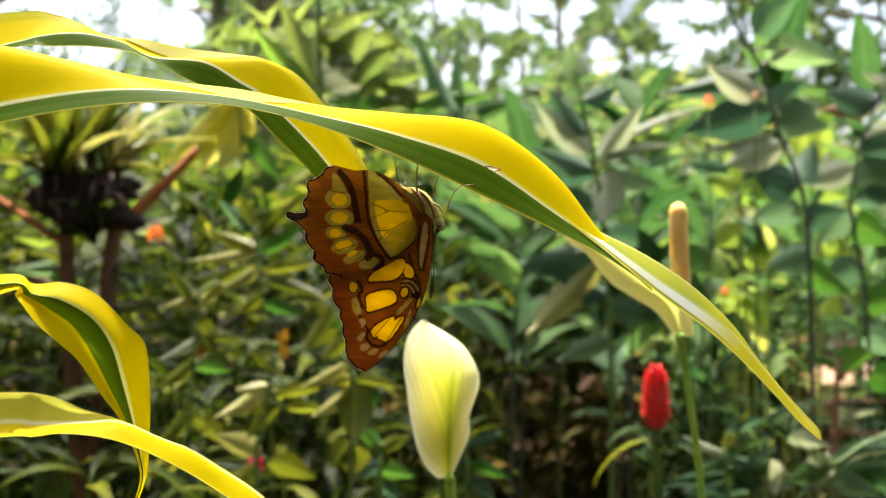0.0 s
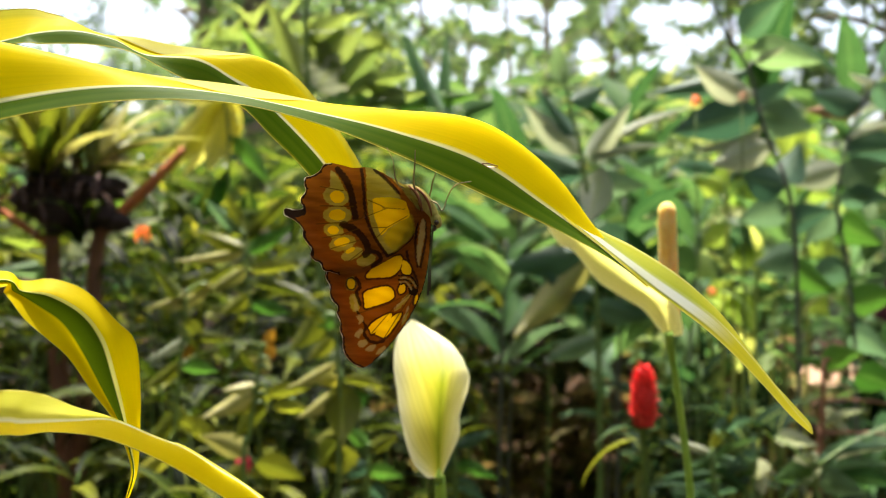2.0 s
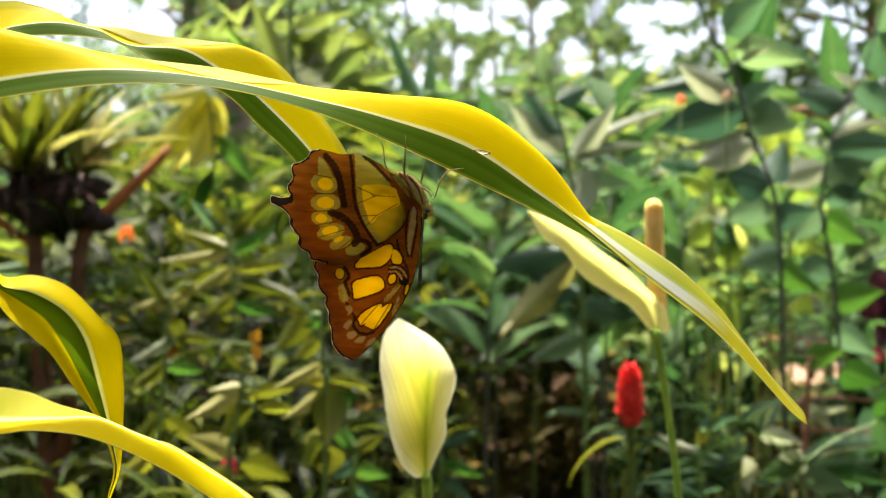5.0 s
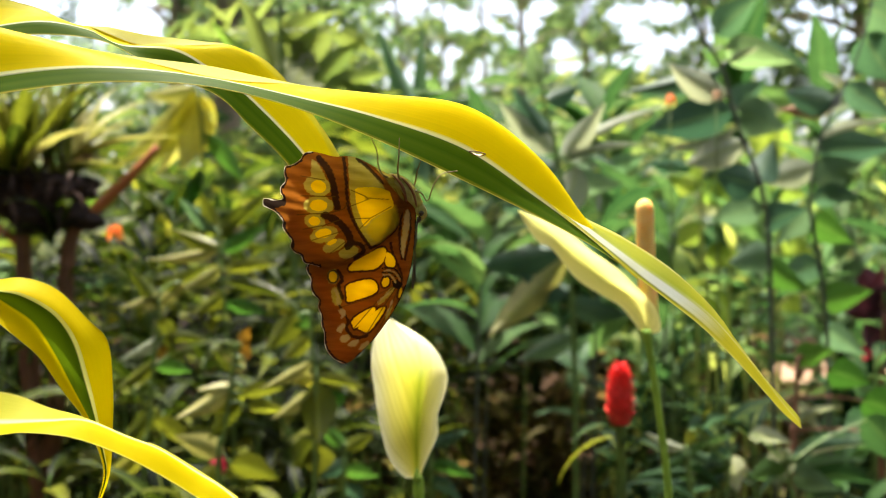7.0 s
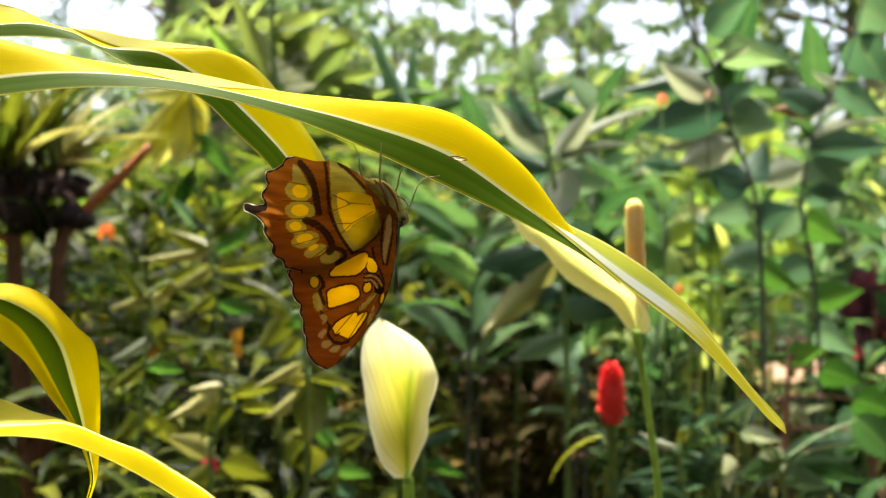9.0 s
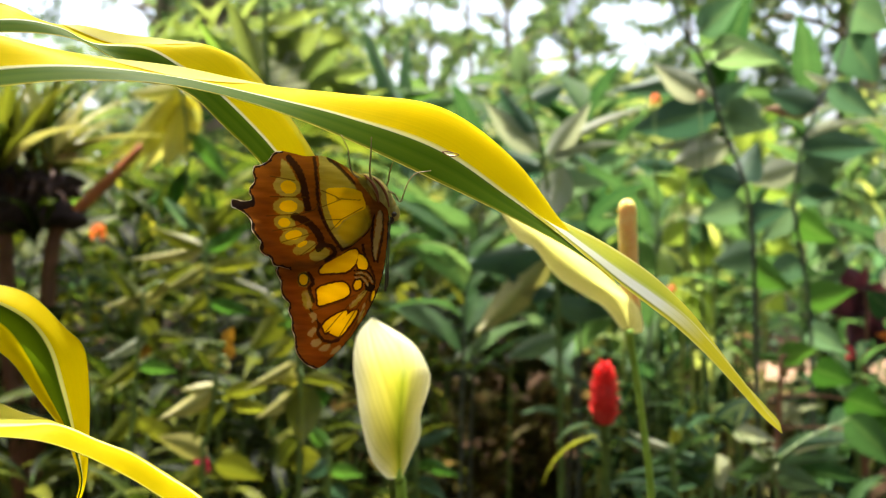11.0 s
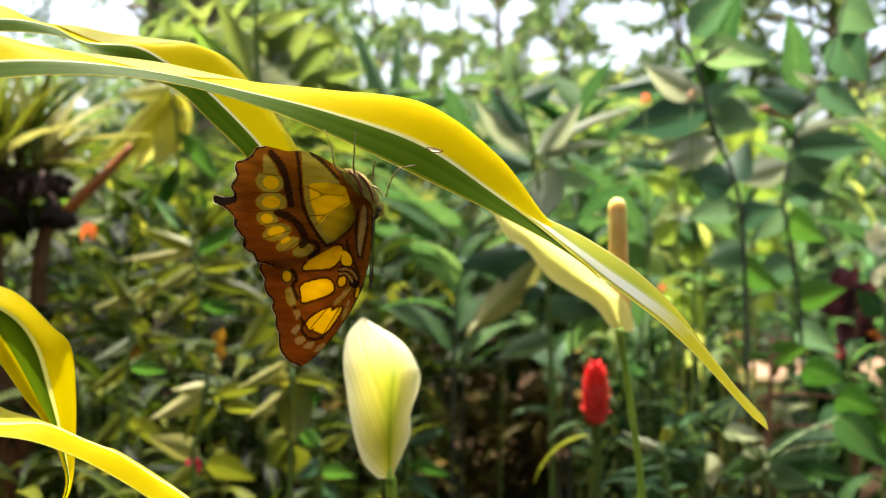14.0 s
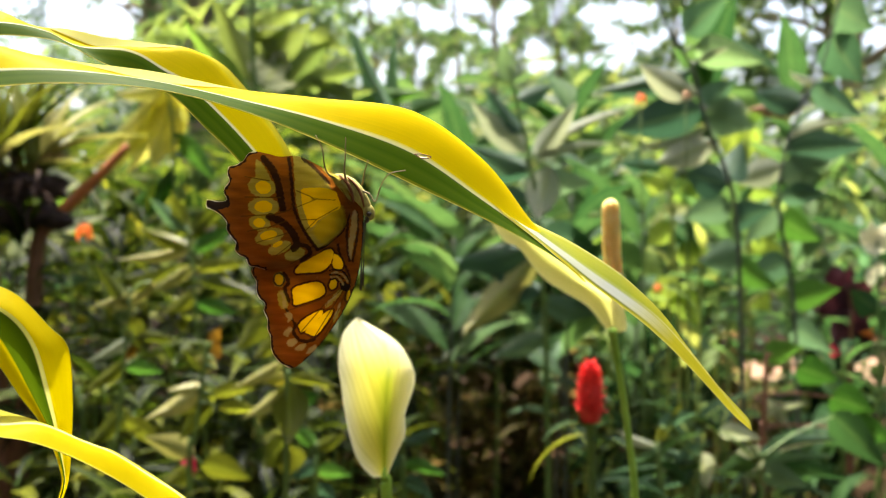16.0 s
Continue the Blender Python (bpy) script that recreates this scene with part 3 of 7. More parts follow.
# ------------------------------------------------------------------ butterfly
def wing_material():
    """Brown wing with yellow windows, grey-green patches and black lines; the fields hold millimetres to each mark."""
    m, t = blank("butterfly_wing")

    def field(name, soft=0.07):
        a = t.nodes.new("ShaderNodeAttribute")
        a.attribute_name = name
        n = t.nodes.new("ShaderNodeMapRange")
        n.inputs[1].default_value, n.inputs[2].default_value, n.inputs[3].default_value, n.inputs[4].default_value = soft, -soft, 0.0, 1.0
        t.links.new(a.outputs["Fac"], n.inputs[0])
        return n.outputs[0]

    at = t.nodes.new("ShaderNodeTexCoord")
    fit = t.nodes.new("ShaderNodeMapping")
    fit.inputs["Rotation"].default_value = (0, 0.25, 0)
    fit.inputs["Scale"].default_value = (120, 500, 900)
    t.links.new(at.outputs["Object"], fit.inputs[0])
    scales = node(t, "ShaderNodeTexNoise", Scale=1.0, Detail=4.0)
    t.links.new(fit.outputs[0], scales.inputs["Vector"])
    broad = node(t, "ShaderNodeTexNoise", Scale=110.0, Detail=2.0)
    t.links.new(at.outputs["Object"], broad.inputs["Vector"])
    brown = ramp(t, scales.outputs[0], [(0.3, (0.215, 0.070, 0.006)), (0.7, (0.305, 0.105, 0.013))])
    brown = mix(t, brown, ramp(t, broad.outputs[0], [(0.3, (0.75, 0.72, 0.7)), (0.7, (1.15, 1.15, 1.1))]), 0.7, "MULTIPLY")
    olive = ramp(t, scales.outputs[0], [(0.3, (0.34, 0.29, 0.045)), (0.7, (0.46, 0.39, 0.085))])
    colour = mix(t, brown, olive, field("olive", 0.16))
    colour = mix(t, colour, (0.03, 0.014, 0.008), maths(t, "MULTIPLY", field("dark", 0.16), 0.94))
    # gold darkens the window as the overlapping forewing would
    colour = mix(t, colour, (0.56, 0.43, 0.008), maths(t, "MULTIPLY", field("gold", 0.5), 0.85))
    yellow = ramp(t, scales.outputs[0], [(0.3, (0.86, 0.60, 0.0)), (0.7, (0.90, 0.66, 0.0))])
    colour = mix(t, colour, yellow, field("yellow", 0.08))
    colour = mix(t, colour, (0.10, 0.05, 0.008), maths(t, "MULTIPLY", field("vein", 0.1), 0.85))
    colour = mix(t, colour, (0.02, 0.012, 0.008), field("seam", 0.06))
    colour = mix(t, colour, (0.46, 0.38, 0.17), maths(t, "MULTIPLY", field("pale", 0.2), 0.9))
    colour = mix(t, colour, (0.74, 0.68, 0.55), field("fringe", 0.05))
    sheen(t, colour, colour, 0.68, 0.5, scales.outputs[0], 0.15, 0.0001, specular=0.1)
    return m


M_WING = wing_material()
M_FUR = solid("butterfly_fur", [(0.3, (0.20, 0.17, 0.03)), (0.7, (0.52, 0.46, 0.14))], 0.9, 1500, 0.8, 0.0006, stretch=(1, 1, 0.4))
M_EYE = solid("butterfly_eye", [(0.3, (0.008, 0.006, 0.004)), (0.7, (0.04, 0.025, 0.012))], 0.4, 2000)
M_LIMB = solid("butterfly_limb", [(0.3, (0.10, 0.07, 0.02)), (0.7, (0.28, 0.21, 0.06))], 0.6, 1200)


def oval(cx, cy, rx, ry, turn=0.0, n=20):
    a = np.linspace(0, 2 * math.pi, n, endpoint=False)
    c, s = math.cos(radians(turn)), math.sin(radians(turn))
    return np.stack([cx + rx * np.cos(a) * c - ry * np.sin(a) * s, cy + rx * np.cos(a) * s + ry * np.sin(a) * c], 1)


def rounded(points, n=4):
    """A closed outline, smoothed."""
    p = np.asarray(points, dtype=float)
    q = spline(np.vstack([p[-2:], p, p[:2]]), n)
    return q[2 * n:-2 * n] if len(q) > 4 * n else q


def to_line(v, line, closed):
    """Distance from the points v to a chain of segments."""
    ends = np.roll(line, -1, axis=0) if closed else line[1:]
    best = np.full(len(v), 1e9)
    for a, b in zip(line, ends):
        d = b - a
        k = np.clip(((v - a) @ d) / (d @ d + 1e-12), 0, 1)
        best = np.minimum(best, np.linalg.norm(v - a - k[:, None] * d, axis=1))
    return best


def to_patch(v, line):
    """Signed distance to a closed outline, below zero inside."""
    inside = np.zeros(len(v), dtype=bool)
    for a, b in zip(line, np.roll(line, -1, axis=0)):
        cut = (a[1] > v[:, 1]) != (b[1] > v[:, 1])
        inside ^= cut & (v[:, 0] < (b[0] - a[0]) * (v[:, 1] - a[1]) / (b[1] - a[1] + 1e-12) + a[0])
    d = to_line(v, line, True)
    return np.where(inside, -d, d)


def wing(name, outline, centre, marks, margin, depth, mirror, parent, label, rings=100):
    """A wing blade in the x-z plane, millimetres in its drawing, metres in the mesh."""
    edge = rounded(outline, 8)
    c = np.array(centre)
    shares = np.linspace(0.02, 1, rings)
    flat = np.vstack([c + s * (edge - c) for s in shares])
    fields = {}
    u, v = flat[:, 0], flat[:, 1]
    ragged = 0.08 * np.sin(3.1 * u + 1.7 * v) + 0.08 * np.sin(4.6 * v - 2.2 * u + 1) + 0.06 * np.sin(7.3 * u + 5.1 * v + 2) + 0.05 * np.sin(9.5 * v - 6.1 * u)
    for key in ("yellow", "gold", "olive", "dark", "vein", "seam", "pale", "fringe"):
        best = np.full(len(flat), 50.0)
        for kind, shape, size in marks.get(key, ()):
            best = np.minimum(best, (to_patch(flat, shape) if kind == "patch" else to_line(flat, shape, False)) - size)
        fields[key] = best + (0.0 if key in ("vein", "fringe") else 0.45 * ragged if key == "yellow" else ragged)
    hem = to_line(flat, np.asarray(margin, dtype=float) if len(margin) > 60 else spline(margin, 4), False)
    fields["seam"] = np.minimum(fields["seam"], np.abs(hem - 0.34) - 0.15 - 2.0 * np.maximum(0, ragged))
    fields["fringe"] = np.minimum(fields["fringe"], hem - 0.06 - 0.15 * np.maximum(0, np.sin(1.3 * v + 0.9 * np.sin(2.1 * u))) ** 2)
    fields["dark"] = np.minimum(fields["dark"], np.abs(fields["yellow"] - 0.3) - 0.22) if marks.get("rimmed") else fields["dark"]
    if marks.get("rimmed"):
        fields["dark"] = np.maximum(fields["dark"], -fields["yellow"])
    r = np.linalg.norm(flat - c, axis=1)
    bulge = 0.35 * np.sin(flat[:, 0] * 0.55 + flat[:, 1] * 0.2) * np.minimum(1, r / 12) + 0.12 * np.sin(flat[:, 1] * 1.9 + flat[:, 0] * 0.6) - 0.02 * r
    y = depth + (-bulge if mirror else bulge)
    verts = np.stack([flat[:, 0], y, flat[:, 1]], 1) / 1000
    cols = len(edge)
    me = mesh_of(name, verts, grid_faces(rings, cols, True) + [tuple(range(cols))], None)
    for key, values in fields.items():
        me.attributes.new(key, "FLOAT", "POINT").data.foreach_set("value", values.astype(np.float32))
    return piece(name, me, M_WING, parent, label)


butterfly = thing("butterfly", (-0.0077, 0.2780, 1.0175), "brown butterfly with yellow windows, wings closed, hanging under striped leaf", "butterfly")
hind_outline = [(-1.26, -1.11), (-5.53, 1.26), (-9.48, 3.48), (-12.64, 4.42), (-16.59, 4.26), (-19.74, 5.05), (-22.90, 5.69), (-24.80, 5.21), (-26.06, 3.32), (-28.27, 2.05), (-30.01, 1.58), (-30.33, -0.32), (-29.85, -2.05), (-31.12, -3.79), (-31.28, -5.37), (-30.60, -6.90), (-32.40, -7.50), (-34.40, -7.10), (-35.60, -7.00), (-35.95, -8.00), (-35.70, -9.10), (-34.70, -9.50), (-33.20, -10.20), (-31.75, -11.37), (-30.64, -13.11), (-30.64, -14.85), (-29.22, -17.06), (-28.27, -18.32), (-28.59, -20.06), (-27.33, -21.64), (-25.90, -22.27), (-24.96, -24.32), (-22.90, -24.80), (-20.85, -25.59), (-18.64, -26.22), (-15.01, -25.27), (-11.53, -24.01), (-7.11, -21.48), (-3.16, -18.32), (0.00, -15.48), (1.11, -11.85), (2.69, -7.90), (2.05, -3.48)]
hind_margin = [(-22.90, 5.69), (-24.80, 5.21), (-26.06, 3.32), (-28.27, 2.05), (-30.01, 1.58), (-30.33, -0.32), (-29.85, -2.05), (-31.12, -3.79), (-31.28, -5.37), (-30.60, -6.90), (-32.40, -7.50), (-34.40, -7.10), (-35.60, -7.00), (-35.95, -8.00), (-35.70, -9.10), (-34.70, -9.50), (-33.20, -10.20), (-31.75, -11.37), (-30.64, -13.11), (-30.64, -14.85), (-29.22, -17.06), (-28.27, -18.32), (-28.59, -20.06), (-27.33, -21.64), (-25.90, -22.27), (-24.96, -24.32), (-22.90, -24.80), (-20.85, -25.43)]
# discal window: olive on top imitates leaf shadow, gold below the wing overlap
discal = [(-13.11, 4.26), (-10.58, 3.79), (-7.11, 0.79), (-3.63, -3.16), (-2.21, -7.11), (-0.32, -12.64), (-0.47, -15.16), (-3.16, -17.38), (-6.63, -19.90), (-8.69, -17.38), (-11.06, -13.43), (-12.32, -8.69), (-12.79, -3.16)]
hind_marks = {
    "gold": [("patch", rounded([(-0.83, -8.65), (0.43, -13.06), (-1.14, -15.58), (-4.61, -18.73), (-5.87, -18.73), (-8.07, -15.27), (-5.24, -11.80)]), 0.0)],
    "yellow": [("patch", rounded([(-11.22, -4.56), (-6.81, -3.93), (-2.72, -4.40), (-1.46, -6.45), (-0.83, -9.28), (-3.66, -10.70), (-6.50, -12.43), (-8.70, -14.48), (-9.80, -11.80), (-10.91, -8.65)]), 0.0), ("patch", rounded([(-4.13, -19.68), (-1.93, -17.63), (-1.14, -17.63), (-2.40, -19.20)]), 0.0),
               ("patch", oval(-21.01, -3.79, 2.05, 1.74, -20), 0.0), ("patch", oval(-21.01, -8.85, 2.37, 1.58, 0), 0.0), ("patch", oval(-22.11, -13.11, 1.58, 1.26, -10), 0.0),
               ("patch", oval(-19.74, -16.43, 2.21, 1.26, 12), 0.0), ("patch", oval(-17.38, -18.80, 1.42, 0.63, 28), 0.0)],
    "olive": [("patch", rounded(discal), 0.0), ("patch", rounded([(-23.06, 2.84), (-21.64, 3.00), (-19.27, -0.79), (-19.59, -2.05), (-22.90, -1.74)]), 0.0),
              ("patch", oval(-21.32, -3.63, 3.63, 2.84, -15), 0.0), ("patch", oval(-21.01, -8.85, 4.11, 2.53, 0), 0.0), ("patch", oval(-22.11, -13.11, 2.84, 2.05, -10), 0.0),
              ("patch", oval(-19.59, -16.74, 3.79, 2.21, 15), 0.0), ("patch", oval(-16.90, -19.74, 3.16, 1.58, 22), 0.0), ("patch", oval(-12.95, -21.48, 2.84, 1.58, 18), 0.0),
              ("patch", rounded([(-5.53, 1.11), (-1.26, -1.26), (1.11, -4.74), (2.05, -7.58), (0.00, -5.53), (-3.16, -1.58)]), 0.0)],
    "dark": [("line", spline([(-20.85, 3.79), (-18.48, 0.63), (-17.22, -2.53), (-16.74, -5.37), (-15.95, -9.48)], 4), 0.95), ("line", spline([(-19.43, -11.53), (-16.27, -12.95), (-13.74, -15.48), (-12.48, -18.32), (-13.11, -19.90)], 4), 1.0),
             ("line", spline([(-11.53, -18.95), (-9.32, -19.74), (-9.00, -21.48), (-11.21, -23.06)], 4), 0.6), ("line", spline([(-14.22, 3.95), (-13.58, -2.37), (-13.11, -8.69), (-11.06, -14.22), (-8.69, -18.01), (-6.79, -20.38)], 4), 0.45),
             ("line", spline([(-10.58, 3.79), (-7.11, 0.79), (-3.63, -3.16), (-2.05, -7.90), (0.00, -13.43), (0.32, -15.48)], 4), 0.45), ("line", spline([(-6.79, -20.38), (-3.16, -18.48), (0.16, -15.48)], 4), 0.4)],
    "vein": [("line", np.array([(-25.75, -0.95), (-19.43, -2.05)]), 0.14), ("line", np.array([(-25.75, -6.32), (-16.59, -6.48)]), 0.16), ("line", np.array([(-26.85, -11.37), (-17.85, -10.90), (-14.22, -9.79), (-13.11, -8.21)]), 0.16),
             ("line", np.array([(-25.27, -15.32), (-19.43, -14.22), (-15.01, -12.64)]), 0.14), ("line", np.array([(-22.90, -18.32), (-15.01, -15.95)]), 0.14), ("line", np.array([(-17.85, -21.80), (-13.74, -18.64)]), 0.14), ("line", np.array([(-14.06, -24.01), (-10.58, -22.11)]), 0.1),
             ("line", np.array([(-2.05, -7.27), (-7.11, -6.95), (-12.64, -9.16)]), 0.14), ("line", np.array([(-12.32, -4.74), (-7.11, -6.95)]), 0.14), ("line", np.array([(-12.32, -12.48), (-7.11, -12.32), (-1.42, -9.16)]), 0.14), ("line", np.array([(-10.27, -15.48), (-7.11, -12.32)]), 0.12),
             ("line", spline([(-9.48, 3.48), (-5.53, 0.63), (-0.79, -3.95), (1.58, -8.69)], 4), 0.12)],
    "seam": [("patch", rounded([(-36.4, -6.6), (-32.0, -7.0), (-30.2, -6.2), (-29.8, -8.6), (-32.4, -9.6), (-36.4, -9.6)]), 0.0), ("patch", oval(-30.64, -3.16, 0.63, 1.11, 0), 0.0), ("patch", oval(-30.17, -14.22, 0.47, 0.95, 0), 0.0), ("patch", oval(-28.12, -19.27, 0.63, 1.11, 30), 0.0), ("patch", oval(-25.75, -22.75, 0.79, 0.95, 30), 0.0)],
}
fore_outline = [(1.58, -3.16), (3.95, -7.58), (5.21, -11.06), (5.05, -15.80), (4.58, -20.53), (3.95, -25.27), (2.69, -30.01), (1.11, -33.96), (-1.58, -38.70), (-5.53, -44.23), (-8.69, -47.70), (-11.85, -50.55), (-14.22, -51.65), (-16.59, -50.55), (-18.16, -48.97), (-19.43, -46.60), (-19.59, -43.44), (-20.38, -41.07), (-20.38, -38.70), (-21.32, -36.33), (-21.01, -34.43), (-22.59, -32.85), (-23.22, -30.80), (-23.22, -28.75), (-24.32, -26.54), (-24.01, -24.80), (-18.16, -23.30), (-13.00, -22.60), (-8.00, -19.60), (-4.00, -16.40), (-1.20, -13.60), (0.10, -10.20), (1.20, -6.00)]
fore_margin = [(-14.22, -51.65), (-16.59, -50.55), (-18.16, -48.97), (-19.43, -46.60), (-19.59, -43.44), (-20.38, -41.07), (-20.38, -38.70), (-21.32, -36.33), (-21.01, -34.43), (-22.59, -32.85), (-23.22, -30.80), (-23.22, -28.75), (-24.32, -26.54), (-24.01, -24.80)]
fore_marks = {
    "rimmed": True,
    "yellow": [("patch", rounded([(-12.79, -26.54), (-11.85, -24.32), (-7.11, -21.64), (-4.58, -20.38), (-3.00, -20.69), (-3.32, -23.38), (-5.53, -25.90), (-8.69, -26.38)]), 0.0), ("patch", rounded([(-2.84, -21.64), (-1.42, -22.11), (-0.32, -24.01), (-0.79, -25.43), (-2.37, -25.43), (-3.16, -24.01)]), 0.0),
               ("patch", rounded([(-13.74, -30.96), (-11.06, -29.54), (-7.42, -28.91), (-5.69, -29.70), (-5.21, -31.59), (-6.63, -33.01), (-11.06, -34.43), (-13.43, -34.75)]), 0.0), ("patch", oval(-3.00, -29.54, 0.95, 1.42, -20), 0.0),
               ("patch", rounded([(-12.32, -40.44), (-10.27, -38.38), (-6.48, -36.49), (-5.84, -37.28), (-8.69, -40.44), (-11.53, -42.17)]), 0.0), ("patch", rounded([(-10.58, -42.17), (-5.84, -37.59), (-3.63, -36.33), (-3.32, -37.28), (-6.16, -41.54), (-8.21, -43.28)]), 0.0),
               ("patch", oval(-17.22, -28.12, 1.11, 1.42, 0), 0.0), ("patch", oval(0.95, -32.54, 0.47, 1.42, -15), 0.0)],
    "olive": [("patch", oval(-2.69, -33.17, 0.63, 3.48, -42), 0.0), ("patch", oval(-2.21, -37.91, 0.47, 2.21, -25), 0.0), ("patch", oval(-17.22, -28.12, 1.58, 2.05, 0), 0.0), ("patch", oval(-16.27, -33.49, 1.42, 2.69, 12), 0.0)],
    "pale": [("patch", rounded([(-16.90, -31.59), (-15.95, -31.91), (-15.32, -33.96), (-15.48, -35.70), (-16.43, -35.22), (-16.27, -33.49)]), 0.0), ("patch", rounded([(-15.95, -37.28), (-14.53, -36.80), (-13.74, -37.91), (-14.85, -39.49), (-15.16, -38.38)]), 0.0), ("patch", rounded([(-16.27, -42.96), (-15.64, -41.38), (-14.22, -40.75), (-14.06, -41.70), (-15.16, -43.28)]), 0.0),
             ("patch", oval(-14.06, -44.86, 1.42, 1.03, 20), 0.0), ("patch", oval(-11.69, -46.12, 1.58, 0.79, 25), 0.0), ("patch", oval(-8.85, -46.75, 1.74, 0.63, 38), 0.0), ("patch", rounded([(2.21, -11.06), (3.32, -10.43), (3.48, -14.22), (2.37, -19.74), (1.74, -23.06), (1.11, -18.95)]), 0.0),
             ("line", spline([(-3.32, -26.54), (-1.42, -26.54), (0.00, -27.64), (0.79, -28.91)], 4), 0.2), ("line", spline([(-3.63, -27.64), (-2.05, -27.64), (-0.79, -28.75), (-0.32, -29.70)], 4), 0.18), ("line", np.array([(-5.05, -35.07), (-2.05, -32.22)]), 0.22), ("line", np.array([(-2.84, -38.70), (-1.11, -34.43)]), 0.22)],
    "dark": [("line", spline([(1.26, -11.06), (0.79, -17.38), (1.42, -23.38)], 4), 0.4), ("line", spline([(3.48, -10.43), (3.63, -15.80), (2.21, -23.38)], 4), 0.35), ("line", spline([(-1.58, -18.95), (-1.11, -22.11), (1.11, -26.85), (1.42, -29.22)], 4), 0.35),
             ("line", spline([(-15.80, -26.54), (-14.69, -28.75), (-15.64, -30.64), (-14.69, -33.96)], 4), 0.5), ("line", spline([(-13.11, -39.96), (-13.43, -42.33), (-11.21, -44.54), (-8.06, -44.07)], 4), 0.45), ("line", spline([(-15.64, -35.70), (-13.43, -39.49)], 4), 0.3)],
    "vein": [("line", np.array([(0.00, -30.33), (-5.53, -35.07), (-11.53, -42.02)]), 0.14), ("line", np.array([(0.00, -30.80), (-3.63, -36.33), (-8.06, -43.44)]), 0.14), ("line", np.array([(0.47, -30.96), (-1.58, -36.33), (-5.53, -43.44)]), 0.13), ("line", np.array([(0.79, -31.28), (-0.16, -36.33)]), 0.12),
             ("line", np.array([(0.00, -30.33), (-7.11, -33.96), (-15.01, -36.33)]), 0.12), ("line", np.array([(-3.63, -26.06), (0.47, -28.12)]), 0.16), ("line", np.array([(-3.63, -27.17), (-1.11, -27.33), (0.16, -29.38)]), 0.15), ("line", np.array([(0.00, -25.27), (2.05, -30.01)]), 0.16)],
    "seam": [("patch", oval(0.16, -30.33, 1.42, 1.11, 0), 0.0), ("line", spline([(-3.79, -25.90), (-1.74, -25.75), (0.16, -26.69), (1.26, -28.75)], 4), 0.22), ("line", spline([(-3.79, -27.01), (-1.74, -27.01), (-0.32, -28.12), (0.32, -29.38)], 4), 0.2), ("line", spline([(-3.63, -28.27), (-2.37, -28.27), (-1.26, -29.22), (-0.79, -30.17)], 4), 0.2), ("line", spline([(5.21, -11.06), (4.90, -17.38), (4.26, -23.69), (2.69, -30.01), (-0.79, -37.44), (-5.53, -44.23), (-11.06, -49.91)], 4), 0.2)],
}
HIND_MID, FORE_MID = [(-13.43, -9.48)][0], [(-7.11, -27.64)][0]
wing("hindwing", hind_outline, HIND_MID, hind_marks, hind_margin, -1.5, False, butterfly, "brown hindwing with a tail and yellow spots")
wing("forewing", fore_outline, FORE_MID, fore_marks, fore_margin, -0.8, False, butterfly, "brown forewing with yellow windows")
wing("forewing", fore_outline, FORE_MID, fore_marks, fore_margin, 0.8, True, butterfly, "brown forewing with yellow windows")
wing("hindwing", hind_outline, HIND_MID, hind_marks, hind_margin, 1.5, True, butterfly, "brown hindwing with a tail and yellow spots")


def limb(name, points, radii, material, label="", y=0.0, sides=8, parent=None):
    pts = [(x / 1000, (y + dy) / 1000, z / 1000) for (x, z), dy in points]
    vv, ff, uu = tube(pts, [r / 1000 for r in radii], sides, 4)
    return piece(name, mesh_of(name, vv, ff, uu), material, parent or butterfly, label)


body_line = [(-3.63, -1.26), (-1.11, -1.90), (1.42, -3.48), (3.79, -6.00), (5.53, -8.53), (6.32, -10.11)]
thorax = limb("thorax", [(p, 0.0) for p in body_line], [0.9, 1.9, 2.4, 2.2, 1.7, 1.2], M_FUR, "olive-green furry thorax", sides=14)
limb("stripe", [(p, d) for p, d in zip([(-1.11, -0.63), (0.79, -2.53), (2.05, -5.05), (2.69, -7.90)], (-2.0, -2.5, -2.4, -1.9))], [0.2, 0.42, 0.42, 0.2], M_TEAR, "dark brown stripe", sides=8, parent=thorax)
limb("stripe", [(p, d) for p, d in zip([(1.11, -1.26), (3.32, -3.48), (4.74, -6.32), (5.37, -9.16)], (-1.9, -2.3, -2.0, -1.5))], [0.2, 0.38, 0.38, 0.2], M_TEAR, "dark brown stripe", sides=8, parent=thorax)
limb("abdomen", [(p, 0.0) for p in [(0.00, -2.84), (-2.69, -3.48), (-5.53, -5.05), (-8.37, -7.27)]], [2.0, 1.7, 1.3, 0.5], M_FUR, "slender olive abdomen", sides=12)
head = limb("head", [(p, 0.0) for p in [(5.21, -8.37), (6.32, -9.95), (6.95, -11.37), (6.63, -12.64)]], [1.2, 1.7, 1.4, 0.5], M_FUR, "small furry head", sides=12)
limb("palp", [(p, -0.4) for p in [(6.48, -11.37), (6.16, -12.64), (5.05, -13.58)]], [0.5, 0.5, 0.15], M_EYE, parent=head)
limb("palp", [(p, 0.6) for p in [(6.48, -11.37), (6.16, -12.79), (5.37, -13.58)]], [0.5, 0.5, 0.15], M_EYE, parent=head)
for dy in (-1.3, 1.3):
    limb("eye", [(p, dy) for p in [(6.48, -10.27), (6.63, -10.90), (6.48, -11.69)]], [0.3, 0.85, 0.3], M_EYE, "dark round eye", sides=10, parent=head)
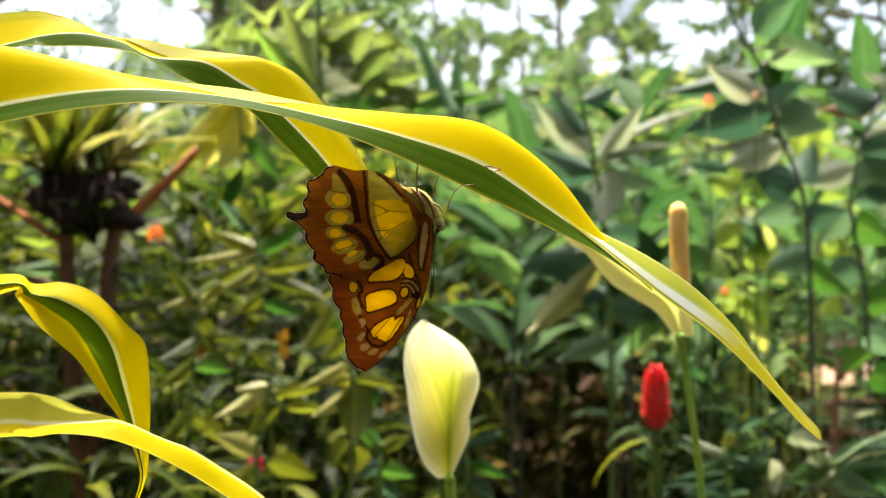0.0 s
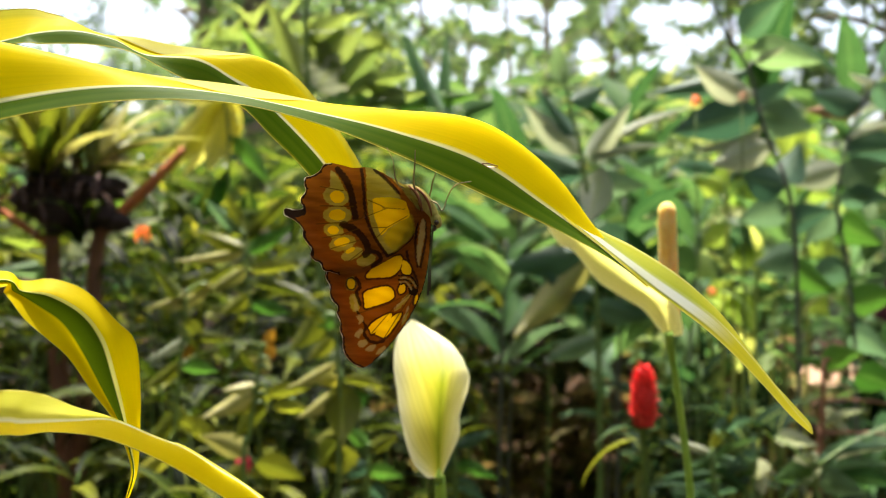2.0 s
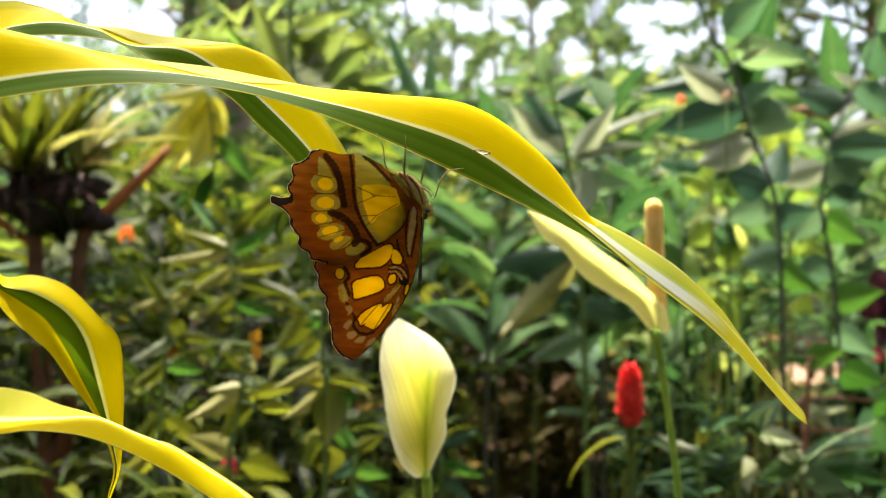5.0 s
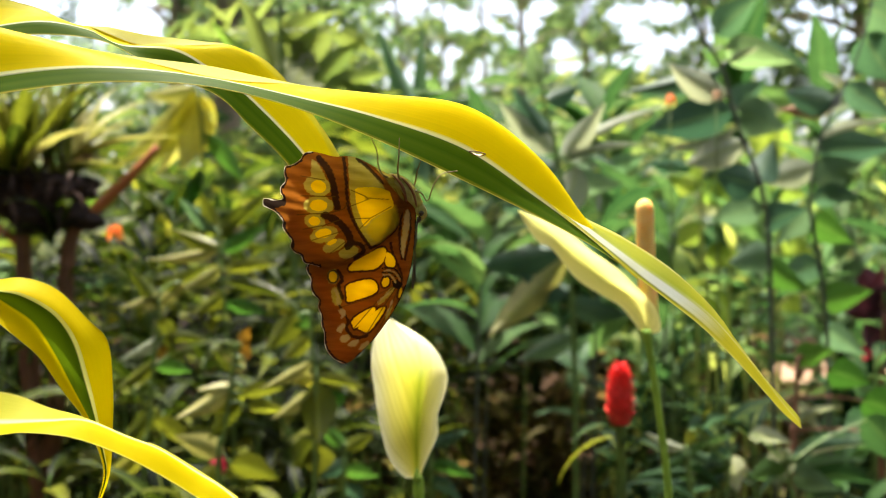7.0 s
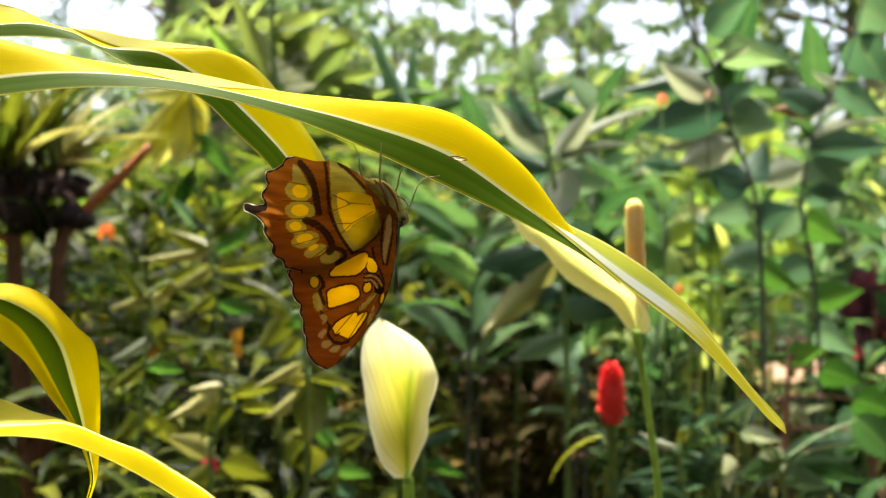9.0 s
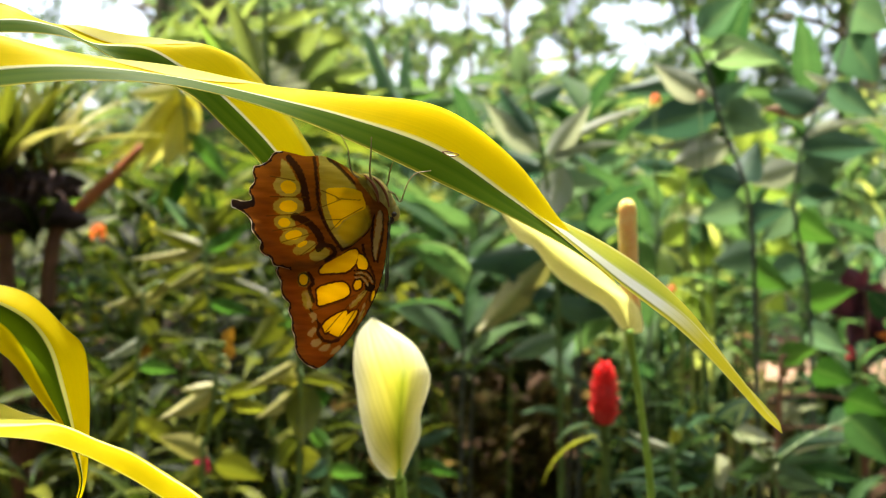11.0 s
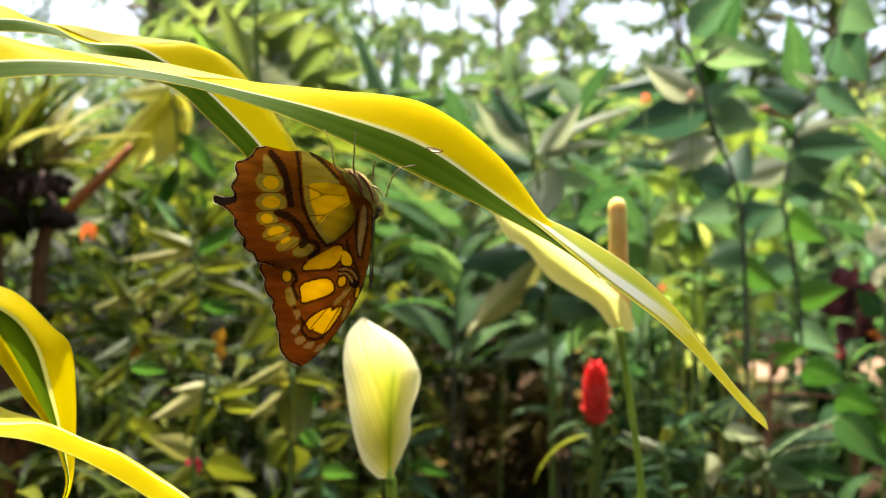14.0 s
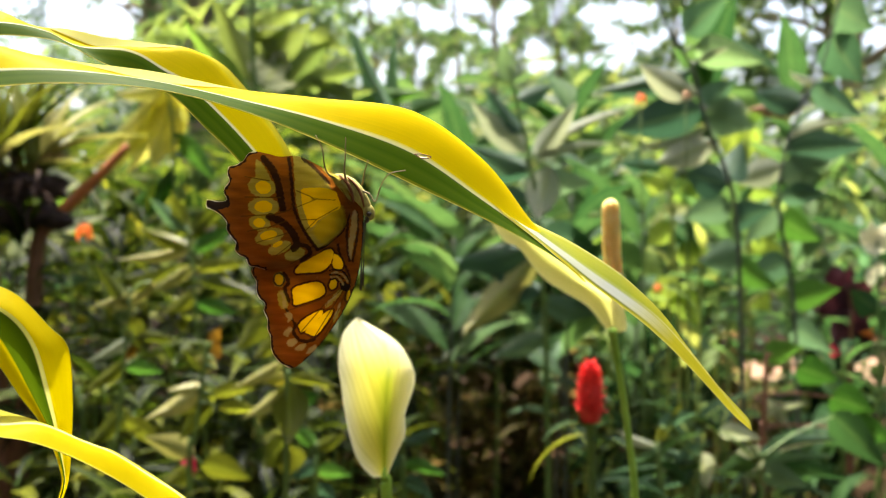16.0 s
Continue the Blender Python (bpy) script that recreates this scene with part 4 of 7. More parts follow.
limb("antenna", [(p, d) for p, d in zip([(5.69, -11.69), (5.05, -17.38), (4.58, -23.69), (4.42, -28.43), (4.26, -31.28)], (-1.5, -2.2, -2.6, -2.8, -3.0))], [0.17, 0.16, 0.16, 0.34, 0.36], M_EYE, "thin black clubbed antenna", sides=6, parent=head)
limb("antenna", [(p, d) for p, d in zip([(5.84, -11.69), (5.37, -17.38), (5.05, -23.69), (4.90, -27.64), (4.74, -30.33)], (1.5, 2.6, 3.2, 3.5, 3.8))], [0.17, 0.16, 0.16, 0.34, 0.36], M_EYE, "thin black clubbed antenna", sides=6, parent=head)
limb("leg", [(p, d) for p, d in zip([(-0.63, -1.58), (-3.63, -0.79), (-4.90, 1.90), (-5.37, 6.00), (-7.11, 9.79)], (-1, -2.5, -3, -3.5, -3))], [0.3, 0.26, 0.2, 0.15, 0.12], M_LIMB, "thin jointed leg", sides=6, parent=thorax)
limb("leg", [(p, d) for p, d in zip([(1.11, -3.16), (0.32, 0.00), (0.63, 4.74), (0.79, 9.16)], (-1.5, -3, -3.6, -4))], [0.3, 0.26, 0.2, 0.12], M_LIMB, "thin jointed leg", sides=6, parent=thorax)
limb("leg", [(p, d) for p, d in zip([(3.48, -5.69), (5.05, -2.37), (5.53, 0.32), (6.63, 3.48)], (1, 1.5, 1, 0))], [0.3, 0.26, 0.2, 0.12], M_LIMB, "thin jointed leg", sides=6, parent=thorax)
limb("leg", [(p, d) for p, d in zip([(4.58, -4.74), (6.79, -5.69), (8.37, -7.74), (9.95, -3.48), (12.16, -0.47), (16.43, 0.47)], (-1, -2, -3, -3.2, -3, -2))], [0.28, 0.25, 0.2, 0.17, 0.14, 0.15], M_LIMB, "thin jointed leg", sides=6, parent=thorax)

# ------------------------------------------------------------------ white spathe flowers
def spathe_material(name, white_tip, keeled=1.0, share=0.52):
    """Creamy white sheet; green along the keel towards its foot, with faint curved veins."""
    m, t = blank(name)
    at = t.nodes.new("ShaderNodeTexCoord")
    sep = t.nodes.new("ShaderNodeSeparateXYZ")
    t.links.new(at.outputs["UV"], sep.inputs[0])
    lines = t.nodes.new("ShaderNodeCombineXYZ")
    t.links.new(maths(t, "MULTIPLY", sep.outputs[0], 6.0), lines.inputs[0])
    off = maths(t, "ABSOLUTE", maths(t, "SUBTRACT", sep.outputs[1], 0.5))
    t.links.new(maths(t, "MULTIPLY", maths(t, "SUBTRACT", off, maths(t, "MULTIPLY", sep.outputs[0], 6.0)), 26.0), lines.inputs[1])
    veins = node(t, "ShaderNodeTexNoise", Scale=1.0, Detail=3.0)
    t.links.new(lines.outputs[0], veins.inputs["Vector"])
    keel = ramp(t, sep.outputs[1], [(0.0, (0.88, 0.86, 0.60)), (0.10, (0.86, 0.82, 0.36)), (0.20, (0.84, 0.78, 0.20)), (0.36, (0.70, 0.65, 0.08)), (0.44, (0.48, 0.50, 0.035)), (0.5, (0.26, 0.32, 0.015)), (0.56, (0.46, 0.48, 0.04)), (0.68, (0.72, 0.69, 0.16)), (0.85, (0.86, 0.82, 0.36)), (1.0, (0.88, 0.86, 0.60))])
    keel = mix(t, (0.88, 0.82, 0.24), keel, keeled)
    fade = ramp(t, maths(t, "MULTIPLY", sep.outputs[0], 10.0), [(0.58, (0, 0, 0)), (1.0, (1, 1, 1))], True)
    colour = mix(t, keel, (0.88, 0.86, 0.60), maths(t, "MULTIPLY", fade, white_tip))
    colour = mix(t, colour, ramp(t, veins.outputs[0], [(0.3, (0.64, 0.63, 0.30)), (0.5, (0.93, 0.93, 0.82)), (0.62, (1.0, 1.0, 1.0))]), 0.7, "MULTIPLY")
    sheen(t, colour, colour, share, 0.5, veins.outputs[0], 0.25, 0.0008, specular=0.15)
    return m


M_SPATHE = spathe_material("white_spathe", 1.0)
M_SPATHE_PALE = spathe_material("pale_spathe", 0.15, 0.2, 0.62)
M_FLOWER_STEM = solid("flower_stem", [(0.3, (0.15, 0.30, 0.03)), (0.7, (0.30, 0.46, 0.06))], 0.45, 200)


def spathe(name, rails, parent, label, material, n=8):
    curves = np.stack([spline(r, n) for r in rails])
    cross = np.stack([spline(curves[:, i, :], 8) for i in range(curves.shape[1])])
    cols = cross.shape[1]
    uvs = [(0.1 * i / len(cross), j / (cols - 1)) for i in range(len(cross)) for j in range(cols)]
    return piece(name, mesh_of(name, cross.reshape(-1, 3), grid_faces(len(cross), cols), uvs), material, parent, label)


white_flower = thing("white_spathe_flower", (0.0045, 0.5000, 0), "white cupped spathe flower on a green stalk", "flower")
stalk = [(0.0000, 0.0000, 0.0000), (0.0035, 0.0050, 0.4379), (0.0017, 0.0020, 0.7550), (-0.0005, 0.0015, 0.8720), (-0.0016, -0.0004, 0.8838), (-0.0016, 0.0030, 0.8900)]
vv, ff, uu = tube(stalk, [0.005, 0.0045, 0.0036, 0.003, 0.0026, 0.001], 10, 6)
piece("stalk", mesh_of("stalk", vv, ff, uu), M_FLOWER_STEM, white_flower, "smooth green stalk")
spathe_rails = [
    [(-0.0034, -0.0016, 0.8852), (-0.0084, -0.0076, 0.8874), (-0.0156, -0.0126, 0.8982), (-0.0202, -0.0146, 0.9168), (-0.0224, -0.0146, 0.9320), (-0.0239, -0.0127, 0.9445), (-0.0221, -0.0077, 0.9565), (-0.0155, -0.0017, 0.9644)],
    [(-0.0028, -0.0016, 0.8846), (-0.0056, -0.0026, 0.8928), (-0.0102, 0.0004, 0.9035), (-0.0125, 0.0024, 0.9168), (-0.0131, 0.0034, 0.9304), (-0.0131, 0.0034, 0.9430), (-0.0130, 0.0013, 0.9551), (-0.0153, -0.0007, 0.9644)],
    [(-0.0016, -0.0006, 0.8841), (-0.0016, 0.0024, 0.8931), (-0.0016, 0.0074, 0.9042), (-0.0010, 0.0104, 0.9152), (-0.0001, 0.0114, 0.9275), (0.0007, 0.0094, 0.9400), (-0.0033, 0.0053, 0.9533), (-0.0147, 0.0003, 0.9643)],
    [(-0.0008, -0.0016, 0.8849), (0.0009, 0.0014, 0.8942), (0.0033, 0.0044, 0.9056), (0.0044, 0.0064, 0.9167), (0.0062, 0.0064, 0.9282), (0.0064, 0.0054, 0.9404), (0.0007, 0.0033, 0.9532), (-0.0142, 0.0003, 0.9643)],
    [(0.0000, -0.0026, 0.8865), (0.0045, -0.0066, 0.8975), (0.0086, -0.0096, 0.9081), (0.0086, -0.0106, 0.9181), (0.0130, -0.0116, 0.9326), (0.0123, -0.0076, 0.9408), (0.0046, -0.0017, 0.9525), (-0.0136, 0.0013, 0.9640)]]
spathe("spathe", spathe_rails, white_flower, "creamy white spathe, yellow-green along its keel", M_SPATHE)

spadix_flower = thing("spadix_flower", (0.1456, 0.5500, 0), "pale spathe flower with a tall tan spadix", "flower")
stalk = [(0.0000, 0.0000, 0.0000), (0.0038, 0.0000, 0.4191), (0.0006, 0.0000, 0.7628), (-0.0022, 0.0000, 0.8566), (-0.0069, 0.0000, 0.9003), (-0.0124, -0.0020, 0.9349), (-0.0162, -0.0050, 0.9539)]
vv, ff, uu = tube(stalk, [0.0036, 0.003, 0.0026, 0.0022, 0.002, 0.002, 0.0026], 10, 6)
piece("stalk", mesh_of("stalk", vv, ff, uu), M_FLOWER_STEM, spadix_flower, "smooth green stalk")
spathe("spathe", [
    [(-0.0184, -0.0040, 0.9532), (-0.0209, -0.0040, 0.9553), (-0.0294, -0.0030, 0.9661), (-0.0404, -0.0020, 0.9729), (-0.0541, -0.0020, 0.9819), (-0.0670, -0.0010, 0.9978), (-0.0764, -0.0010, 1.0034), (-0.0856, 0.0000, 1.0188)],
    [(-0.0142, 0.0020, 0.9545), (-0.0181, 0.0030, 0.9651), (-0.0254, 0.0040, 0.9739), (-0.0367, 0.0040, 0.9814), (-0.0506, 0.0040, 0.9921), (-0.0633, 0.0030, 1.0035), (-0.0735, 0.0020, 1.0104), (-0.0855, 0.0010, 1.0194)],
    [(-0.0115, -0.0010, 0.9513), (-0.0076, -0.0030, 0.9537), (-0.0093, -0.0010, 0.9651), (-0.0194, 0.0000, 0.9762), (-0.0310, 0.0010, 0.9875), (-0.0448, 0.0010, 0.9969), (-0.0605, 0.0010, 1.0094), (-0.0852, 0.0010, 1.0197)]],
    spadix_flower, "pale yellow spathe leaning to one side", M_SPATHE_PALE)


def spadix(points, radius, parent):
    """A club of small packed beads."""
    pts = spline(points, 20)
    sides, verts, uvs = 26, [], []
    for i, p in enumerate(pts):
        t = i / (len(pts) - 1)
        r = radius * min(1.0, math.sqrt(max(0.0, 1 - ((t - 0.9) / 0.1) ** 2)) if t > 0.9 else 1.0) * (0.95 + 0.07 * math.sin(3 * t))
        for j in range(sides):
            w = 2 * math.pi * j / sides
            knob = 1 + 0.09 * math.cos(i * 1.57 + (j % 2) * math.pi)
            verts.append((p[0] + r * knob * math.cos(w), p[1] + r * knob * math.sin(w), p[2]))
            uvs.append((t, j / sides))
    faces = grid_faces(len(pts), sides, True) + [tuple(range(len(verts) - sides, len(verts)))]
    return piece("spadix", mesh_of("spadix", verts, faces, uvs), M_SPADIX, parent, "tan beaded spadix")


spadix([(-0.0086, 0.0160, 0.9559), (-0.0098, 0.0150, 0.9682), (-0.0121, 0.0110, 0.9908), (-0.0134, 0.0080, 1.0098), (-0.0140, 0.0070, 1.0263)], 0.005, spadix_flower)


# ------------------------------------------------------------------ red cone flower
RED_BASE = Vector((0.203, 0.950, 0.830))
red_flower = thing("red_cone_flower", (RED_BASE.x + 0.01, RED_BASE.y, 0), "red cone-shaped ginger flower on a leafy stem", "flower")
vv, ff, uu = tube([(0, 0, 0), (0.0, 0.005, 0.4), (-0.008, 0, RED_BASE.z - 0.06), (-0.01, 0, RED_BASE.z + 0.005)], [0.006, 0.005, 0.004, 0.006], 8)
piece("stem", mesh_of("stem", vv, ff, uu), M_STEM, red_flower, "green stem")
vv, ff, uu = tube([(-0.01, 0, RED_BASE.z), (-0.01, 0, RED_BASE.z + 0.03), (-0.0105, 0, RED_BASE.z + 0.056)], [0.010, 0.012, 0.006], 12)
piece("core", mesh_of("core", vv, ff, uu), M_RED, red_flower, "red cone core")
bract_me = leaf_mesh("bract", 0.012, 0.011, 0.5, 0.35, n=4, stalk=0.0)
for i in range(78):
    t = i / 77
    az = i * 137.5
    r = 0.0098 * math.sqrt(max(0.05, 1 - max(0.0, (t - 0.5) / 0.52) ** 2.5))
    p = (-0.01 + r * math.cos(radians(az)), r * math.sin(radians(az)), RED_BASE.z + 0.002 + 0.0485 * t)
    piece("bract", bract_me, M_RED, red_flower, at=placed(p, az, 62 + 22 * t, 0))
red_leaf = leaf_mesh("red_flower_leaf", 0.085, 0.02, 0.75, 0.3)
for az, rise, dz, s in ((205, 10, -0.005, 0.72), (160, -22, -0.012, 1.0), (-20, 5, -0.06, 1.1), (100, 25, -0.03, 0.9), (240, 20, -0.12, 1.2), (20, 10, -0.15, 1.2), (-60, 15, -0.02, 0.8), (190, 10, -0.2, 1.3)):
    piece("leaf", red_leaf, M_OLIVE if s == 1.0 else M_SHADE_TINT, red_flower, at=placed((-0.01, 0, RED_BASE.z + dz), az, rise, 0, s))


# ------------------------------------------------------------------ shrubs and cane plants
chance = random.Random(11)
WHORL_LEAVES = [leaf_mesh("whorl_leaf", l, w, d, f) for l, w, d, f in ((0.13, 0.021, 0.8, 0.3), (0.15, 0.022, 1.0, 0.25), (0.12, 0.024, 0.65, 0.3))]
SHRUB_LEAVES = [leaf_mesh("shrub_leaf", l, w, d, f) for l, w, d, f in ((0.10, 0.024, 0.75, 0.3), (0.12, 0.022, 1.0, 0.2), (0.085, 0.026, 0.55, 0.35), (0.13, 0.03, 0.9, 0.25))]
GINGER_LEAVES = [leaf_mesh("ginger_leaf", l, w, d, f, wave=0.03) for l, w, d, f in ((0.24, 0.060, 0.6, 0.2), (0.20, 0.055, 0.8, 0.25), (0.27, 0.066, 0.45, 0.15))]


# openings in the tree canopy fitted to the camera's view, as bearings from the camera: sideways, up, half width, half
# height
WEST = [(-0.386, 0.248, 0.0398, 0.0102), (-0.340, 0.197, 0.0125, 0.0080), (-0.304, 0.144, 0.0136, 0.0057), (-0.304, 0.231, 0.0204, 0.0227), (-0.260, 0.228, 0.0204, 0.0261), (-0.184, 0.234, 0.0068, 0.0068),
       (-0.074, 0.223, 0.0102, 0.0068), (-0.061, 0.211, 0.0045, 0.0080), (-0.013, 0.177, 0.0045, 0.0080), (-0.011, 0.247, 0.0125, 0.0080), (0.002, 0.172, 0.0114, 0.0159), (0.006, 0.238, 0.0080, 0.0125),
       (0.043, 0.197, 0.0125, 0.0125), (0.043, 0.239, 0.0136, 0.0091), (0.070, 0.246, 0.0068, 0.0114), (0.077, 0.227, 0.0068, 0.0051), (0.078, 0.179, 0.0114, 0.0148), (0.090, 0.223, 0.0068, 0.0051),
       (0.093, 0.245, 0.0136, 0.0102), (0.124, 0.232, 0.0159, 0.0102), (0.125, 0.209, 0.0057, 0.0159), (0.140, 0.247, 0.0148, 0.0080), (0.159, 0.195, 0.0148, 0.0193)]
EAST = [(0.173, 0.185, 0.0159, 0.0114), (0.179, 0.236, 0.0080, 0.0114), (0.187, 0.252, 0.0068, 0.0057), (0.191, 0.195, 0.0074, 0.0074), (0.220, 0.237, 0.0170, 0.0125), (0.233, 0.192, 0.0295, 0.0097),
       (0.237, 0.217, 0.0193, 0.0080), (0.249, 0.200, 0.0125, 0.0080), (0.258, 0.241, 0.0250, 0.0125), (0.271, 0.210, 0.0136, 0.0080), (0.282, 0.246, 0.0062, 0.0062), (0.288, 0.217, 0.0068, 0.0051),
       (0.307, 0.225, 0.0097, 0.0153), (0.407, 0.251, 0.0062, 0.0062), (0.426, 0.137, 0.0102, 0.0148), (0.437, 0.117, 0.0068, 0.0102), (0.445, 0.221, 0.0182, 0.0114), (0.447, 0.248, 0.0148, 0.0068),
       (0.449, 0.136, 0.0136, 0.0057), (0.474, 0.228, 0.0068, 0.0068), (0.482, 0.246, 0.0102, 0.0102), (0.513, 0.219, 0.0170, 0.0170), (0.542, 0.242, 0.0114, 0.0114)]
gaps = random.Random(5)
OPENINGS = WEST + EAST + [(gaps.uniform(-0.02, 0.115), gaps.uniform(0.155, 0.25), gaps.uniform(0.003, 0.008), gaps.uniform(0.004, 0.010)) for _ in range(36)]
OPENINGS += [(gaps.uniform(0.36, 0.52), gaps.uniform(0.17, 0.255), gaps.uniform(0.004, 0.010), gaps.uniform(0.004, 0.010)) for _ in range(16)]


def shrub(x, y, height, stems, per_stem, leaves, material, label, stem_material=None, spread=0.25, low=0.35, size=1.0, name="leafy_shrub", group="leafy shrubs", rise=(55, -30), whorls=0):
    """A shrub of several stems, each with leaves all round its upper part."""
    t = thing(name, (x, y, 0), label, "shrub", group)
    for s in range(stems):
        az = chance.uniform(0, 360)
        lean = spread * chance.uniform(0.2, 1.0)
        h = height * chance.uniform(0.72, 1.05)
        a, b = math.cos(radians(az)), math.sin(radians(az))
        line = [(0.02 * a, 0.02 * b, 0), (lean * 0.3 * a, lean * 0.3 * b, h * 0.4), (lean * 0.7 * a, lean * 0.7 * b, h * 0.75), (lean * a, lean * b, h)]
        vv, ff, uu = tube(line, [0.008, 0.006, 0.004, 0.002], 6, 4)
        piece("stem", mesh_of("stem", vv, ff, uu), stem_material or M_STEM, t)
        path = spline(line, 12)
        for k in range(per_stem):
            f = low + (1 - low) * (k + chance.random()) / per_stem
            if whorls:
                w = int((f - low) / (1 - low) * whorls * 0.999)
                f = low + (1 - low) * (w + 0.75 + 0.25 * chance.random()) / whorls
            p = path[min(len(path) - 1, int(f * (len(path) - 1)))]
            up = rise[1] + (rise[0] - rise[1]) * ((f - low) / (1 - low)) ** 1.5 + chance.uniform(-22, 22)
            piece("leaf", chance.choice(leaves), material, t, at=placed(p, k * 137.5 + chance.uniform(-25, 25) + az, up, chance.uniform(-25, 25), size * chance.uniform(0.7, 1.25)))
    return t


def cane(x, y, height, count, leaves, material, label, lean=(0.0, 0.0), size=1.0, low=0.3, radius=0.008, stem=None, turn=0.0, name="ginger_cane", group="ginger canes"):
    """A tall cane with broad leaves in two loose ranks."""
    t = thing(name, (x, y, 0), label, "plant", group)
    line = [(0, 0, 0), (lean[0] * 0.2, lean[1] * 0.2, height * 0.4), (lean[0] * 0.55, lean[1] * 0.55, height * 0.75), (lean[0], lean[1], height)]
    vv, ff, uu = tube(line, [radius, radius * 0.9, radius * 0.7, radius * 0.35], 7, 5)
    piece("stem", mesh_of("stem", vv, ff, uu), stem or M_DARK_STEM, t)
    path = spline(line, 16)
    for k in range(count):
        f = low + (1 - low) * (k + 0.3 * chance.random()) / count
        p = path[min(len(path) - 1, int(f * (len(path) - 1)))]
        m = placed(p, turn + k * 180 + chance.uniform(-55, 55), 12 + 38 * f + chance.uniform(-18, 18), chance.uniform(-30, 30), size * chance.uniform(0.8, 1.15))
        leaf = chance.choice(leaves)
        # leaves that would cover an opening as seen from the camera are left out
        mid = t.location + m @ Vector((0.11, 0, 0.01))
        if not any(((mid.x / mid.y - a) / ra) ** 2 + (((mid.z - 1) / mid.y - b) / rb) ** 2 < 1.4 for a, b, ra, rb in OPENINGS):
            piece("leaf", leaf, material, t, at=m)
    return t


def leaf_cloud(centres, count, spread, length, width, seed, foot=None):
    """Many small leaves round the given centres, as one mesh."""
    rng = np.random.default_rng(seed)
    base = np.array([(0, 0, 0), (0.35, -0.5, 0.06), (0.4, 0, 0), (0.35, 0.5, 0.06), (0.75, -0.32, -0.02), (0.8, 0, -0.06), (0.75, 0.32, -0.02), (1.1, 0, -0.22)], dtype=float)
    base[:, 1] *= width / length
    uv = np.array([(0, 0.5), (0.35, 0), (0.4, 0.5), (0.35, 1), (0.75, 0.1), (0.8, 0.5), (0.75, 0.9), (1, 0.5)])
    faces = [(0, 1, 2), (0, 2, 3), (1, 4, 5, 2), (2, 5, 6, 3), (4, 7, 5), (5, 7, 6)]
    c = np.asarray(centres, dtype=float)
    pick = c[rng.integers(0, len(c), count)] + rng.normal(0, 1, (count, 3)) * np.asarray(spread)
    # drop leaves whose bearing from the camera falls inside an opening
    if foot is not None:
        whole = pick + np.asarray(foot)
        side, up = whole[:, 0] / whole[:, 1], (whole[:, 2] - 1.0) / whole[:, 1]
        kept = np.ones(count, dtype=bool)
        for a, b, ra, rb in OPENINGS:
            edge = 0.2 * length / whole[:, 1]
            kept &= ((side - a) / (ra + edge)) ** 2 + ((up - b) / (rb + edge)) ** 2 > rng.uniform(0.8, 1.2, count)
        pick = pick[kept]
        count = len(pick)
    az, el, ro = rng.uniform(0, 2 * np.pi, count), rng.normal(-0.1, 0.5, count), rng.normal(0, 0.6, count)
    s = length * rng.uniform(0.6, 1.3, count)
    ca, sa, ce, se, cr, sr = np.cos(az), np.sin(az), np.cos(el), np.sin(el), np.cos(ro), np.sin(ro)
    ex = np.stack([ca * ce, sa * ce, se], 1)
    ey = np.stack([-sa * cr - ca * se * sr, ca * cr - sa * se * sr, ce * sr], 1)
    ez = np.cross(ex, ey)
    v = pick[:, None, :] + s[:, None, None] * (base[None, :, 0:1] * ex[:, None] + base[None, :, 1:2] * ey[:, None] + base[None, :, 2:3] * ez[:, None])
    f = [tuple(i + 8 * k for i in face) for k in range(count) for face in faces]
    return v.reshape(-1, 3), f, np.tile(uv, (count, 1))


def tree(x, y, height, radius, crown, count, leaf, seed, label, material=None, lean=0.0, name="tree"):
    """Tapered trunk with limbs, and a crown of leaf clumps with gaps, some cut along the camera's bearings."""
    rng = random.Random(seed)
    t = thing(name, (x, y, 0), label, "tree", "garden trees")
    top = (lean, 0, height)
    vv, ff, uu = tube([(0, 0, 0), (lean * 0.2, 0.02, height * 0.35), (lean * 0.6, 0, height * 0.7), top], [radius * 1.2, radius, radius * 0.7, radius * 0.3], 12, 6)
    trunk = piece("trunk", mesh_of("trunk", vv, ff, uu), M_BARK, t, "brown bark trunk")
    centres = []
    for k in range(9):
        az, f = k * 137.5 + rng.uniform(-20, 20), 0.5 + 0.5 * k / 9
        reach = crown * rng.uniform(0.6, 1.1) * (1.15 - 0.5 * f)
        a = (lean * f, 0, height * f * 0.9)
        b = (a[0] + reach * math.cos(radians(az)), a[1] + reach * math.sin(radians(az)), a[2] + reach * rng.uniform(0.1, 0.5))
        mid = tuple((p + q) / 2 + (0.12 * reach if i == 2 else 0) for i, (p, q) in enumerate(zip(a, b)))
        vv, ff, uu = tube([a, mid, b], [radius * 0.4, radius * 0.25, radius * 0.08], 7, 4)
        piece("limb", mesh_of("limb", vv, ff, uu), M_BARK, trunk)
        for m in range(5):
            g = rng.uniform(0.35, 1.1)
            centres.append(tuple(p + (q - p) * g + rng.gauss(0, 0.16 * crown) for p, q in zip(a, b)))
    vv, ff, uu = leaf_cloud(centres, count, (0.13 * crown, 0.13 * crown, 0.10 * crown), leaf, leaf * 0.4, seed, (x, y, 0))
    piece("crown", mesh_of("crown", vv, ff, uu, False), material or M_CANOPY, t, "loose crown of small green leaves")
    return t


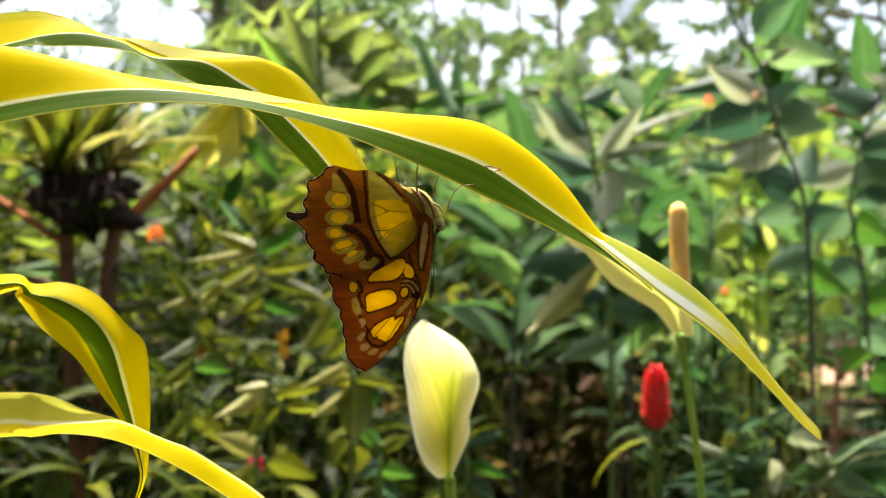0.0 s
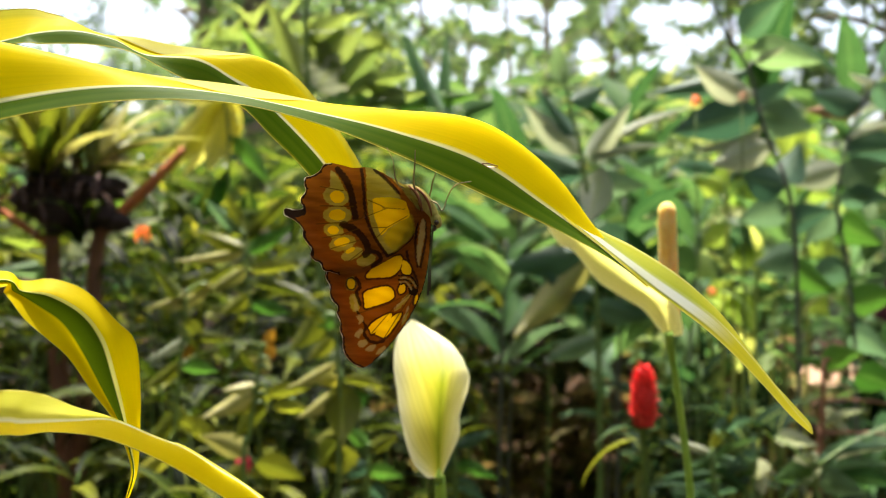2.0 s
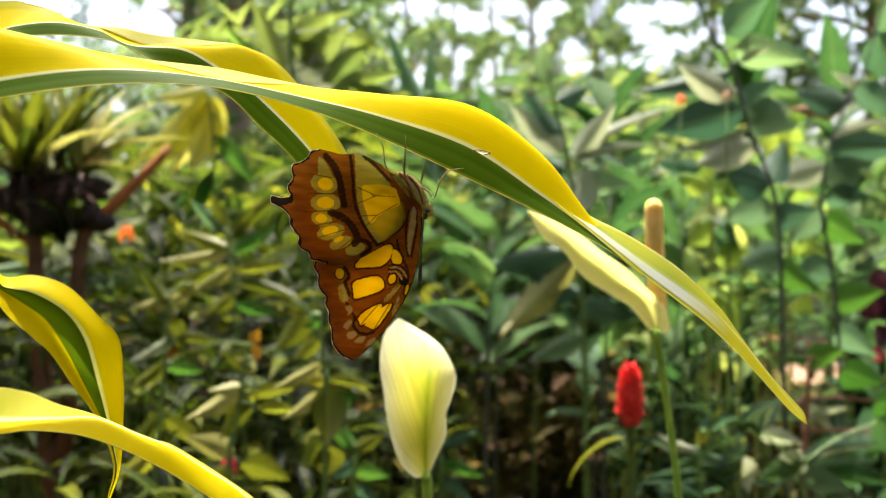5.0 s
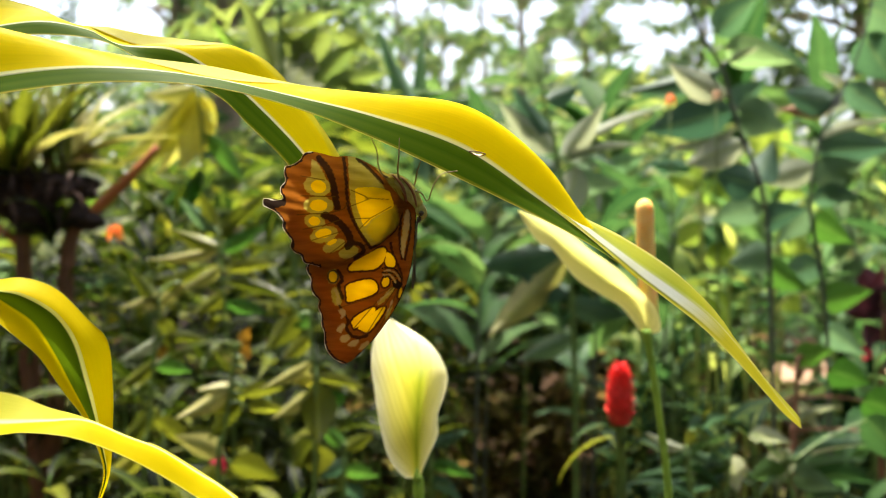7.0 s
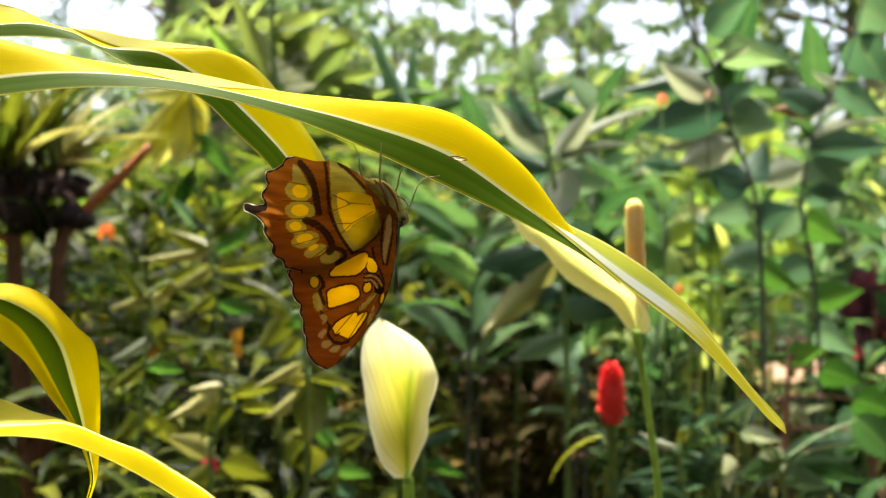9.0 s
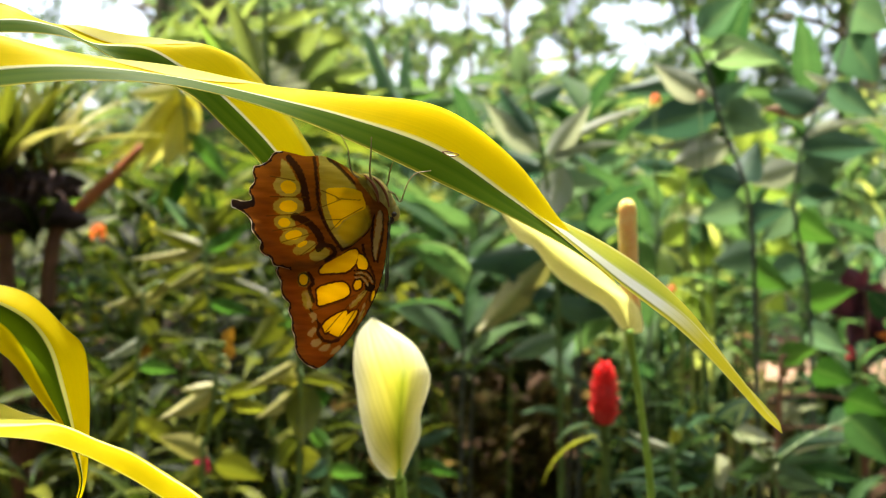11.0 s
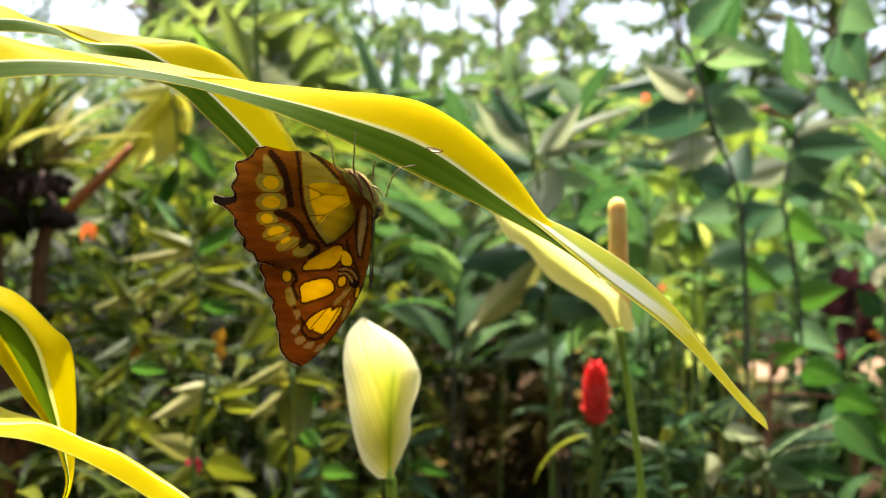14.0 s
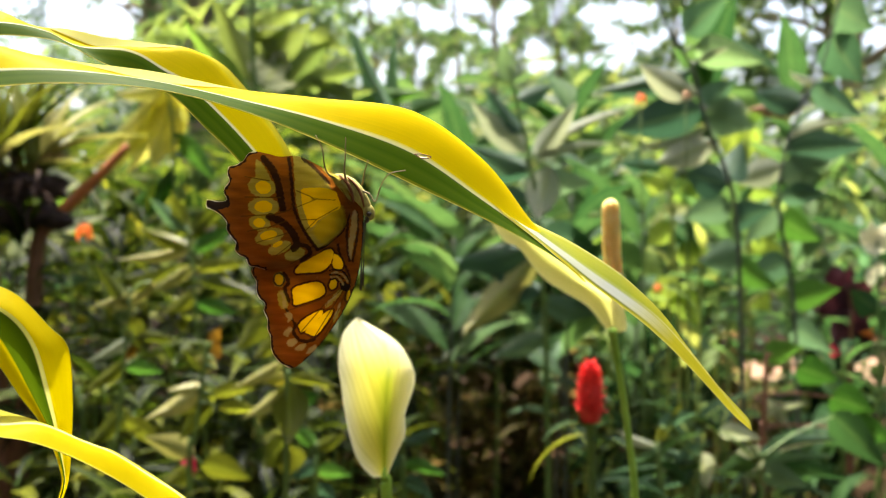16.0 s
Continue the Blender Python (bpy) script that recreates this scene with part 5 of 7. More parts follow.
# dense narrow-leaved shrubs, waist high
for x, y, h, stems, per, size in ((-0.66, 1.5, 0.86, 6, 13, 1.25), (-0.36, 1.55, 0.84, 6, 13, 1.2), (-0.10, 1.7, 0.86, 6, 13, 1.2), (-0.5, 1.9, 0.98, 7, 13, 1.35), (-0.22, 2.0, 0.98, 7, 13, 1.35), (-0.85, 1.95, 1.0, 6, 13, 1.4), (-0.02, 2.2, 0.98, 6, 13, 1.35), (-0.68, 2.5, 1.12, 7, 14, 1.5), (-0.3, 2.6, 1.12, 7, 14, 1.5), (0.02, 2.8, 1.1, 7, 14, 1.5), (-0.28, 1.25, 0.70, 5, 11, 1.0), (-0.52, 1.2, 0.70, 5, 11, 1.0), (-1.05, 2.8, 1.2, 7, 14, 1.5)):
    shrub(x, y, h, stems + 1, per + 3, WHORL_LEAVES, M_SHRUB, "bushy shrub with whorls of narrow olive leaves, many coloured dark for shade", spread=0.24, size=size * 0.88, low=0.4, whorls=3, rise=(40, -5))
# the bushes nearer the middle take the shade-coloured leaf
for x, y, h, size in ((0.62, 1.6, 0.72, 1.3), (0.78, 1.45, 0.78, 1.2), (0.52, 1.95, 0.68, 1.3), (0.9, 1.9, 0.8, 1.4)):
    shrub(x, y, h, 5, 10, SHRUB_LEAVES, M_SHADE_TINT if x < 0.7 else M_GINGER, "low bush of arching green leaves, near-black where shade is imitated", spread=0.16, size=size, low=0.5, name="low_bush", group="low bushes")

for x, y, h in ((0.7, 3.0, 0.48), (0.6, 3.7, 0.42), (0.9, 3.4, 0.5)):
    shrub(x, y, h, 5, 8, SHRUB_LEAVES, M_SHADE_TINT, "low ground plant with small leaves in a near-black shade colour", spread=0.28, size=0.95, low=0.3, name="ground_plant", group="ground plants")

# broad-leaved canes, their leaves in two ranks
back_canes = ((0.16, 2.2, 1.22, 10, 0.05, 0, 1.1, 10), (0.40, 2.35, 1.18, 11, 0.08, -0.1, 0.9, 75), (0.54, 2.15, 1.12, 10, 0.03, -0.05, 0.85, 55),
              (0.1, 2.9, 1.36, 12, 0.1, 0, 1.35, 0), (0.36, 3.1, 1.38, 12, 0.05, 0, 1.35, 20), (0.64, 3.0, 1.42, 12, -0.05, 0, 1.35, -30), (0.95, 2.95, 1.52, 13, 0.03, 0, 1.35, 40), (1.25, 3.0, 1.6, 13, 0.02, 0, 1.35, 10))
front_canes = ((0.74, 2.12, 1.12, 9, 0.03, 0, 0.9, 10), (0.93, 2.15, 1.18, 9, 0.02, 0, 0.9, 35), (1.1, 2.1, 1.22, 9, 0.02, 0, 0.9, 50),
               (0.12, 1.85, 1.02, 8, 0.02, 0, 0.85, 25), (0.36, 1.95, 1.1, 8, 0.02, 0, 0.95, -15))
for x, y, h, n, lx, ly, size, turn in back_canes + front_canes:
    cane(x, y, h, n, GINGER_LEAVES, M_GINGER, "tall dark-stemmed cane with broad green leaves", (lx, ly), size, 0.68 if x > 0.58 or y < 2 else 0.5, turn=turn, stem=M_STEM if y > 2.8 or x > 0.58 else M_DARK_STEM, radius=0.005)


# front row gets the shade-coloured leaf, rows behind get lit copies
for k, (x, y, h) in enumerate(((0.72, 2.5, 0.72), (1.18, 2.55, 0.74), (0.66, 3.1, 0.84), (0.9, 3.1, 0.86), (1.45, 3.15, 0.88), (0.8, 3.8, 0.98), (1.1, 3.85, 1.02), (1.42, 3.8, 1.0), (1.75, 3.85, 1.04), (0.9, 4.6, 1.12), (1.25, 4.55, 1.16), (1.62, 4.6, 1.18), (2.05, 4.6, 1.2), (1.1, 5.4, 1.34), (1.55, 5.4, 1.36), (2.0, 5.4, 1.4), (2.5, 5.4, 1.4), (0.3, 4.6, 1.35))):
    shrub(x, y, h, 6, 13, SHRUB_LEAVES, M_SHADE_TINT if y < 3 else (M_SUN_TINT, M_GINGER, M_LIGHT)[k % 3], "shrub with leaves coloured as sunlit, or near-black as shaded", spread=0.3, size=1.1 + 0.2 * y, low=0.45, rise=(85, 25), stem_material=M_PALE_STEM, name="tinted_shrub", group="sunlit shrubs")

BROAD = leaf_mesh("broad_leaf", 1.0, 1.0, 0.36, 0.22, n=9, stalk=0.03)


def spray(name, label, stem, radius, stem_material, leaves, group=""):
    """A tall plant: its stem runs through the given points from the ground up; each leaf goes from base to tip, so wide, turned about its own line."""
    foot = Vector((stem[0][0], stem[0][1], 0))
    t = thing(name, foot, label, "plant", group)
    line = [tuple(Vector(p) - foot) for p in stem]
    vv, ff, uu = tube(line, [radius * (1 - 0.55 * i / (len(line) - 1)) for i in range(len(line))], 8, 6)
    piece("stem", mesh_of("stem", vv, ff, uu), stem_material, t)
    path = spline(line, 10)
    for base, tip, width, turn, material in leaves:
        a, b = Vector(base) - foot, Vector(tip) - foot
        ex = (b - a)
        length = ex.length
        ex.normalize()
        side = ex.cross(Vector((0, -1, 0))).normalized()
        ey = Matrix.Rotation(radians(turn), 3, ex) @ side
        ez = ex.cross(ey)
        m = Matrix((ex * length, ey * width, ez * length)).transposed().to_4x4()
        m.translation = a
        leaf = piece("leaf", BROAD.copy(), None, t, at=m)
        leaf.data.materials.clear()
        leaf.data.materials.append(material)
        near = min(path, key=lambda q: (Vector(q) - a).length)
        vv, ff, uu = tube([tuple(near), tuple((Vector(near) + a) / 2 + Vector((0, 0, 0.004))), tuple(a + ex * length * 0.05)], [0.003, 0.002, 0.0015], 5, 3)
        piece("leaf_stalk", mesh_of("leaf_stalk", vv, ff, uu), stem_material, t)
    return t


# tall canes, sun-coloured stalks and shrub stalks whose leaves stand out singly
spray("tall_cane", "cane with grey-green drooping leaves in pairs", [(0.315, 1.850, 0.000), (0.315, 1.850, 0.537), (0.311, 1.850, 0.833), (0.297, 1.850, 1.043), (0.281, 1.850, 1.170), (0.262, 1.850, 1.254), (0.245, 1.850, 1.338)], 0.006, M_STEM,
      [((0.250, 1.850, 1.306), (0.234, 1.850, 1.391), 0.038, 10, M_LIGHT), ((0.260, 1.850, 1.275), (0.329, 1.850, 1.307), 0.040, -20, M_HAZED), ((0.271, 1.850, 1.212), (0.197, 1.850, 1.306), 0.042, 20, M_HAZED),
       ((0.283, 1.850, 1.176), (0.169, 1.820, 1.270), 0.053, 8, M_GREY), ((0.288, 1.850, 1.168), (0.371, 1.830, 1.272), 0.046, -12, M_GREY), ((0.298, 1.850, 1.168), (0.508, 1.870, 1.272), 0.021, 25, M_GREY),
       ((0.292, 1.850, 1.157), (0.450, 1.850, 1.193), 0.023, 30, M_GREY), ((0.319, 1.850, 1.153), (0.286, 1.800, 1.047), 0.065, 8, M_GREY), ((0.279, 1.850, 1.149), (0.160, 1.850, 1.193), 0.048, 15, M_HAZED)]
      + [((0.281, 1.850, 1.138), (0.127, 1.900, 1.120), 0.050, -20, M_HAZED), ((0.292, 1.850, 1.117), (0.408, 1.850, 1.117), 0.053, 15, M_HAZED), ((0.292, 1.850, 1.086), (0.170, 1.790, 1.070), 0.059, -10, M_HAZED),
       ((0.300, 1.850, 1.022), (0.440, 1.900, 0.985), 0.063, 20, M_HAZED), ((0.302, 1.850, 1.001), (0.110, 1.810, 0.971), 0.059, 20, M_HAZED), ((0.302, 1.850, 0.991), (0.143, 1.770, 0.841), 0.061, 12, M_PALE),
       ((0.308, 1.850, 0.917), (0.208, 1.850, 0.959), 0.057, 30, M_HAZED), ((0.309, 1.850, 0.896), (0.433, 1.890, 0.872), 0.053, -15, M_HAZED), ((0.309, 1.850, 0.833), (0.207, 1.850, 0.791), 0.042, 10, M_HAZED)], "tall canes")
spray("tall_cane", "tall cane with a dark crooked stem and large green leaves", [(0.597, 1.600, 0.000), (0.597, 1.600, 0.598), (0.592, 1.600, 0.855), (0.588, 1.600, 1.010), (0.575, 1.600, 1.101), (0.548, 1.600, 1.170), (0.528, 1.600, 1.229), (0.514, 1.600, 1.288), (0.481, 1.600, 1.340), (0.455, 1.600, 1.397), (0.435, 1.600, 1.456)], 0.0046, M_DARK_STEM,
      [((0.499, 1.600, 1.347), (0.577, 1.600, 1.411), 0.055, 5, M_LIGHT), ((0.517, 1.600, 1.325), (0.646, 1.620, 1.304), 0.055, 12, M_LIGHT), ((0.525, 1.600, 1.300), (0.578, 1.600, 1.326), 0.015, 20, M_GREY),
       ((0.514, 1.600, 1.287), (0.357, 1.660, 1.261), 0.040, 10, M_HAZED), ((0.525, 1.600, 1.247), (0.413, 1.560, 1.292), 0.051, 10, M_GREY), ((0.531, 1.600, 1.223), (0.390, 1.640, 1.191), 0.071, -5, M_HAZED),
       ((0.537, 1.600, 1.223), (0.618, 1.600, 1.191), 0.067, 8, M_HAZED), ((0.531, 1.600, 1.220), (0.602, 1.630, 1.280), 0.051, 15, M_HAZED)]
      + [((0.537, 1.600, 1.196), (0.420, 1.630, 1.166), 0.022, 35, M_GREY), ((0.552, 1.600, 1.172), (0.444, 1.580, 1.134), 0.051, 12, M_GREY), ((0.572, 1.600, 1.108), (0.618, 1.650, 1.183), 0.053, -20, M_HAZED),
       ((0.572, 1.600, 1.101), (0.499, 1.600, 1.121), 0.064, 10, M_HAZED), ((0.579, 1.600, 1.065), (0.502, 1.640, 1.043), 0.055, -10, M_HAZED), ((0.583, 1.600, 1.037), (0.671, 1.640, 1.064), 0.051, 15, M_HAZED),
       ((0.588, 1.600, 0.992), (0.536, 1.660, 0.973), 0.056, 20, M_HAZED), ((0.589, 1.600, 0.973), (0.684, 1.650, 0.926), 0.051, -10, M_VIVID)], "tall canes")
spray("tall_cane", "tall cane with a thin dark stem and broad hanging leaves", [(0.710, 1.650, 0.000), (0.710, 1.650, 0.585), (0.705, 1.650, 0.850), (0.694, 1.650, 0.963), (0.677, 1.650, 1.067), (0.685, 1.650, 1.142), (0.702, 1.650, 1.200), (0.724, 1.650, 1.249), (0.753, 1.650, 1.307), (0.779, 1.650, 1.396), (0.789, 1.650, 1.453)], 0.004, M_DARK_STEM,
      [((0.779, 1.650, 1.406), (0.846, 1.650, 1.368), 0.075, 5, M_LIGHT), ((0.770, 1.650, 1.359), (0.827, 1.650, 1.274), 0.079, 5, M_LIGHT), ((0.740, 1.650, 1.278), (0.694, 1.650, 1.295), 0.015, 10, M_GREY),
       ((0.737, 1.650, 1.274), (0.827, 1.650, 1.216), 0.047, 10, M_HAZED), ((0.722, 1.650, 1.248), (0.641, 1.710, 1.241), 0.041, 25, M_DRY), ((0.721, 1.650, 1.244), (0.637, 1.670, 1.264), 0.054, 8, M_HAZED),
       ((0.694, 1.650, 1.180), (0.842, 1.650, 1.212), 0.017, 30, M_GREY), ((0.694, 1.650, 1.161), (0.856, 1.680, 1.172), 0.066, 10, M_HAZED)]
      + [((0.685, 1.650, 1.136), (0.597, 1.670, 1.111), 0.052, 12, M_GREY), ((0.688, 1.650, 1.108), (0.770, 1.650, 1.144), 0.066, 5, M_HAZED), ((0.681, 1.650, 1.084), (0.768, 1.650, 1.084), 0.043, 15, M_HAZED),
       ((0.679, 1.650, 1.065), (0.633, 1.680, 1.005), 0.052, 10, M_HAZED), ((0.681, 1.650, 1.046), (0.770, 1.680, 1.005), 0.056, 5, M_VIVID), ((0.692, 1.650, 0.973), (0.637, 1.700, 0.943), 0.052, 10, M_HAZED),
       ((0.698, 1.650, 0.907), (0.788, 1.650, 0.926), 0.056, 5, M_VIVID), ((0.703, 1.650, 0.860), (0.798, 1.690, 0.808), 0.047, 10, M_HAZED)], "tall canes")
spray("sun_tint_stalk", "slender pale stalk with yellow-green leaves coloured as if backlit", [(0.906, 2.400, 0.000), (0.906, 2.400, 0.398), (0.910, 2.400, 0.838), (0.907, 2.400, 1.194), (0.900, 2.400, 1.317)], 0.006, M_PALE_STEM,
      [((0.875, 2.400, 1.300), (0.850, 2.400, 1.216), 0.052, 5, M_GLOW_TINT), ((0.927, 2.400, 1.292), (0.905, 2.400, 1.207), 0.063, -8, M_GLOW_TINT), ((0.969, 2.400, 1.246), (0.958, 2.400, 1.194), 0.049, 10, M_GLOW_TINT),
       ((0.933, 2.400, 1.342), (0.922, 2.400, 1.298), 0.041, 5, M_GLOW_TINT), ((0.907, 2.400, 1.166), (0.845, 2.400, 1.139), 0.041, 10, M_GLOW_TINT), ((0.908, 2.400, 1.139), (0.982, 2.400, 1.123), 0.046, 10, M_GLOW_TINT),
       ((0.908, 2.400, 1.057), (0.845, 2.400, 1.016), 0.055, 10, M_LIGHT), ((0.909, 2.400, 1.016), (0.996, 2.400, 0.988), 0.060, 5, M_GLOW_TINT), ((1.010, 2.400, 1.194), (1.065, 2.400, 1.132), 0.046, 5, M_GLOW_TINT),
       ((0.909, 2.400, 0.947), (0.831, 2.400, 0.906), 0.068, 10, M_LIGHT), ((0.911, 2.400, 0.893), (0.968, 2.400, 0.838), 0.063, 10, M_GLOW_TINT)], "sunlit stalks")
spray("sun_tint_stalk", "slender pale stalk with yellow-green leaves coloured as if backlit", [(0.734, 2.400, 0.000), (0.734, 2.400, 0.398), (0.732, 2.400, 0.783), (0.718, 2.400, 1.057), (0.694, 2.400, 1.235)], 0.006, M_PALE_STEM,
      [((0.691, 2.400, 1.237), (0.724, 2.400, 1.144), 0.038, 5, M_GLOW_TINT), ((0.721, 2.400, 1.153), (0.804, 2.400, 1.103), 0.068, 8, M_GLOW_TINT), ((0.713, 2.400, 1.139), (0.633, 2.400, 1.177), 0.055, 10, M_GLOW_TINT),
       ((0.721, 2.400, 1.057), (0.653, 2.400, 1.002), 0.063, 10, M_GLOW_TINT), ((0.724, 2.400, 1.043), (0.803, 2.400, 1.002), 0.060, 5, M_LIGHT), ((0.727, 2.400, 0.989), (0.831, 2.400, 0.961), 0.068, 15, M_GLOW_TINT),
       ((0.729, 2.400, 0.920), (0.666, 2.400, 0.838), 0.076, 0, M_GLOW_TINT), ((0.732, 2.400, 0.893), (0.790, 2.400, 0.797), 0.074, 5, M_GLOW_TINT), ((0.694, 2.400, 1.194), (0.584, 2.400, 1.207), 0.049, 10, M_LIGHT),
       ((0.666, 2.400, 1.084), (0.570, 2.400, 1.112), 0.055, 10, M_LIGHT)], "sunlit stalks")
spray("sun_tint_stalk", "slender pale stalk with yellow-green leaves coloured as if backlit", [(0.564, 2.700, 0.000), (0.564, 2.700, 0.324), (0.561, 2.700, 0.757), (0.565, 2.700, 1.064), (0.549, 2.700, 1.279)], 0.006, M_PALE_STEM,
      [((0.549, 2.700, 1.310), (0.496, 2.700, 1.328), 0.040, 5, M_GLOW_TINT), ((0.553, 2.700, 1.332), (0.611, 2.700, 1.347), 0.040, 5, M_GLOW_TINT), ((0.556, 2.700, 1.218), (0.657, 2.700, 1.249), 0.055, 5, M_LIGHT),
       ((0.559, 2.700, 1.203), (0.472, 2.700, 1.172), 0.061, 5, M_GLOW_TINT), ((0.562, 2.700, 1.126), (0.657, 2.700, 1.156), 0.061, 5, M_GLOW_TINT), ((0.562, 2.700, 1.064), (0.488, 2.700, 1.003), 0.067, 5, M_LIGHT),
       ((0.565, 2.700, 1.034), (0.672, 2.700, 1.003), 0.061, 5, M_GLOW_TINT), ((0.565, 2.700, 0.880), (0.503, 2.700, 0.819), 0.061, 5, M_LIGHT), ((0.563, 2.700, 0.957), (0.657, 2.700, 0.895), 0.067, 5, M_LIGHT)], "sunlit stalks")
spray("low_plant", "low plant with arching grey-green leaves", [(0.452, 1.400, 0.000), (0.452, 1.400, 0.594), (0.454, 1.400, 0.650), (0.457, 1.400, 0.690)], 0.005, M_STEM,
      [((0.398, 1.400, 0.742), (0.457, 1.400, 0.760), 0.024, 12, M_HAZED), ((0.460, 1.400, 0.714), (0.420, 1.400, 0.685), 0.024, 12, M_HAZED), ((0.457, 1.400, 0.704), (0.470, 1.400, 0.650), 0.040, 8, M_GREY),
       ((0.452, 1.400, 0.690), (0.380, 1.400, 0.714), 0.021, 20, M_HAZED), ((0.460, 1.400, 0.690), (0.372, 1.400, 0.674), 0.032, 10, M_GINGER), ((0.455, 1.400, 0.674), (0.332, 1.400, 0.657), 0.032, 10, M_HAZED)], "leafy stalks")
spray("low_plant", "low plant with arching grey-green leaves", [(0.529, 1.350, 0.000), (0.529, 1.350, 0.608), (0.525, 1.350, 0.662), (0.521, 1.350, 0.700)], 0.005, M_STEM,
      [((0.468, 1.350, 0.744), (0.530, 1.350, 0.730), 0.025, 10, M_GREY), ((0.524, 1.350, 0.708), (0.645, 1.350, 0.726), 0.015, 30, M_HAZED), ((0.490, 1.350, 0.676), (0.637, 1.350, 0.703), 0.014, 30, M_HAZED),
       ((0.518, 1.350, 0.724), (0.508, 1.350, 0.665), 0.040, 8, M_GREY), ((0.521, 1.350, 0.700), (0.467, 1.350, 0.685), 0.034, 10, M_GINGER), ((0.527, 1.350, 0.685), (0.598, 1.350, 0.662), 0.035, 10, M_HAZED),
       ((0.629, 1.350, 0.766), (0.714, 1.350, 0.684), 0.050, 5, M_GINGER),
       ((0.536, 1.350, 0.700), (0.583, 1.350, 0.746), 0.023, 15, M_HAZED)], "leafy stalks")
spray("low_plant", "low plant with slender arching green leaves in shade", [(0.037, 1.500, 0.000), (0.037, 1.500, 0.625), (0.035, 1.500, 0.678), (0.037, 1.500, 0.712)], 0.004, M_STEM,
      [((0.037, 1.500, 0.707), (-0.018, 1.500, 0.732), 0.022, 10, M_VIVID), ((0.037, 1.500, 0.703), (0.093, 1.500, 0.725), 0.020, -10, M_HAZED), ((0.035, 1.500, 0.682), (-0.021, 1.500, 0.665), 0.024, 12, M_HAZED),
       ((0.035, 1.500, 0.673), (0.103, 1.500, 0.653), 0.024, 10, M_VIVID), ((0.035, 1.500, 0.652), (0.083, 1.500, 0.618), 0.024, 10, M_HAZED), ((0.036, 1.500, 0.695), (0.015, 1.500, 0.746), 0.019, 5, M_OLIVE)], "low plants")
spray("low_plant", "low plant with slender arching green leaves in shade", [(-0.088, 1.400, 0.000), (-0.088, 1.400, 0.650), (-0.089, 1.400, 0.691), (-0.086, 1.400, 0.727)], 0.004, M_STEM,
      [((-0.088, 1.400, 0.723), (-0.124, 1.400, 0.753), 0.022, 10, M_VIVID), ((-0.088, 1.400, 0.719), (-0.045, 1.400, 0.739), 0.021, -10, M_OLIVE), ((-0.089, 1.400, 0.699), (-0.132, 1.400, 0.679), 0.024, 12, M_HAZED),
       ((-0.089, 1.400, 0.687), (-0.037, 1.400, 0.679), 0.024, 10, M_VIVID), ((-0.088, 1.400, 0.668), (-0.058, 1.400, 0.644), 0.022, 10, M_HAZED)], "low plants")
spray("broad_leaf_plant", "tall plant with long yellow-green blades", [(-0.253, 2.200, 0.000), (-0.253, 2.200, 0.451), (-0.245, 2.200, 0.927), (-0.267, 2.200, 1.301), (-0.277, 2.200, 1.476), (-0.271, 2.200, 1.576)], 0.009, M_STEM,
      [((-0.153, 2.200, 1.476), (-0.078, 2.200, 1.439), 0.045, 10, M_FEATHER), ((-0.271, 2.200, 1.451), (-0.178, 2.200, 1.526), 0.062, 15, M_FEATHER), ((-0.252, 2.200, 1.414), (-0.140, 2.200, 1.501), 0.075, 10, M_FEATHER),
       ((-0.202, 2.200, 1.401), (-0.277, 2.200, 1.513), 0.062, 15, M_FEATHER), ((-0.271, 2.200, 1.364), (-0.364, 2.200, 1.563), 0.055, 8, M_FEATHER), ((-0.203, 2.200, 1.364), (-0.090, 2.200, 1.476), 0.050, 10, M_FEATHER),
       ((-0.252, 2.200, 1.351), (-0.202, 2.200, 1.433), 0.112, 5, M_GREY), ((-0.277, 2.200, 1.339), (-0.417, 2.150, 1.494), 0.052, 12, M_GLOW_TINT)]
      + [((-0.190, 2.200, 1.339), (-0.028, 2.200, 1.389), 0.050, 25, M_FEATHER), ((-0.053, 2.200, 1.327), (-0.153, 2.200, 1.376), 0.050, 10, M_FEATHER), ((-0.153, 2.200, 1.314), (-0.003, 2.200, 1.346), 0.045, 20, M_FEATHER),
       ((-0.240, 2.200, 1.314), (-0.103, 2.200, 1.327), 0.062, 10, M_VIVID), ((-0.078, 2.200, 1.314), (0.128, 2.300, 1.361), 0.055, 10, M_VIVID), ((0.034, 2.200, 1.302), (-0.073, 2.300, 1.537), 0.042, 15, M_LIGHT),
       ((0.072, 2.200, 1.302), (0.180, 2.300, 1.342), 0.050, 10, M_GINGER), ((0.047, 2.200, 1.139), (0.039, 2.300, 1.525), 0.050, 10, M_LIGHT)], "tall canes")
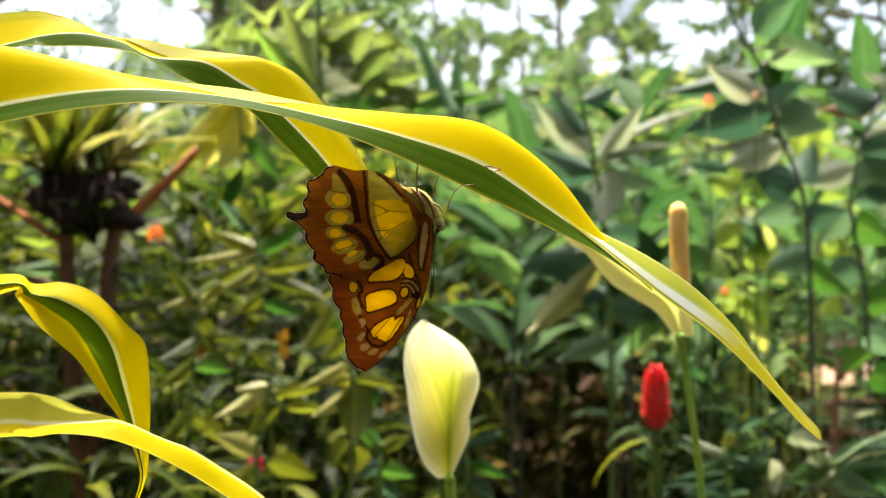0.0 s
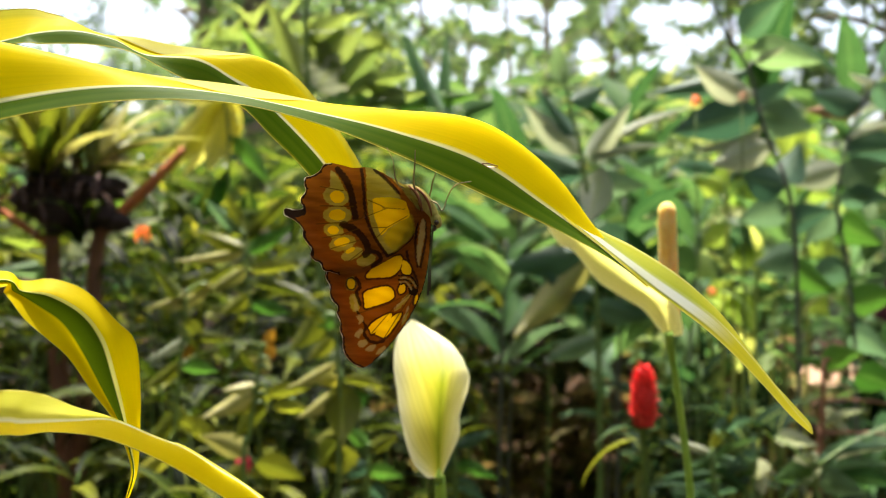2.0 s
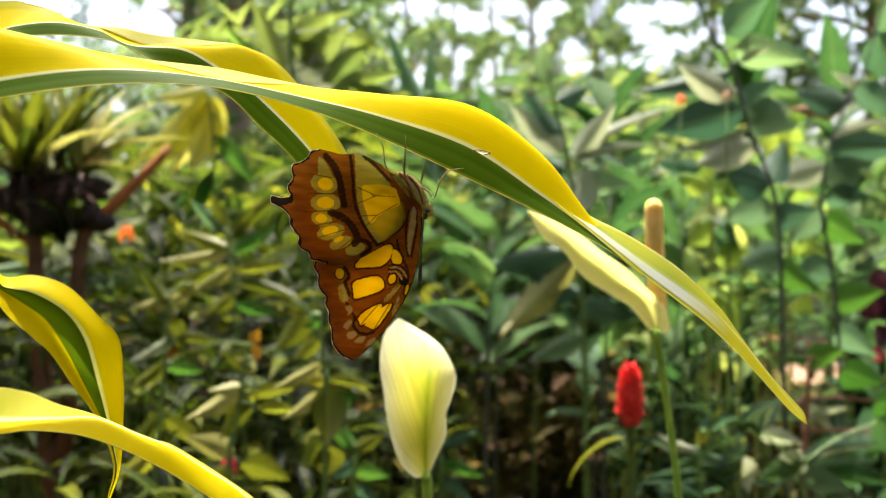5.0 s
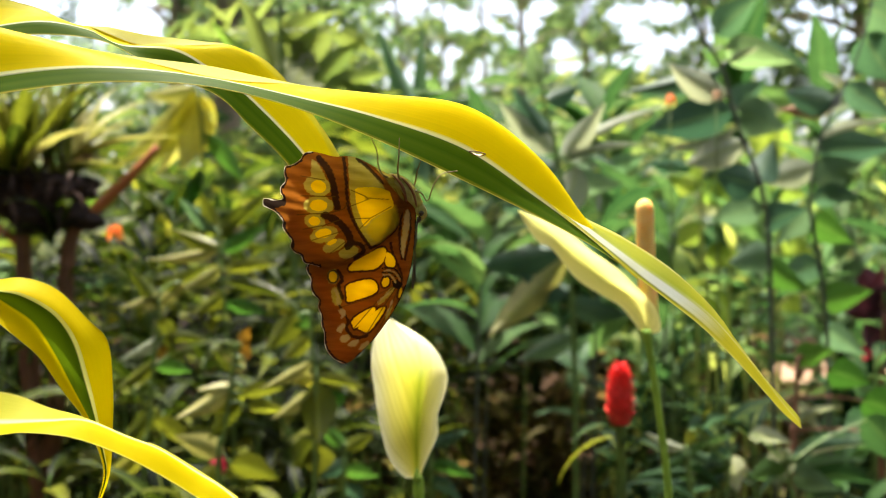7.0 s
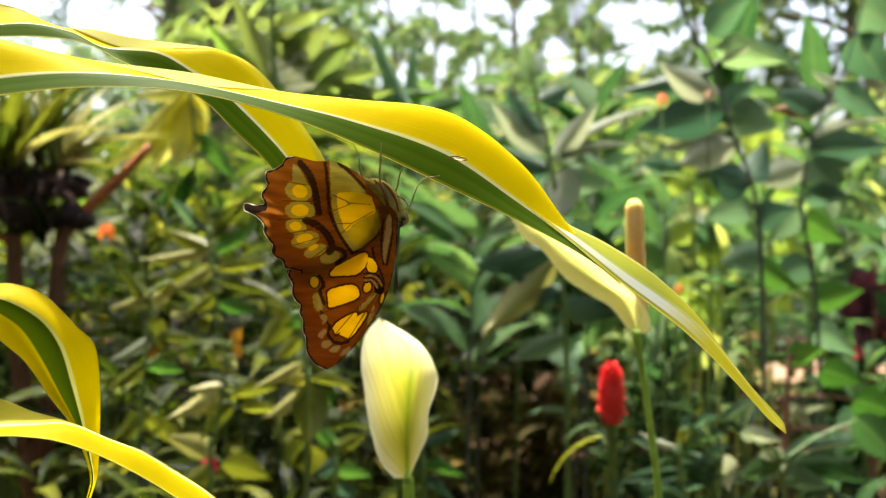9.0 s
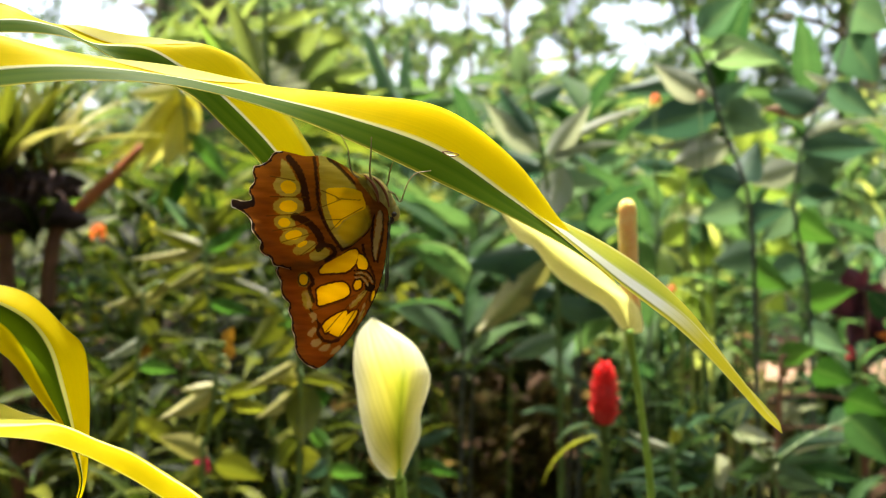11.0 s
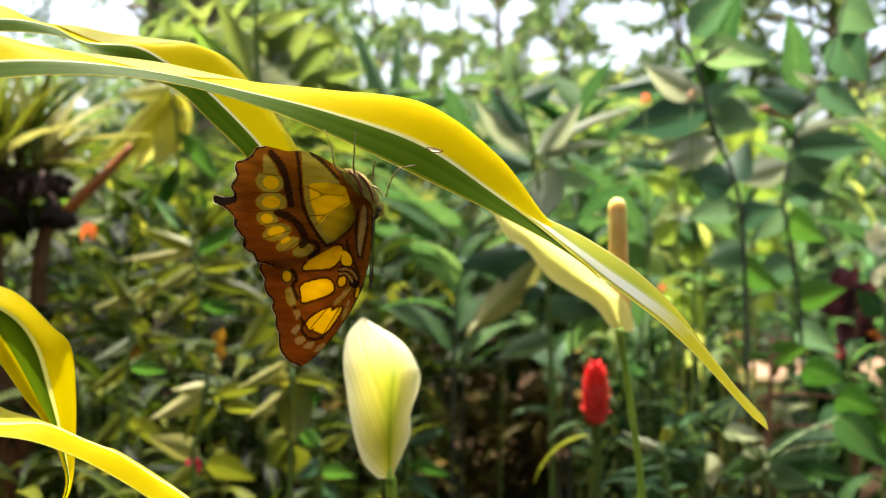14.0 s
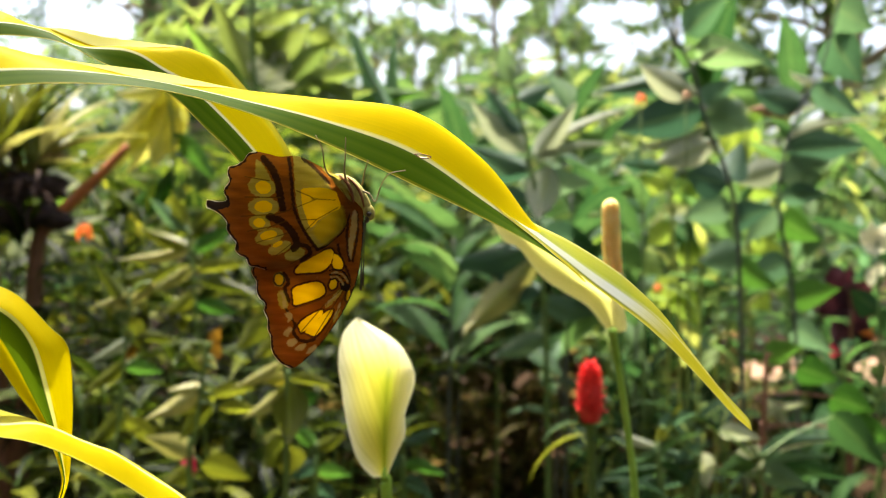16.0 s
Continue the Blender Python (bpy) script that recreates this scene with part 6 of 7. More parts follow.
spray("hanging_frond", "drooping yellow-green strap leaves hanging in a tuft", [(-0.536, 2.600, 0.000), (-0.536, 2.600, 0.353), (-0.530, 2.600, 0.915), (-0.526, 2.600, 1.283), (-0.545, 2.600, 1.415)], 0.007, M_STEM,
      [((-0.545, 2.600, 1.418), (-0.771, 2.600, 1.197), 0.059, 8, M_HANG), ((-0.539, 2.600, 1.408), (-0.684, 2.560, 1.180), 0.065, -10, M_HANG), ((-0.533, 2.600, 1.403), (-0.667, 2.640, 1.185), 0.068, 10, M_HANG),
       ((-0.530, 2.600, 1.398), (-0.578, 2.550, 1.198), 0.089, 5, M_HANG), ((-0.545, 2.600, 1.415), (-0.680, 2.600, 1.400), 0.050, 15, M_HANG), ((-0.527, 2.600, 1.398), (-0.544, 2.650, 1.228), 0.059, 8, M_FROND),
       ((-0.525, 2.600, 1.356), (-0.489, 2.600, 1.324), 0.032, 10, M_HANG), ((-0.528, 2.600, 1.209), (-0.607, 2.600, 1.062), 0.044, 5, M_VIVID),
       ((-0.530, 2.600, 1.194), (-0.688, 2.630, 1.070), 0.044, 5, M_VIVID), ((-0.527, 2.600, 1.297), (-0.416, 2.600, 1.165), 0.050, 10, M_VIVID)], "palm fronds")
# grey leaves here stand for glints, bright green ones for sunlit foliage
spray("leafy_stalk", "stalk with broad leaves in sun and glint colours behind the tree stump", [(-0.879, 2.500, 0.000), (-0.879, 2.500, 0.379), (-0.885, 2.500, 0.721), (-0.896, 2.500, 0.947), (-0.865, 2.500, 1.088), (-0.844, 2.500, 1.201)], 0.005, M_STEM,
      [((-0.851, 2.500, 1.201), (-0.907, 2.500, 1.342), 0.057, 5, M_LIGHT), ((-0.844, 2.500, 1.201), (-0.764, 2.500, 1.321), 0.065, 8, M_FROND), ((-0.851, 2.500, 1.187), (-0.992, 2.500, 1.356), 0.062, 8, M_GREY),
       ((-0.848, 2.500, 1.173), (-0.727, 2.500, 1.158), 0.062, 0, M_GREY), ((-0.896, 2.500, 1.116), (-1.076, 2.500, 1.215), 0.057, 5, M_LIGHT), ((-0.865, 2.500, 1.088), (-0.753, 2.500, 1.137), 0.043, 10, M_GLOW_TINT),
       ((-0.896, 2.500, 1.060), (-1.065, 2.500, 1.158), 0.057, 10, M_LIGHT), ((-0.899, 2.500, 1.045), (-1.090, 2.500, 1.031), 0.099, 5, M_GLOW_TINT), ((-0.879, 2.500, 1.031), (-0.738, 2.500, 1.045), 0.037, 8, M_GREY),
       ((-0.902, 2.500, 1.024), (-1.039, 2.500, 0.986), 0.054, 8, M_HANG)]
      + [((-0.899, 2.500, 1.017), (-0.913, 2.500, 0.944), 0.065, 0, M_GREY), ((-0.879, 2.500, 1.003), (-0.665, 2.500, 1.082), 0.034, 15, M_GREY), ((-0.865, 2.500, 0.975), (-0.755, 2.500, 1.024), 0.040, 10, M_GREY),
       ((-0.896, 2.500, 0.961), (-1.104, 2.500, 0.947), 0.051, 5, M_LIGHT), ((-0.865, 2.500, 0.961), (-0.781, 2.500, 0.961), 0.048, 10, M_GLOW_TINT), ((-0.890, 2.500, 0.947), (-1.020, 2.500, 0.918), 0.057, 10, M_GLOW_TINT),
       ((-0.879, 2.500, 0.932), (-0.774, 2.500, 0.890), 0.037, 12, M_GLOW_TINT), ((-0.879, 2.500, 0.918), (-0.689, 2.500, 0.918), 0.043, 10, M_LIGHT), ((-0.885, 2.500, 0.890), (-0.795, 2.500, 0.901), 0.037, 0, M_GREY)], "leafy stalks")
spray("leafy_stalk", "young stalk with broad light green leaves", [(-0.111, 1.200, 0.000), (-0.111, 1.200, 0.700), (-0.108, 1.200, 0.797), (-0.112, 1.200, 0.864), (-0.116, 1.200, 0.919)], 0.004, M_STEM,
      [((-0.130, 1.200, 0.918), (-0.172, 1.200, 0.877), 0.031, 8, M_OLIVE), ((-0.116, 1.200, 0.918), (-0.138, 1.200, 0.905), 0.020, 10, M_VIVID), ((-0.109, 1.200, 0.840), (-0.105, 1.170, 0.768), 0.045, 5, M_OLIVE),
       ((-0.107, 1.200, 0.845), (-0.138, 1.200, 0.837), 0.015, 12, M_FROND), ((-0.111, 1.200, 0.831), (-0.165, 1.200, 0.795), 0.019, 25, M_PALE), ((-0.108, 1.200, 0.843), (-0.047, 1.200, 0.830), 0.016, 15, M_OLIVE),
       ((-0.113, 1.200, 0.864), (-0.178, 1.200, 0.831), 0.016, 20, M_PALE), ((-0.117, 1.200, 0.892), (-0.151, 1.200, 0.865), 0.020, 10, M_OLIVE), ((-0.107, 1.200, 0.763), (-0.111, 1.200, 0.722), 0.041, 5, M_OLIVE),
       ((-0.111, 1.200, 0.769), (-0.138, 1.200, 0.735), 0.034, 5, M_OLIVE), ((-0.108, 1.200, 0.810), (-0.070, 1.200, 0.824), 0.027, 12, M_VIVID)], "leafy stalks")
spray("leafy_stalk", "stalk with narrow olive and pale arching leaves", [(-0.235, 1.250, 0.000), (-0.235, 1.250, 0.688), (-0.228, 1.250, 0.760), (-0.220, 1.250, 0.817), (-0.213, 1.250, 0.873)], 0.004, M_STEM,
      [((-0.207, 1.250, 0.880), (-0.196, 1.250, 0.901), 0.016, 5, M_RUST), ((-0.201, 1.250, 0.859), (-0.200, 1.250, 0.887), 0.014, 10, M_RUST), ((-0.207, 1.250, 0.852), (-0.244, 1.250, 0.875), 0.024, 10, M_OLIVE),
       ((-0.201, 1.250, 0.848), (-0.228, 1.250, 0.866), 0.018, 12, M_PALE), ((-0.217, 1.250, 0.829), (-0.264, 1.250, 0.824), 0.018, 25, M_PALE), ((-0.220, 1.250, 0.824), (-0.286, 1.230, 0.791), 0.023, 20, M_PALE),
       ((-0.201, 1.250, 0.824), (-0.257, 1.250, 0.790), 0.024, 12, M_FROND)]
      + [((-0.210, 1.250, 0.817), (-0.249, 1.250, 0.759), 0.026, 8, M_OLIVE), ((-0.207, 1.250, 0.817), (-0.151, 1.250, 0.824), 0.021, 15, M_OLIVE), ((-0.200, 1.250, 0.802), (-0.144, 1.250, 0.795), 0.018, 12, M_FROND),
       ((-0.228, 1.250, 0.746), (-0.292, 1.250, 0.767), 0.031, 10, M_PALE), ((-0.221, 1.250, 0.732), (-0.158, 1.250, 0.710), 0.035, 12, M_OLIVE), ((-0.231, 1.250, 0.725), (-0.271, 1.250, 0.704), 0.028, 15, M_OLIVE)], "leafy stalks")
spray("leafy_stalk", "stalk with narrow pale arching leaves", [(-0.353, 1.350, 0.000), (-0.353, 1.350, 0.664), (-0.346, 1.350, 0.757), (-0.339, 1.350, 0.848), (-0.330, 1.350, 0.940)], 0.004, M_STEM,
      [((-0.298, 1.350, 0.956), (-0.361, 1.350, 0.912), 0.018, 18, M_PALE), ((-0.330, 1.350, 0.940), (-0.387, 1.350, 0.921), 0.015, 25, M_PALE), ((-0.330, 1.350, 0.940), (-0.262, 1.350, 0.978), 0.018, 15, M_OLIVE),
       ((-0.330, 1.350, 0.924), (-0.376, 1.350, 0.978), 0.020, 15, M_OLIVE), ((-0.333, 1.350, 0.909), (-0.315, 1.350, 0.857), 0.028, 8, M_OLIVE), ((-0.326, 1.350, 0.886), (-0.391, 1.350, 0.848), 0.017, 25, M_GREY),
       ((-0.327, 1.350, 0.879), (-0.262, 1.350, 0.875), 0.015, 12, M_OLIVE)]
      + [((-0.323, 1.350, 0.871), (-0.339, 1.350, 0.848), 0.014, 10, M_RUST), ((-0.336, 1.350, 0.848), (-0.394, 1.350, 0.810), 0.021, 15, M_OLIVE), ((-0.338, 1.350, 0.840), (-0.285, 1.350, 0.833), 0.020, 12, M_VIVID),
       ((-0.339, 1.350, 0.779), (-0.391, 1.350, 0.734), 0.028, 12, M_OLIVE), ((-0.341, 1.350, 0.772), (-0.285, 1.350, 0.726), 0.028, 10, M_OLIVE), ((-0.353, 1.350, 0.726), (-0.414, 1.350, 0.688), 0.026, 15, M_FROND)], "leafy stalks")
# sheen is given by colouring two of the leaves pale
spray("leafy_stalk", "stalk with long narrow olive leaves, some coloured pale for sheen", [(-0.291, 1.700, 0.000), (-0.291, 1.700, 0.576), (-0.296, 1.700, 0.751), (-0.310, 1.700, 0.924), (-0.320, 1.700, 1.021)], 0.004, M_STEM,
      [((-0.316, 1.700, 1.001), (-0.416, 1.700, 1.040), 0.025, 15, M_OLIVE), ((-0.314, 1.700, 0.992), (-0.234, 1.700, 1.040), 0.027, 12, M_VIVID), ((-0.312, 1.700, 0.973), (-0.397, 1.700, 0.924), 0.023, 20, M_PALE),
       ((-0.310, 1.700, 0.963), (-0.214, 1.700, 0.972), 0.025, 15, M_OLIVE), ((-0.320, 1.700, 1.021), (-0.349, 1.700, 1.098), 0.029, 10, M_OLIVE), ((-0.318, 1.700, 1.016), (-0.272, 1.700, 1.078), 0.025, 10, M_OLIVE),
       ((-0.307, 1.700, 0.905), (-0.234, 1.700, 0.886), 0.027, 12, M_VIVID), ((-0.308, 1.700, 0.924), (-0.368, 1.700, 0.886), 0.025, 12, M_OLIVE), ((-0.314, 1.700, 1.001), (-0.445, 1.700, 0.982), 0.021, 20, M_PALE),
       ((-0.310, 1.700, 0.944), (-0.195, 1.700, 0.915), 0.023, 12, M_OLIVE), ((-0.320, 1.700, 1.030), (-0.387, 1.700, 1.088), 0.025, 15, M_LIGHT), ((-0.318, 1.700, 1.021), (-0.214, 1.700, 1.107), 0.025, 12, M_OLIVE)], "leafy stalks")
spray("leafy_stalk", "reddish stalk with smooth round-tipped green leaves", [(0.602, 1.500, -0.286), (0.589, 1.500, 0.626), (0.591, 1.500, 0.728), (0.595, 1.500, 0.830)], 0.007, M_RED_STEM,
      [((0.607, 1.500, 0.830), (0.551, 1.500, 0.837), 0.015, 20, M_VIVID), ((0.591, 1.500, 0.826), (0.655, 1.500, 0.842), 0.042, 10, M_VIVID), ((0.643, 1.500, 0.812), (0.711, 1.500, 0.788), 0.05, 10, M_VIVID), ((0.695, 1.500, 0.766), (0.772, 1.500, 0.738), 0.055, 10, M_VIVID), ((0.721, 1.500, 0.715), (0.802, 1.500, 0.694), 0.055, 15, M_VIVID),
       ((0.589, 1.500, 0.694), (0.525, 1.500, 0.662), 0.02, 40, M_GREY), ((0.591, 1.500, 0.668), (0.696, 1.480, 0.698), 0.018, 50, M_GREY), ((0.610, 1.500, 0.651), (0.730, 1.500, 0.634), 0.035, 20, M_GINGER), ((0.593, 1.500, 0.762), (0.636, 1.500, 0.711), 0.018, 20, M_GREY), ((0.591, 1.500, 0.728), (0.670, 1.500, 0.754), 0.014, 40, M_GREY)], "leafy stalks")
spray("leafy_stalk", "low stalk with arching grey-green blades", [(0.410, 1.400, -0.200), (0.402, 1.400, 0.587), (0.399, 1.400, 0.667), (0.396, 1.400, 0.714)], 0.006, M_STEM,
      [((0.396, 1.400, 0.714), (0.335, 1.400, 0.740), 0.014, 30, M_GREY), ((0.399, 1.400, 0.699), (0.468, 1.400, 0.732), 0.016, 30, M_GINGER), ((0.399, 1.400, 0.683), (0.315, 1.400, 0.675), 0.02, 20, M_GINGER), ((0.399, 1.400, 0.675), (0.494, 1.400, 0.681), 0.018, 20, M_GREY), ((0.396, 1.400, 0.714), (0.434, 1.400, 0.774), 0.016, 10, M_OLIVE), ((0.399, 1.400, 0.659), (0.365, 1.380, 0.617), 0.03, 10, M_GINGER),
       ((0.398, 1.400, 0.691), (0.447, 1.390, 0.653), 0.02, 10, M_GINGER), ((0.398, 1.400, 0.706), (0.350, 1.380, 0.691), 0.016, 25, M_GINGER)], "leafy stalks")

spray("purple_shrub", "dark purple broad-leaved shrub by the path", [(1.088, 2.250, 0.158), (1.090, 2.250, 0.669), (1.096, 2.250, 0.848)], 0.008, M_RED_STEM,
      [((1.094, 2.250, 0.835), (1.050, 2.250, 0.925), 0.075, 10, M_PURPLE), ((1.101, 2.250, 0.848), (1.152, 2.250, 0.925), 0.075, 10, M_PURPLE), ((1.096, 2.250, 0.810), (1.050, 2.250, 0.771), 0.075, 20, M_PURPLE), ((1.096, 2.250, 0.810), (1.152, 2.250, 0.784), 0.075, 0, M_PURPLE), ((1.098, 2.250, 0.848), (1.101, 2.250, 0.963), 0.08, 30, M_PURPLE), ((1.096, 2.250, 0.797), (1.101, 2.250, 0.733), 0.08, 30, M_PURPLE), ((1.088, 2.250, 0.873), (1.007, 2.270, 0.847), 0.06, 15, M_PURPLE), ((1.090, 2.250, 0.899), (1.040, 2.270, 0.969), 0.06, 10, M_PURPLE), ((1.090, 2.250, 0.822), (1.175, 2.270, 0.847), 0.06, 10, M_PURPLE), ((1.093, 2.250, 0.848), (1.025, 2.280, 0.898), 0.05, 30, M_PURPLE)])
spray("pink_flowers", "low plant with pink and orange blossoms", [(1.069, 2.250, 0.158), (1.071, 2.250, 0.541), (1.075, 2.250, 0.746)], 0.005, M_STEM,
      [((1.069, 2.250, 0.746), (1.034, 2.230, 0.771), 0.03, 10, M_PINK), ((1.075, 2.250, 0.746), (1.072, 2.230, 0.780), 0.03, 10, M_PINK), ((1.082, 2.250, 0.739), (1.104, 2.230, 0.761), 0.03, 40, M_PINK), ((1.113, 2.250, 0.784), (1.142, 2.230, 0.804), 0.016, 10, M_ORANGE), ((1.120, 2.250, 0.778), (1.148, 2.230, 0.786), 0.016, 40, M_ORANGE), ((1.075, 2.250, 0.669), (1.018, 2.250, 0.694), 0.05, 20, M_LIGHT), ((1.075, 2.250, 0.669), (1.145, 2.250, 0.682), 0.05, 20, M_GINGER)])
spray("white_blossom", "white blossom on a thin stalk", [(0.833, 1.600, -0.145), (0.828, 1.600, 0.583), (0.824, 1.600, 1.001)], 0.004, M_STEM,
      [((0.824, 1.600, 1.001), (0.787, 1.590, 1.023), 0.03, 0, M_WHITE), ((0.824, 1.600, 1.001), (0.796, 1.590, 0.992), 0.03, 30, M_WHITE), ((0.824, 1.600, 1.001), (0.809, 1.590, 1.042), 0.03, 20, M_WHITE), ((0.824, 1.600, 1.001), (0.841, 1.590, 1.037), 0.03, 20, M_WHITE), ((0.824, 1.600, 1.001), (0.846, 1.590, 0.996), 0.03, 20, M_WHITE), ((0.824, 1.600, 0.946), (0.796, 1.590, 0.951), 0.03, 10, M_WHITE), ((0.824, 1.600, 0.946), (0.828, 1.590, 0.974), 0.03, 10, M_WHITE), ((0.827, 1.600, 0.892), (0.778, 1.600, 0.928), 0.05, 20, M_GINGER), ((0.827, 1.600, 0.855), (0.887, 1.600, 0.892), 0.05, 20, M_GINGER)])
for place, material, size in (((0.402, 1.500, 1.222), M_ORANGE, 0.6), ((0.473, 1.500, 1.228), M_DRY, 0.55), ((-0.468, 1.620, 1.027), M_ORANGE, 0.95), ((0.540, 1.900, 0.915), M_ORANGE, 0.6), ((-0.245, 1.300, 0.719), M_PINK, 0.8)):
    foot = (place[0], place[1] + 0.01, 0)
    t = thing("hanging_blossom", foot, "small bright blossom on a thin stalk", "flower", "small blossoms")
    vv, ff, uu = tube([(0, 0.02, 0), (0.01, 0.02, place[2] * 0.6), (0, 0, place[2] + 0.012)], [0.003, 0.002, 0.001], 6)
    piece("stalk", mesh_of("stalk", vv, ff, uu), M_STEM, t)
    petal = leaf_mesh("petal", 0.034, 0.016, 0.3, 0.3, n=5, stalk=0.0)
    for k in range(5):
        piece("petal", petal, material, t, at=placed((0, -0.004, place[2] + 0.012), k * 72 + 20, -72 + 10 * (k % 2), 0, size))

# slender stalks with small leaves whose bright colour stands for sunlight
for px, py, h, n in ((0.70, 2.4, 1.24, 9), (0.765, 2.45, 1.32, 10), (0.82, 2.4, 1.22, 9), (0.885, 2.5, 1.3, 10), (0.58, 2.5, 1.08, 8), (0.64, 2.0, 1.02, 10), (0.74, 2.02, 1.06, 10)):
    cane(px, py, h, n, SHRUB_LEAVES, M_SUN_TINT, "slender pale stalk with small leaves in a sunlit yellow-green colour", (0.02, 0), 1.1, 0.55, radius=0.005, stem=M_PALE_STEM, turn=chance.uniform(-40, 40), name="sun_tint_stalk", group="sunlit stalks")

# undergrowth and far hedge
rng_h = random.Random(5)
for x0, x1, y, z0, z1, n, leaf, seed in ((-2.4, 0.1, 4.0, 0.05, 1.5, 2600, 0.17, 1), (0.1, 1.0, 4.0, 0.62, 1.5, 950, 0.17, 4), (-0.2, 1.5, 3.7, 0.02, 0.62, 1500, 0.13, 6), (-4.5, 4.5, 6.2, 0.7, 1.95, 4800, 0.2, 2), (-8, 8, 9.5, 0.9, 2.3, 5000, 0.3, 3)):
    cs = [(rng_h.uniform(x0, x1), y + rng_h.uniform(-0.4, 0.4), rng_h.uniform(z0, z1)) for _ in range(160)]
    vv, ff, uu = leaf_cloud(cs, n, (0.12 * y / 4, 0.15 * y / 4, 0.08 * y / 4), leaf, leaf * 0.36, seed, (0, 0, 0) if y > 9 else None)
    tagged(piece("hedge_foliage", mesh_of("hedge_foliage", vv, ff, uu, False), M_THICKET if x1 < 0.5 else M_UNDER if z1 < 1 else M_FAR), "dense green foliage at the back of the garden", "hedge", kind="stuff")

# unseen tall planting added behind and beside the camera to block sky light
for cs, seed in (([(rng_h.uniform(-6, 6), -2.6 + rng_h.uniform(-0.4, 0.4), rng_h.uniform(0.1, 8.0)) for _ in range(470)], 31), ([(-4.6 + rng_h.uniform(-0.4, 0.4), rng_h.uniform(-2, 8), rng_h.uniform(0.1, 5.4)) for _ in range(300)], 32), ([(5.4 + rng_h.uniform(-0.4, 0.4), rng_h.uniform(-2, 8), rng_h.uniform(0.1, 4.6)) for _ in range(280)], 33)):
    vv, ff, uu = leaf_cloud(cs, 6500, (0.3, 0.25, 0.3), 0.42, 0.19, seed)
    tagged(piece("hedge_foliage", mesh_of("hedge_foliage", vv, ff, uu, False), M_FAR), "unseen tall green planting added to block sky light", "hedge", kind="stuff")

# crowns of the trees beyond the garden, run together
cs = [(rng_h.uniform(-9, 11), 17 + rng_h.uniform(-0.8, 0.8), rng_h.uniform(2.6, 7.2)) for _ in range(900)]
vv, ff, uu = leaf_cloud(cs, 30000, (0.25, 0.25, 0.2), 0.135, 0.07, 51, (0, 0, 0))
tagged(piece("tree_canopy", mesh_of("tree_canopy", vv, ff, uu, False), M_CANOPY), "far green tree crowns with bright gaps of sky", "foliage", kind="stuff")

# trees whose crowns break up the sky
# the last tree's crown is out of view, added to shade the undergrowth
for x, y, h, r, c, n, leaf, seed, lean in ((-1.8, 7.6, 5.2, 0.06, 1.4, 700, 0.16, 21, 0.2), (-1.8, 13.0, 5.4, 0.25, 2.1, 2600, 0.22, 22, 0.1), (0.15, 13.0, 5.4, 0.045, 2.3, 1600, 0.2, 23, -0.4), (1.35, 15.0, 6.0, 0.045, 2.3, 3600, 0.15, 28, -0.3), (2.9, 15.5, 6.4, 0.045, 2.3, 3600, 0.15, 29, -0.2), (4.3, 14.5, 7.4, 0.045, 2.5, 3600, 0.18, 24, 0.2), (6.6, 13.5, 7.6, 0.16, 3.0, 3000, 0.3, 25, 0.0)) + ((0.6, 19.0, 8.0, 0.045, 3.4, 6500, 0.17, 41, 0.2), (3.6, 19.5, 8.4, 0.045, 3.4, 6500, 0.17, 42, 0.0), (6.3, 19.0, 8.2, 0.045, 3.4, 6500, 0.18, 43, 0.0), (-3.4, 18.0, 8.0, 0.2, 3.2, 5000, 0.18, 44, 0.0), (8.6, 18.5, 8.0, 0.16, 3.2, 5000, 0.18, 45, 0.0), (1.4, 12.0, 5.6, 0.045, 1.7, 2600, 0.09, 46, 0.0), (-4.75, 10.0, 5.5, 0.1, 1.8, 900, 0.17, 26, 0.0), (-1.35, 7.4, 7.0, 0.10, 1.0, 2200, 0.2, 27, 0.2)):
    tree(x, y, h, r, c, n, leaf, seed, "garden tree with a loose leafy crown against a bright sky", lean=lean)


# ------------------------------------------------------------------ bromeliad on a forked branch
FORK = Vector((-0.684, 1.900, 0.936))
fork = thing("forked_branch", (FORK.x, FORK.y, -0.048), "rusty brown forked dead branch standing in the shrubs", "branch")
for line, radii, bark in (([(-0.02, 0, 0), (0.0, 0, 0.5), (-0.03, 0, 0.9), (-0.035, 0, 1.1)], [0.022, 0.02, 0.017, 0.013], M_RED_STEM),
                    ([(0.0, 0.01, 0.55), (0.035, 0, 0.85), (0.05, 0, 1.05), (0.075, 0, 1.1)], [0.018, 0.017, 0.014, 0.012], M_RED_STEM), ([(0.07, 0, 1.095), (0.15, 0, 1.17), (0.215, 0, 1.24)], [0.0122, 0.01, 0.006], M_BRANCH),
                    ([(-0.03, 0, 1.05), (-0.1, 0, 1.1), (-0.19, 0, 1.16)], [0.008, 0.007, 0.004], M_BRANCH), ([(-0.03, 0, 0.95), (-0.09, 0, 0.99), (-0.15, 0, 0.96)], [0.007, 0.005, 0.003], M_RED_STEM)):
    vv, ff, uu = tube(line, radii, 9, 5)
    piece("limb", mesh_of("limb", vv, ff, uu), bark, fork)
bromeliad = thing("bromeliad", (FORK.x, FORK.y, 1.025), "spiky green bromeliad with a dark root mass on a branch", "plant")


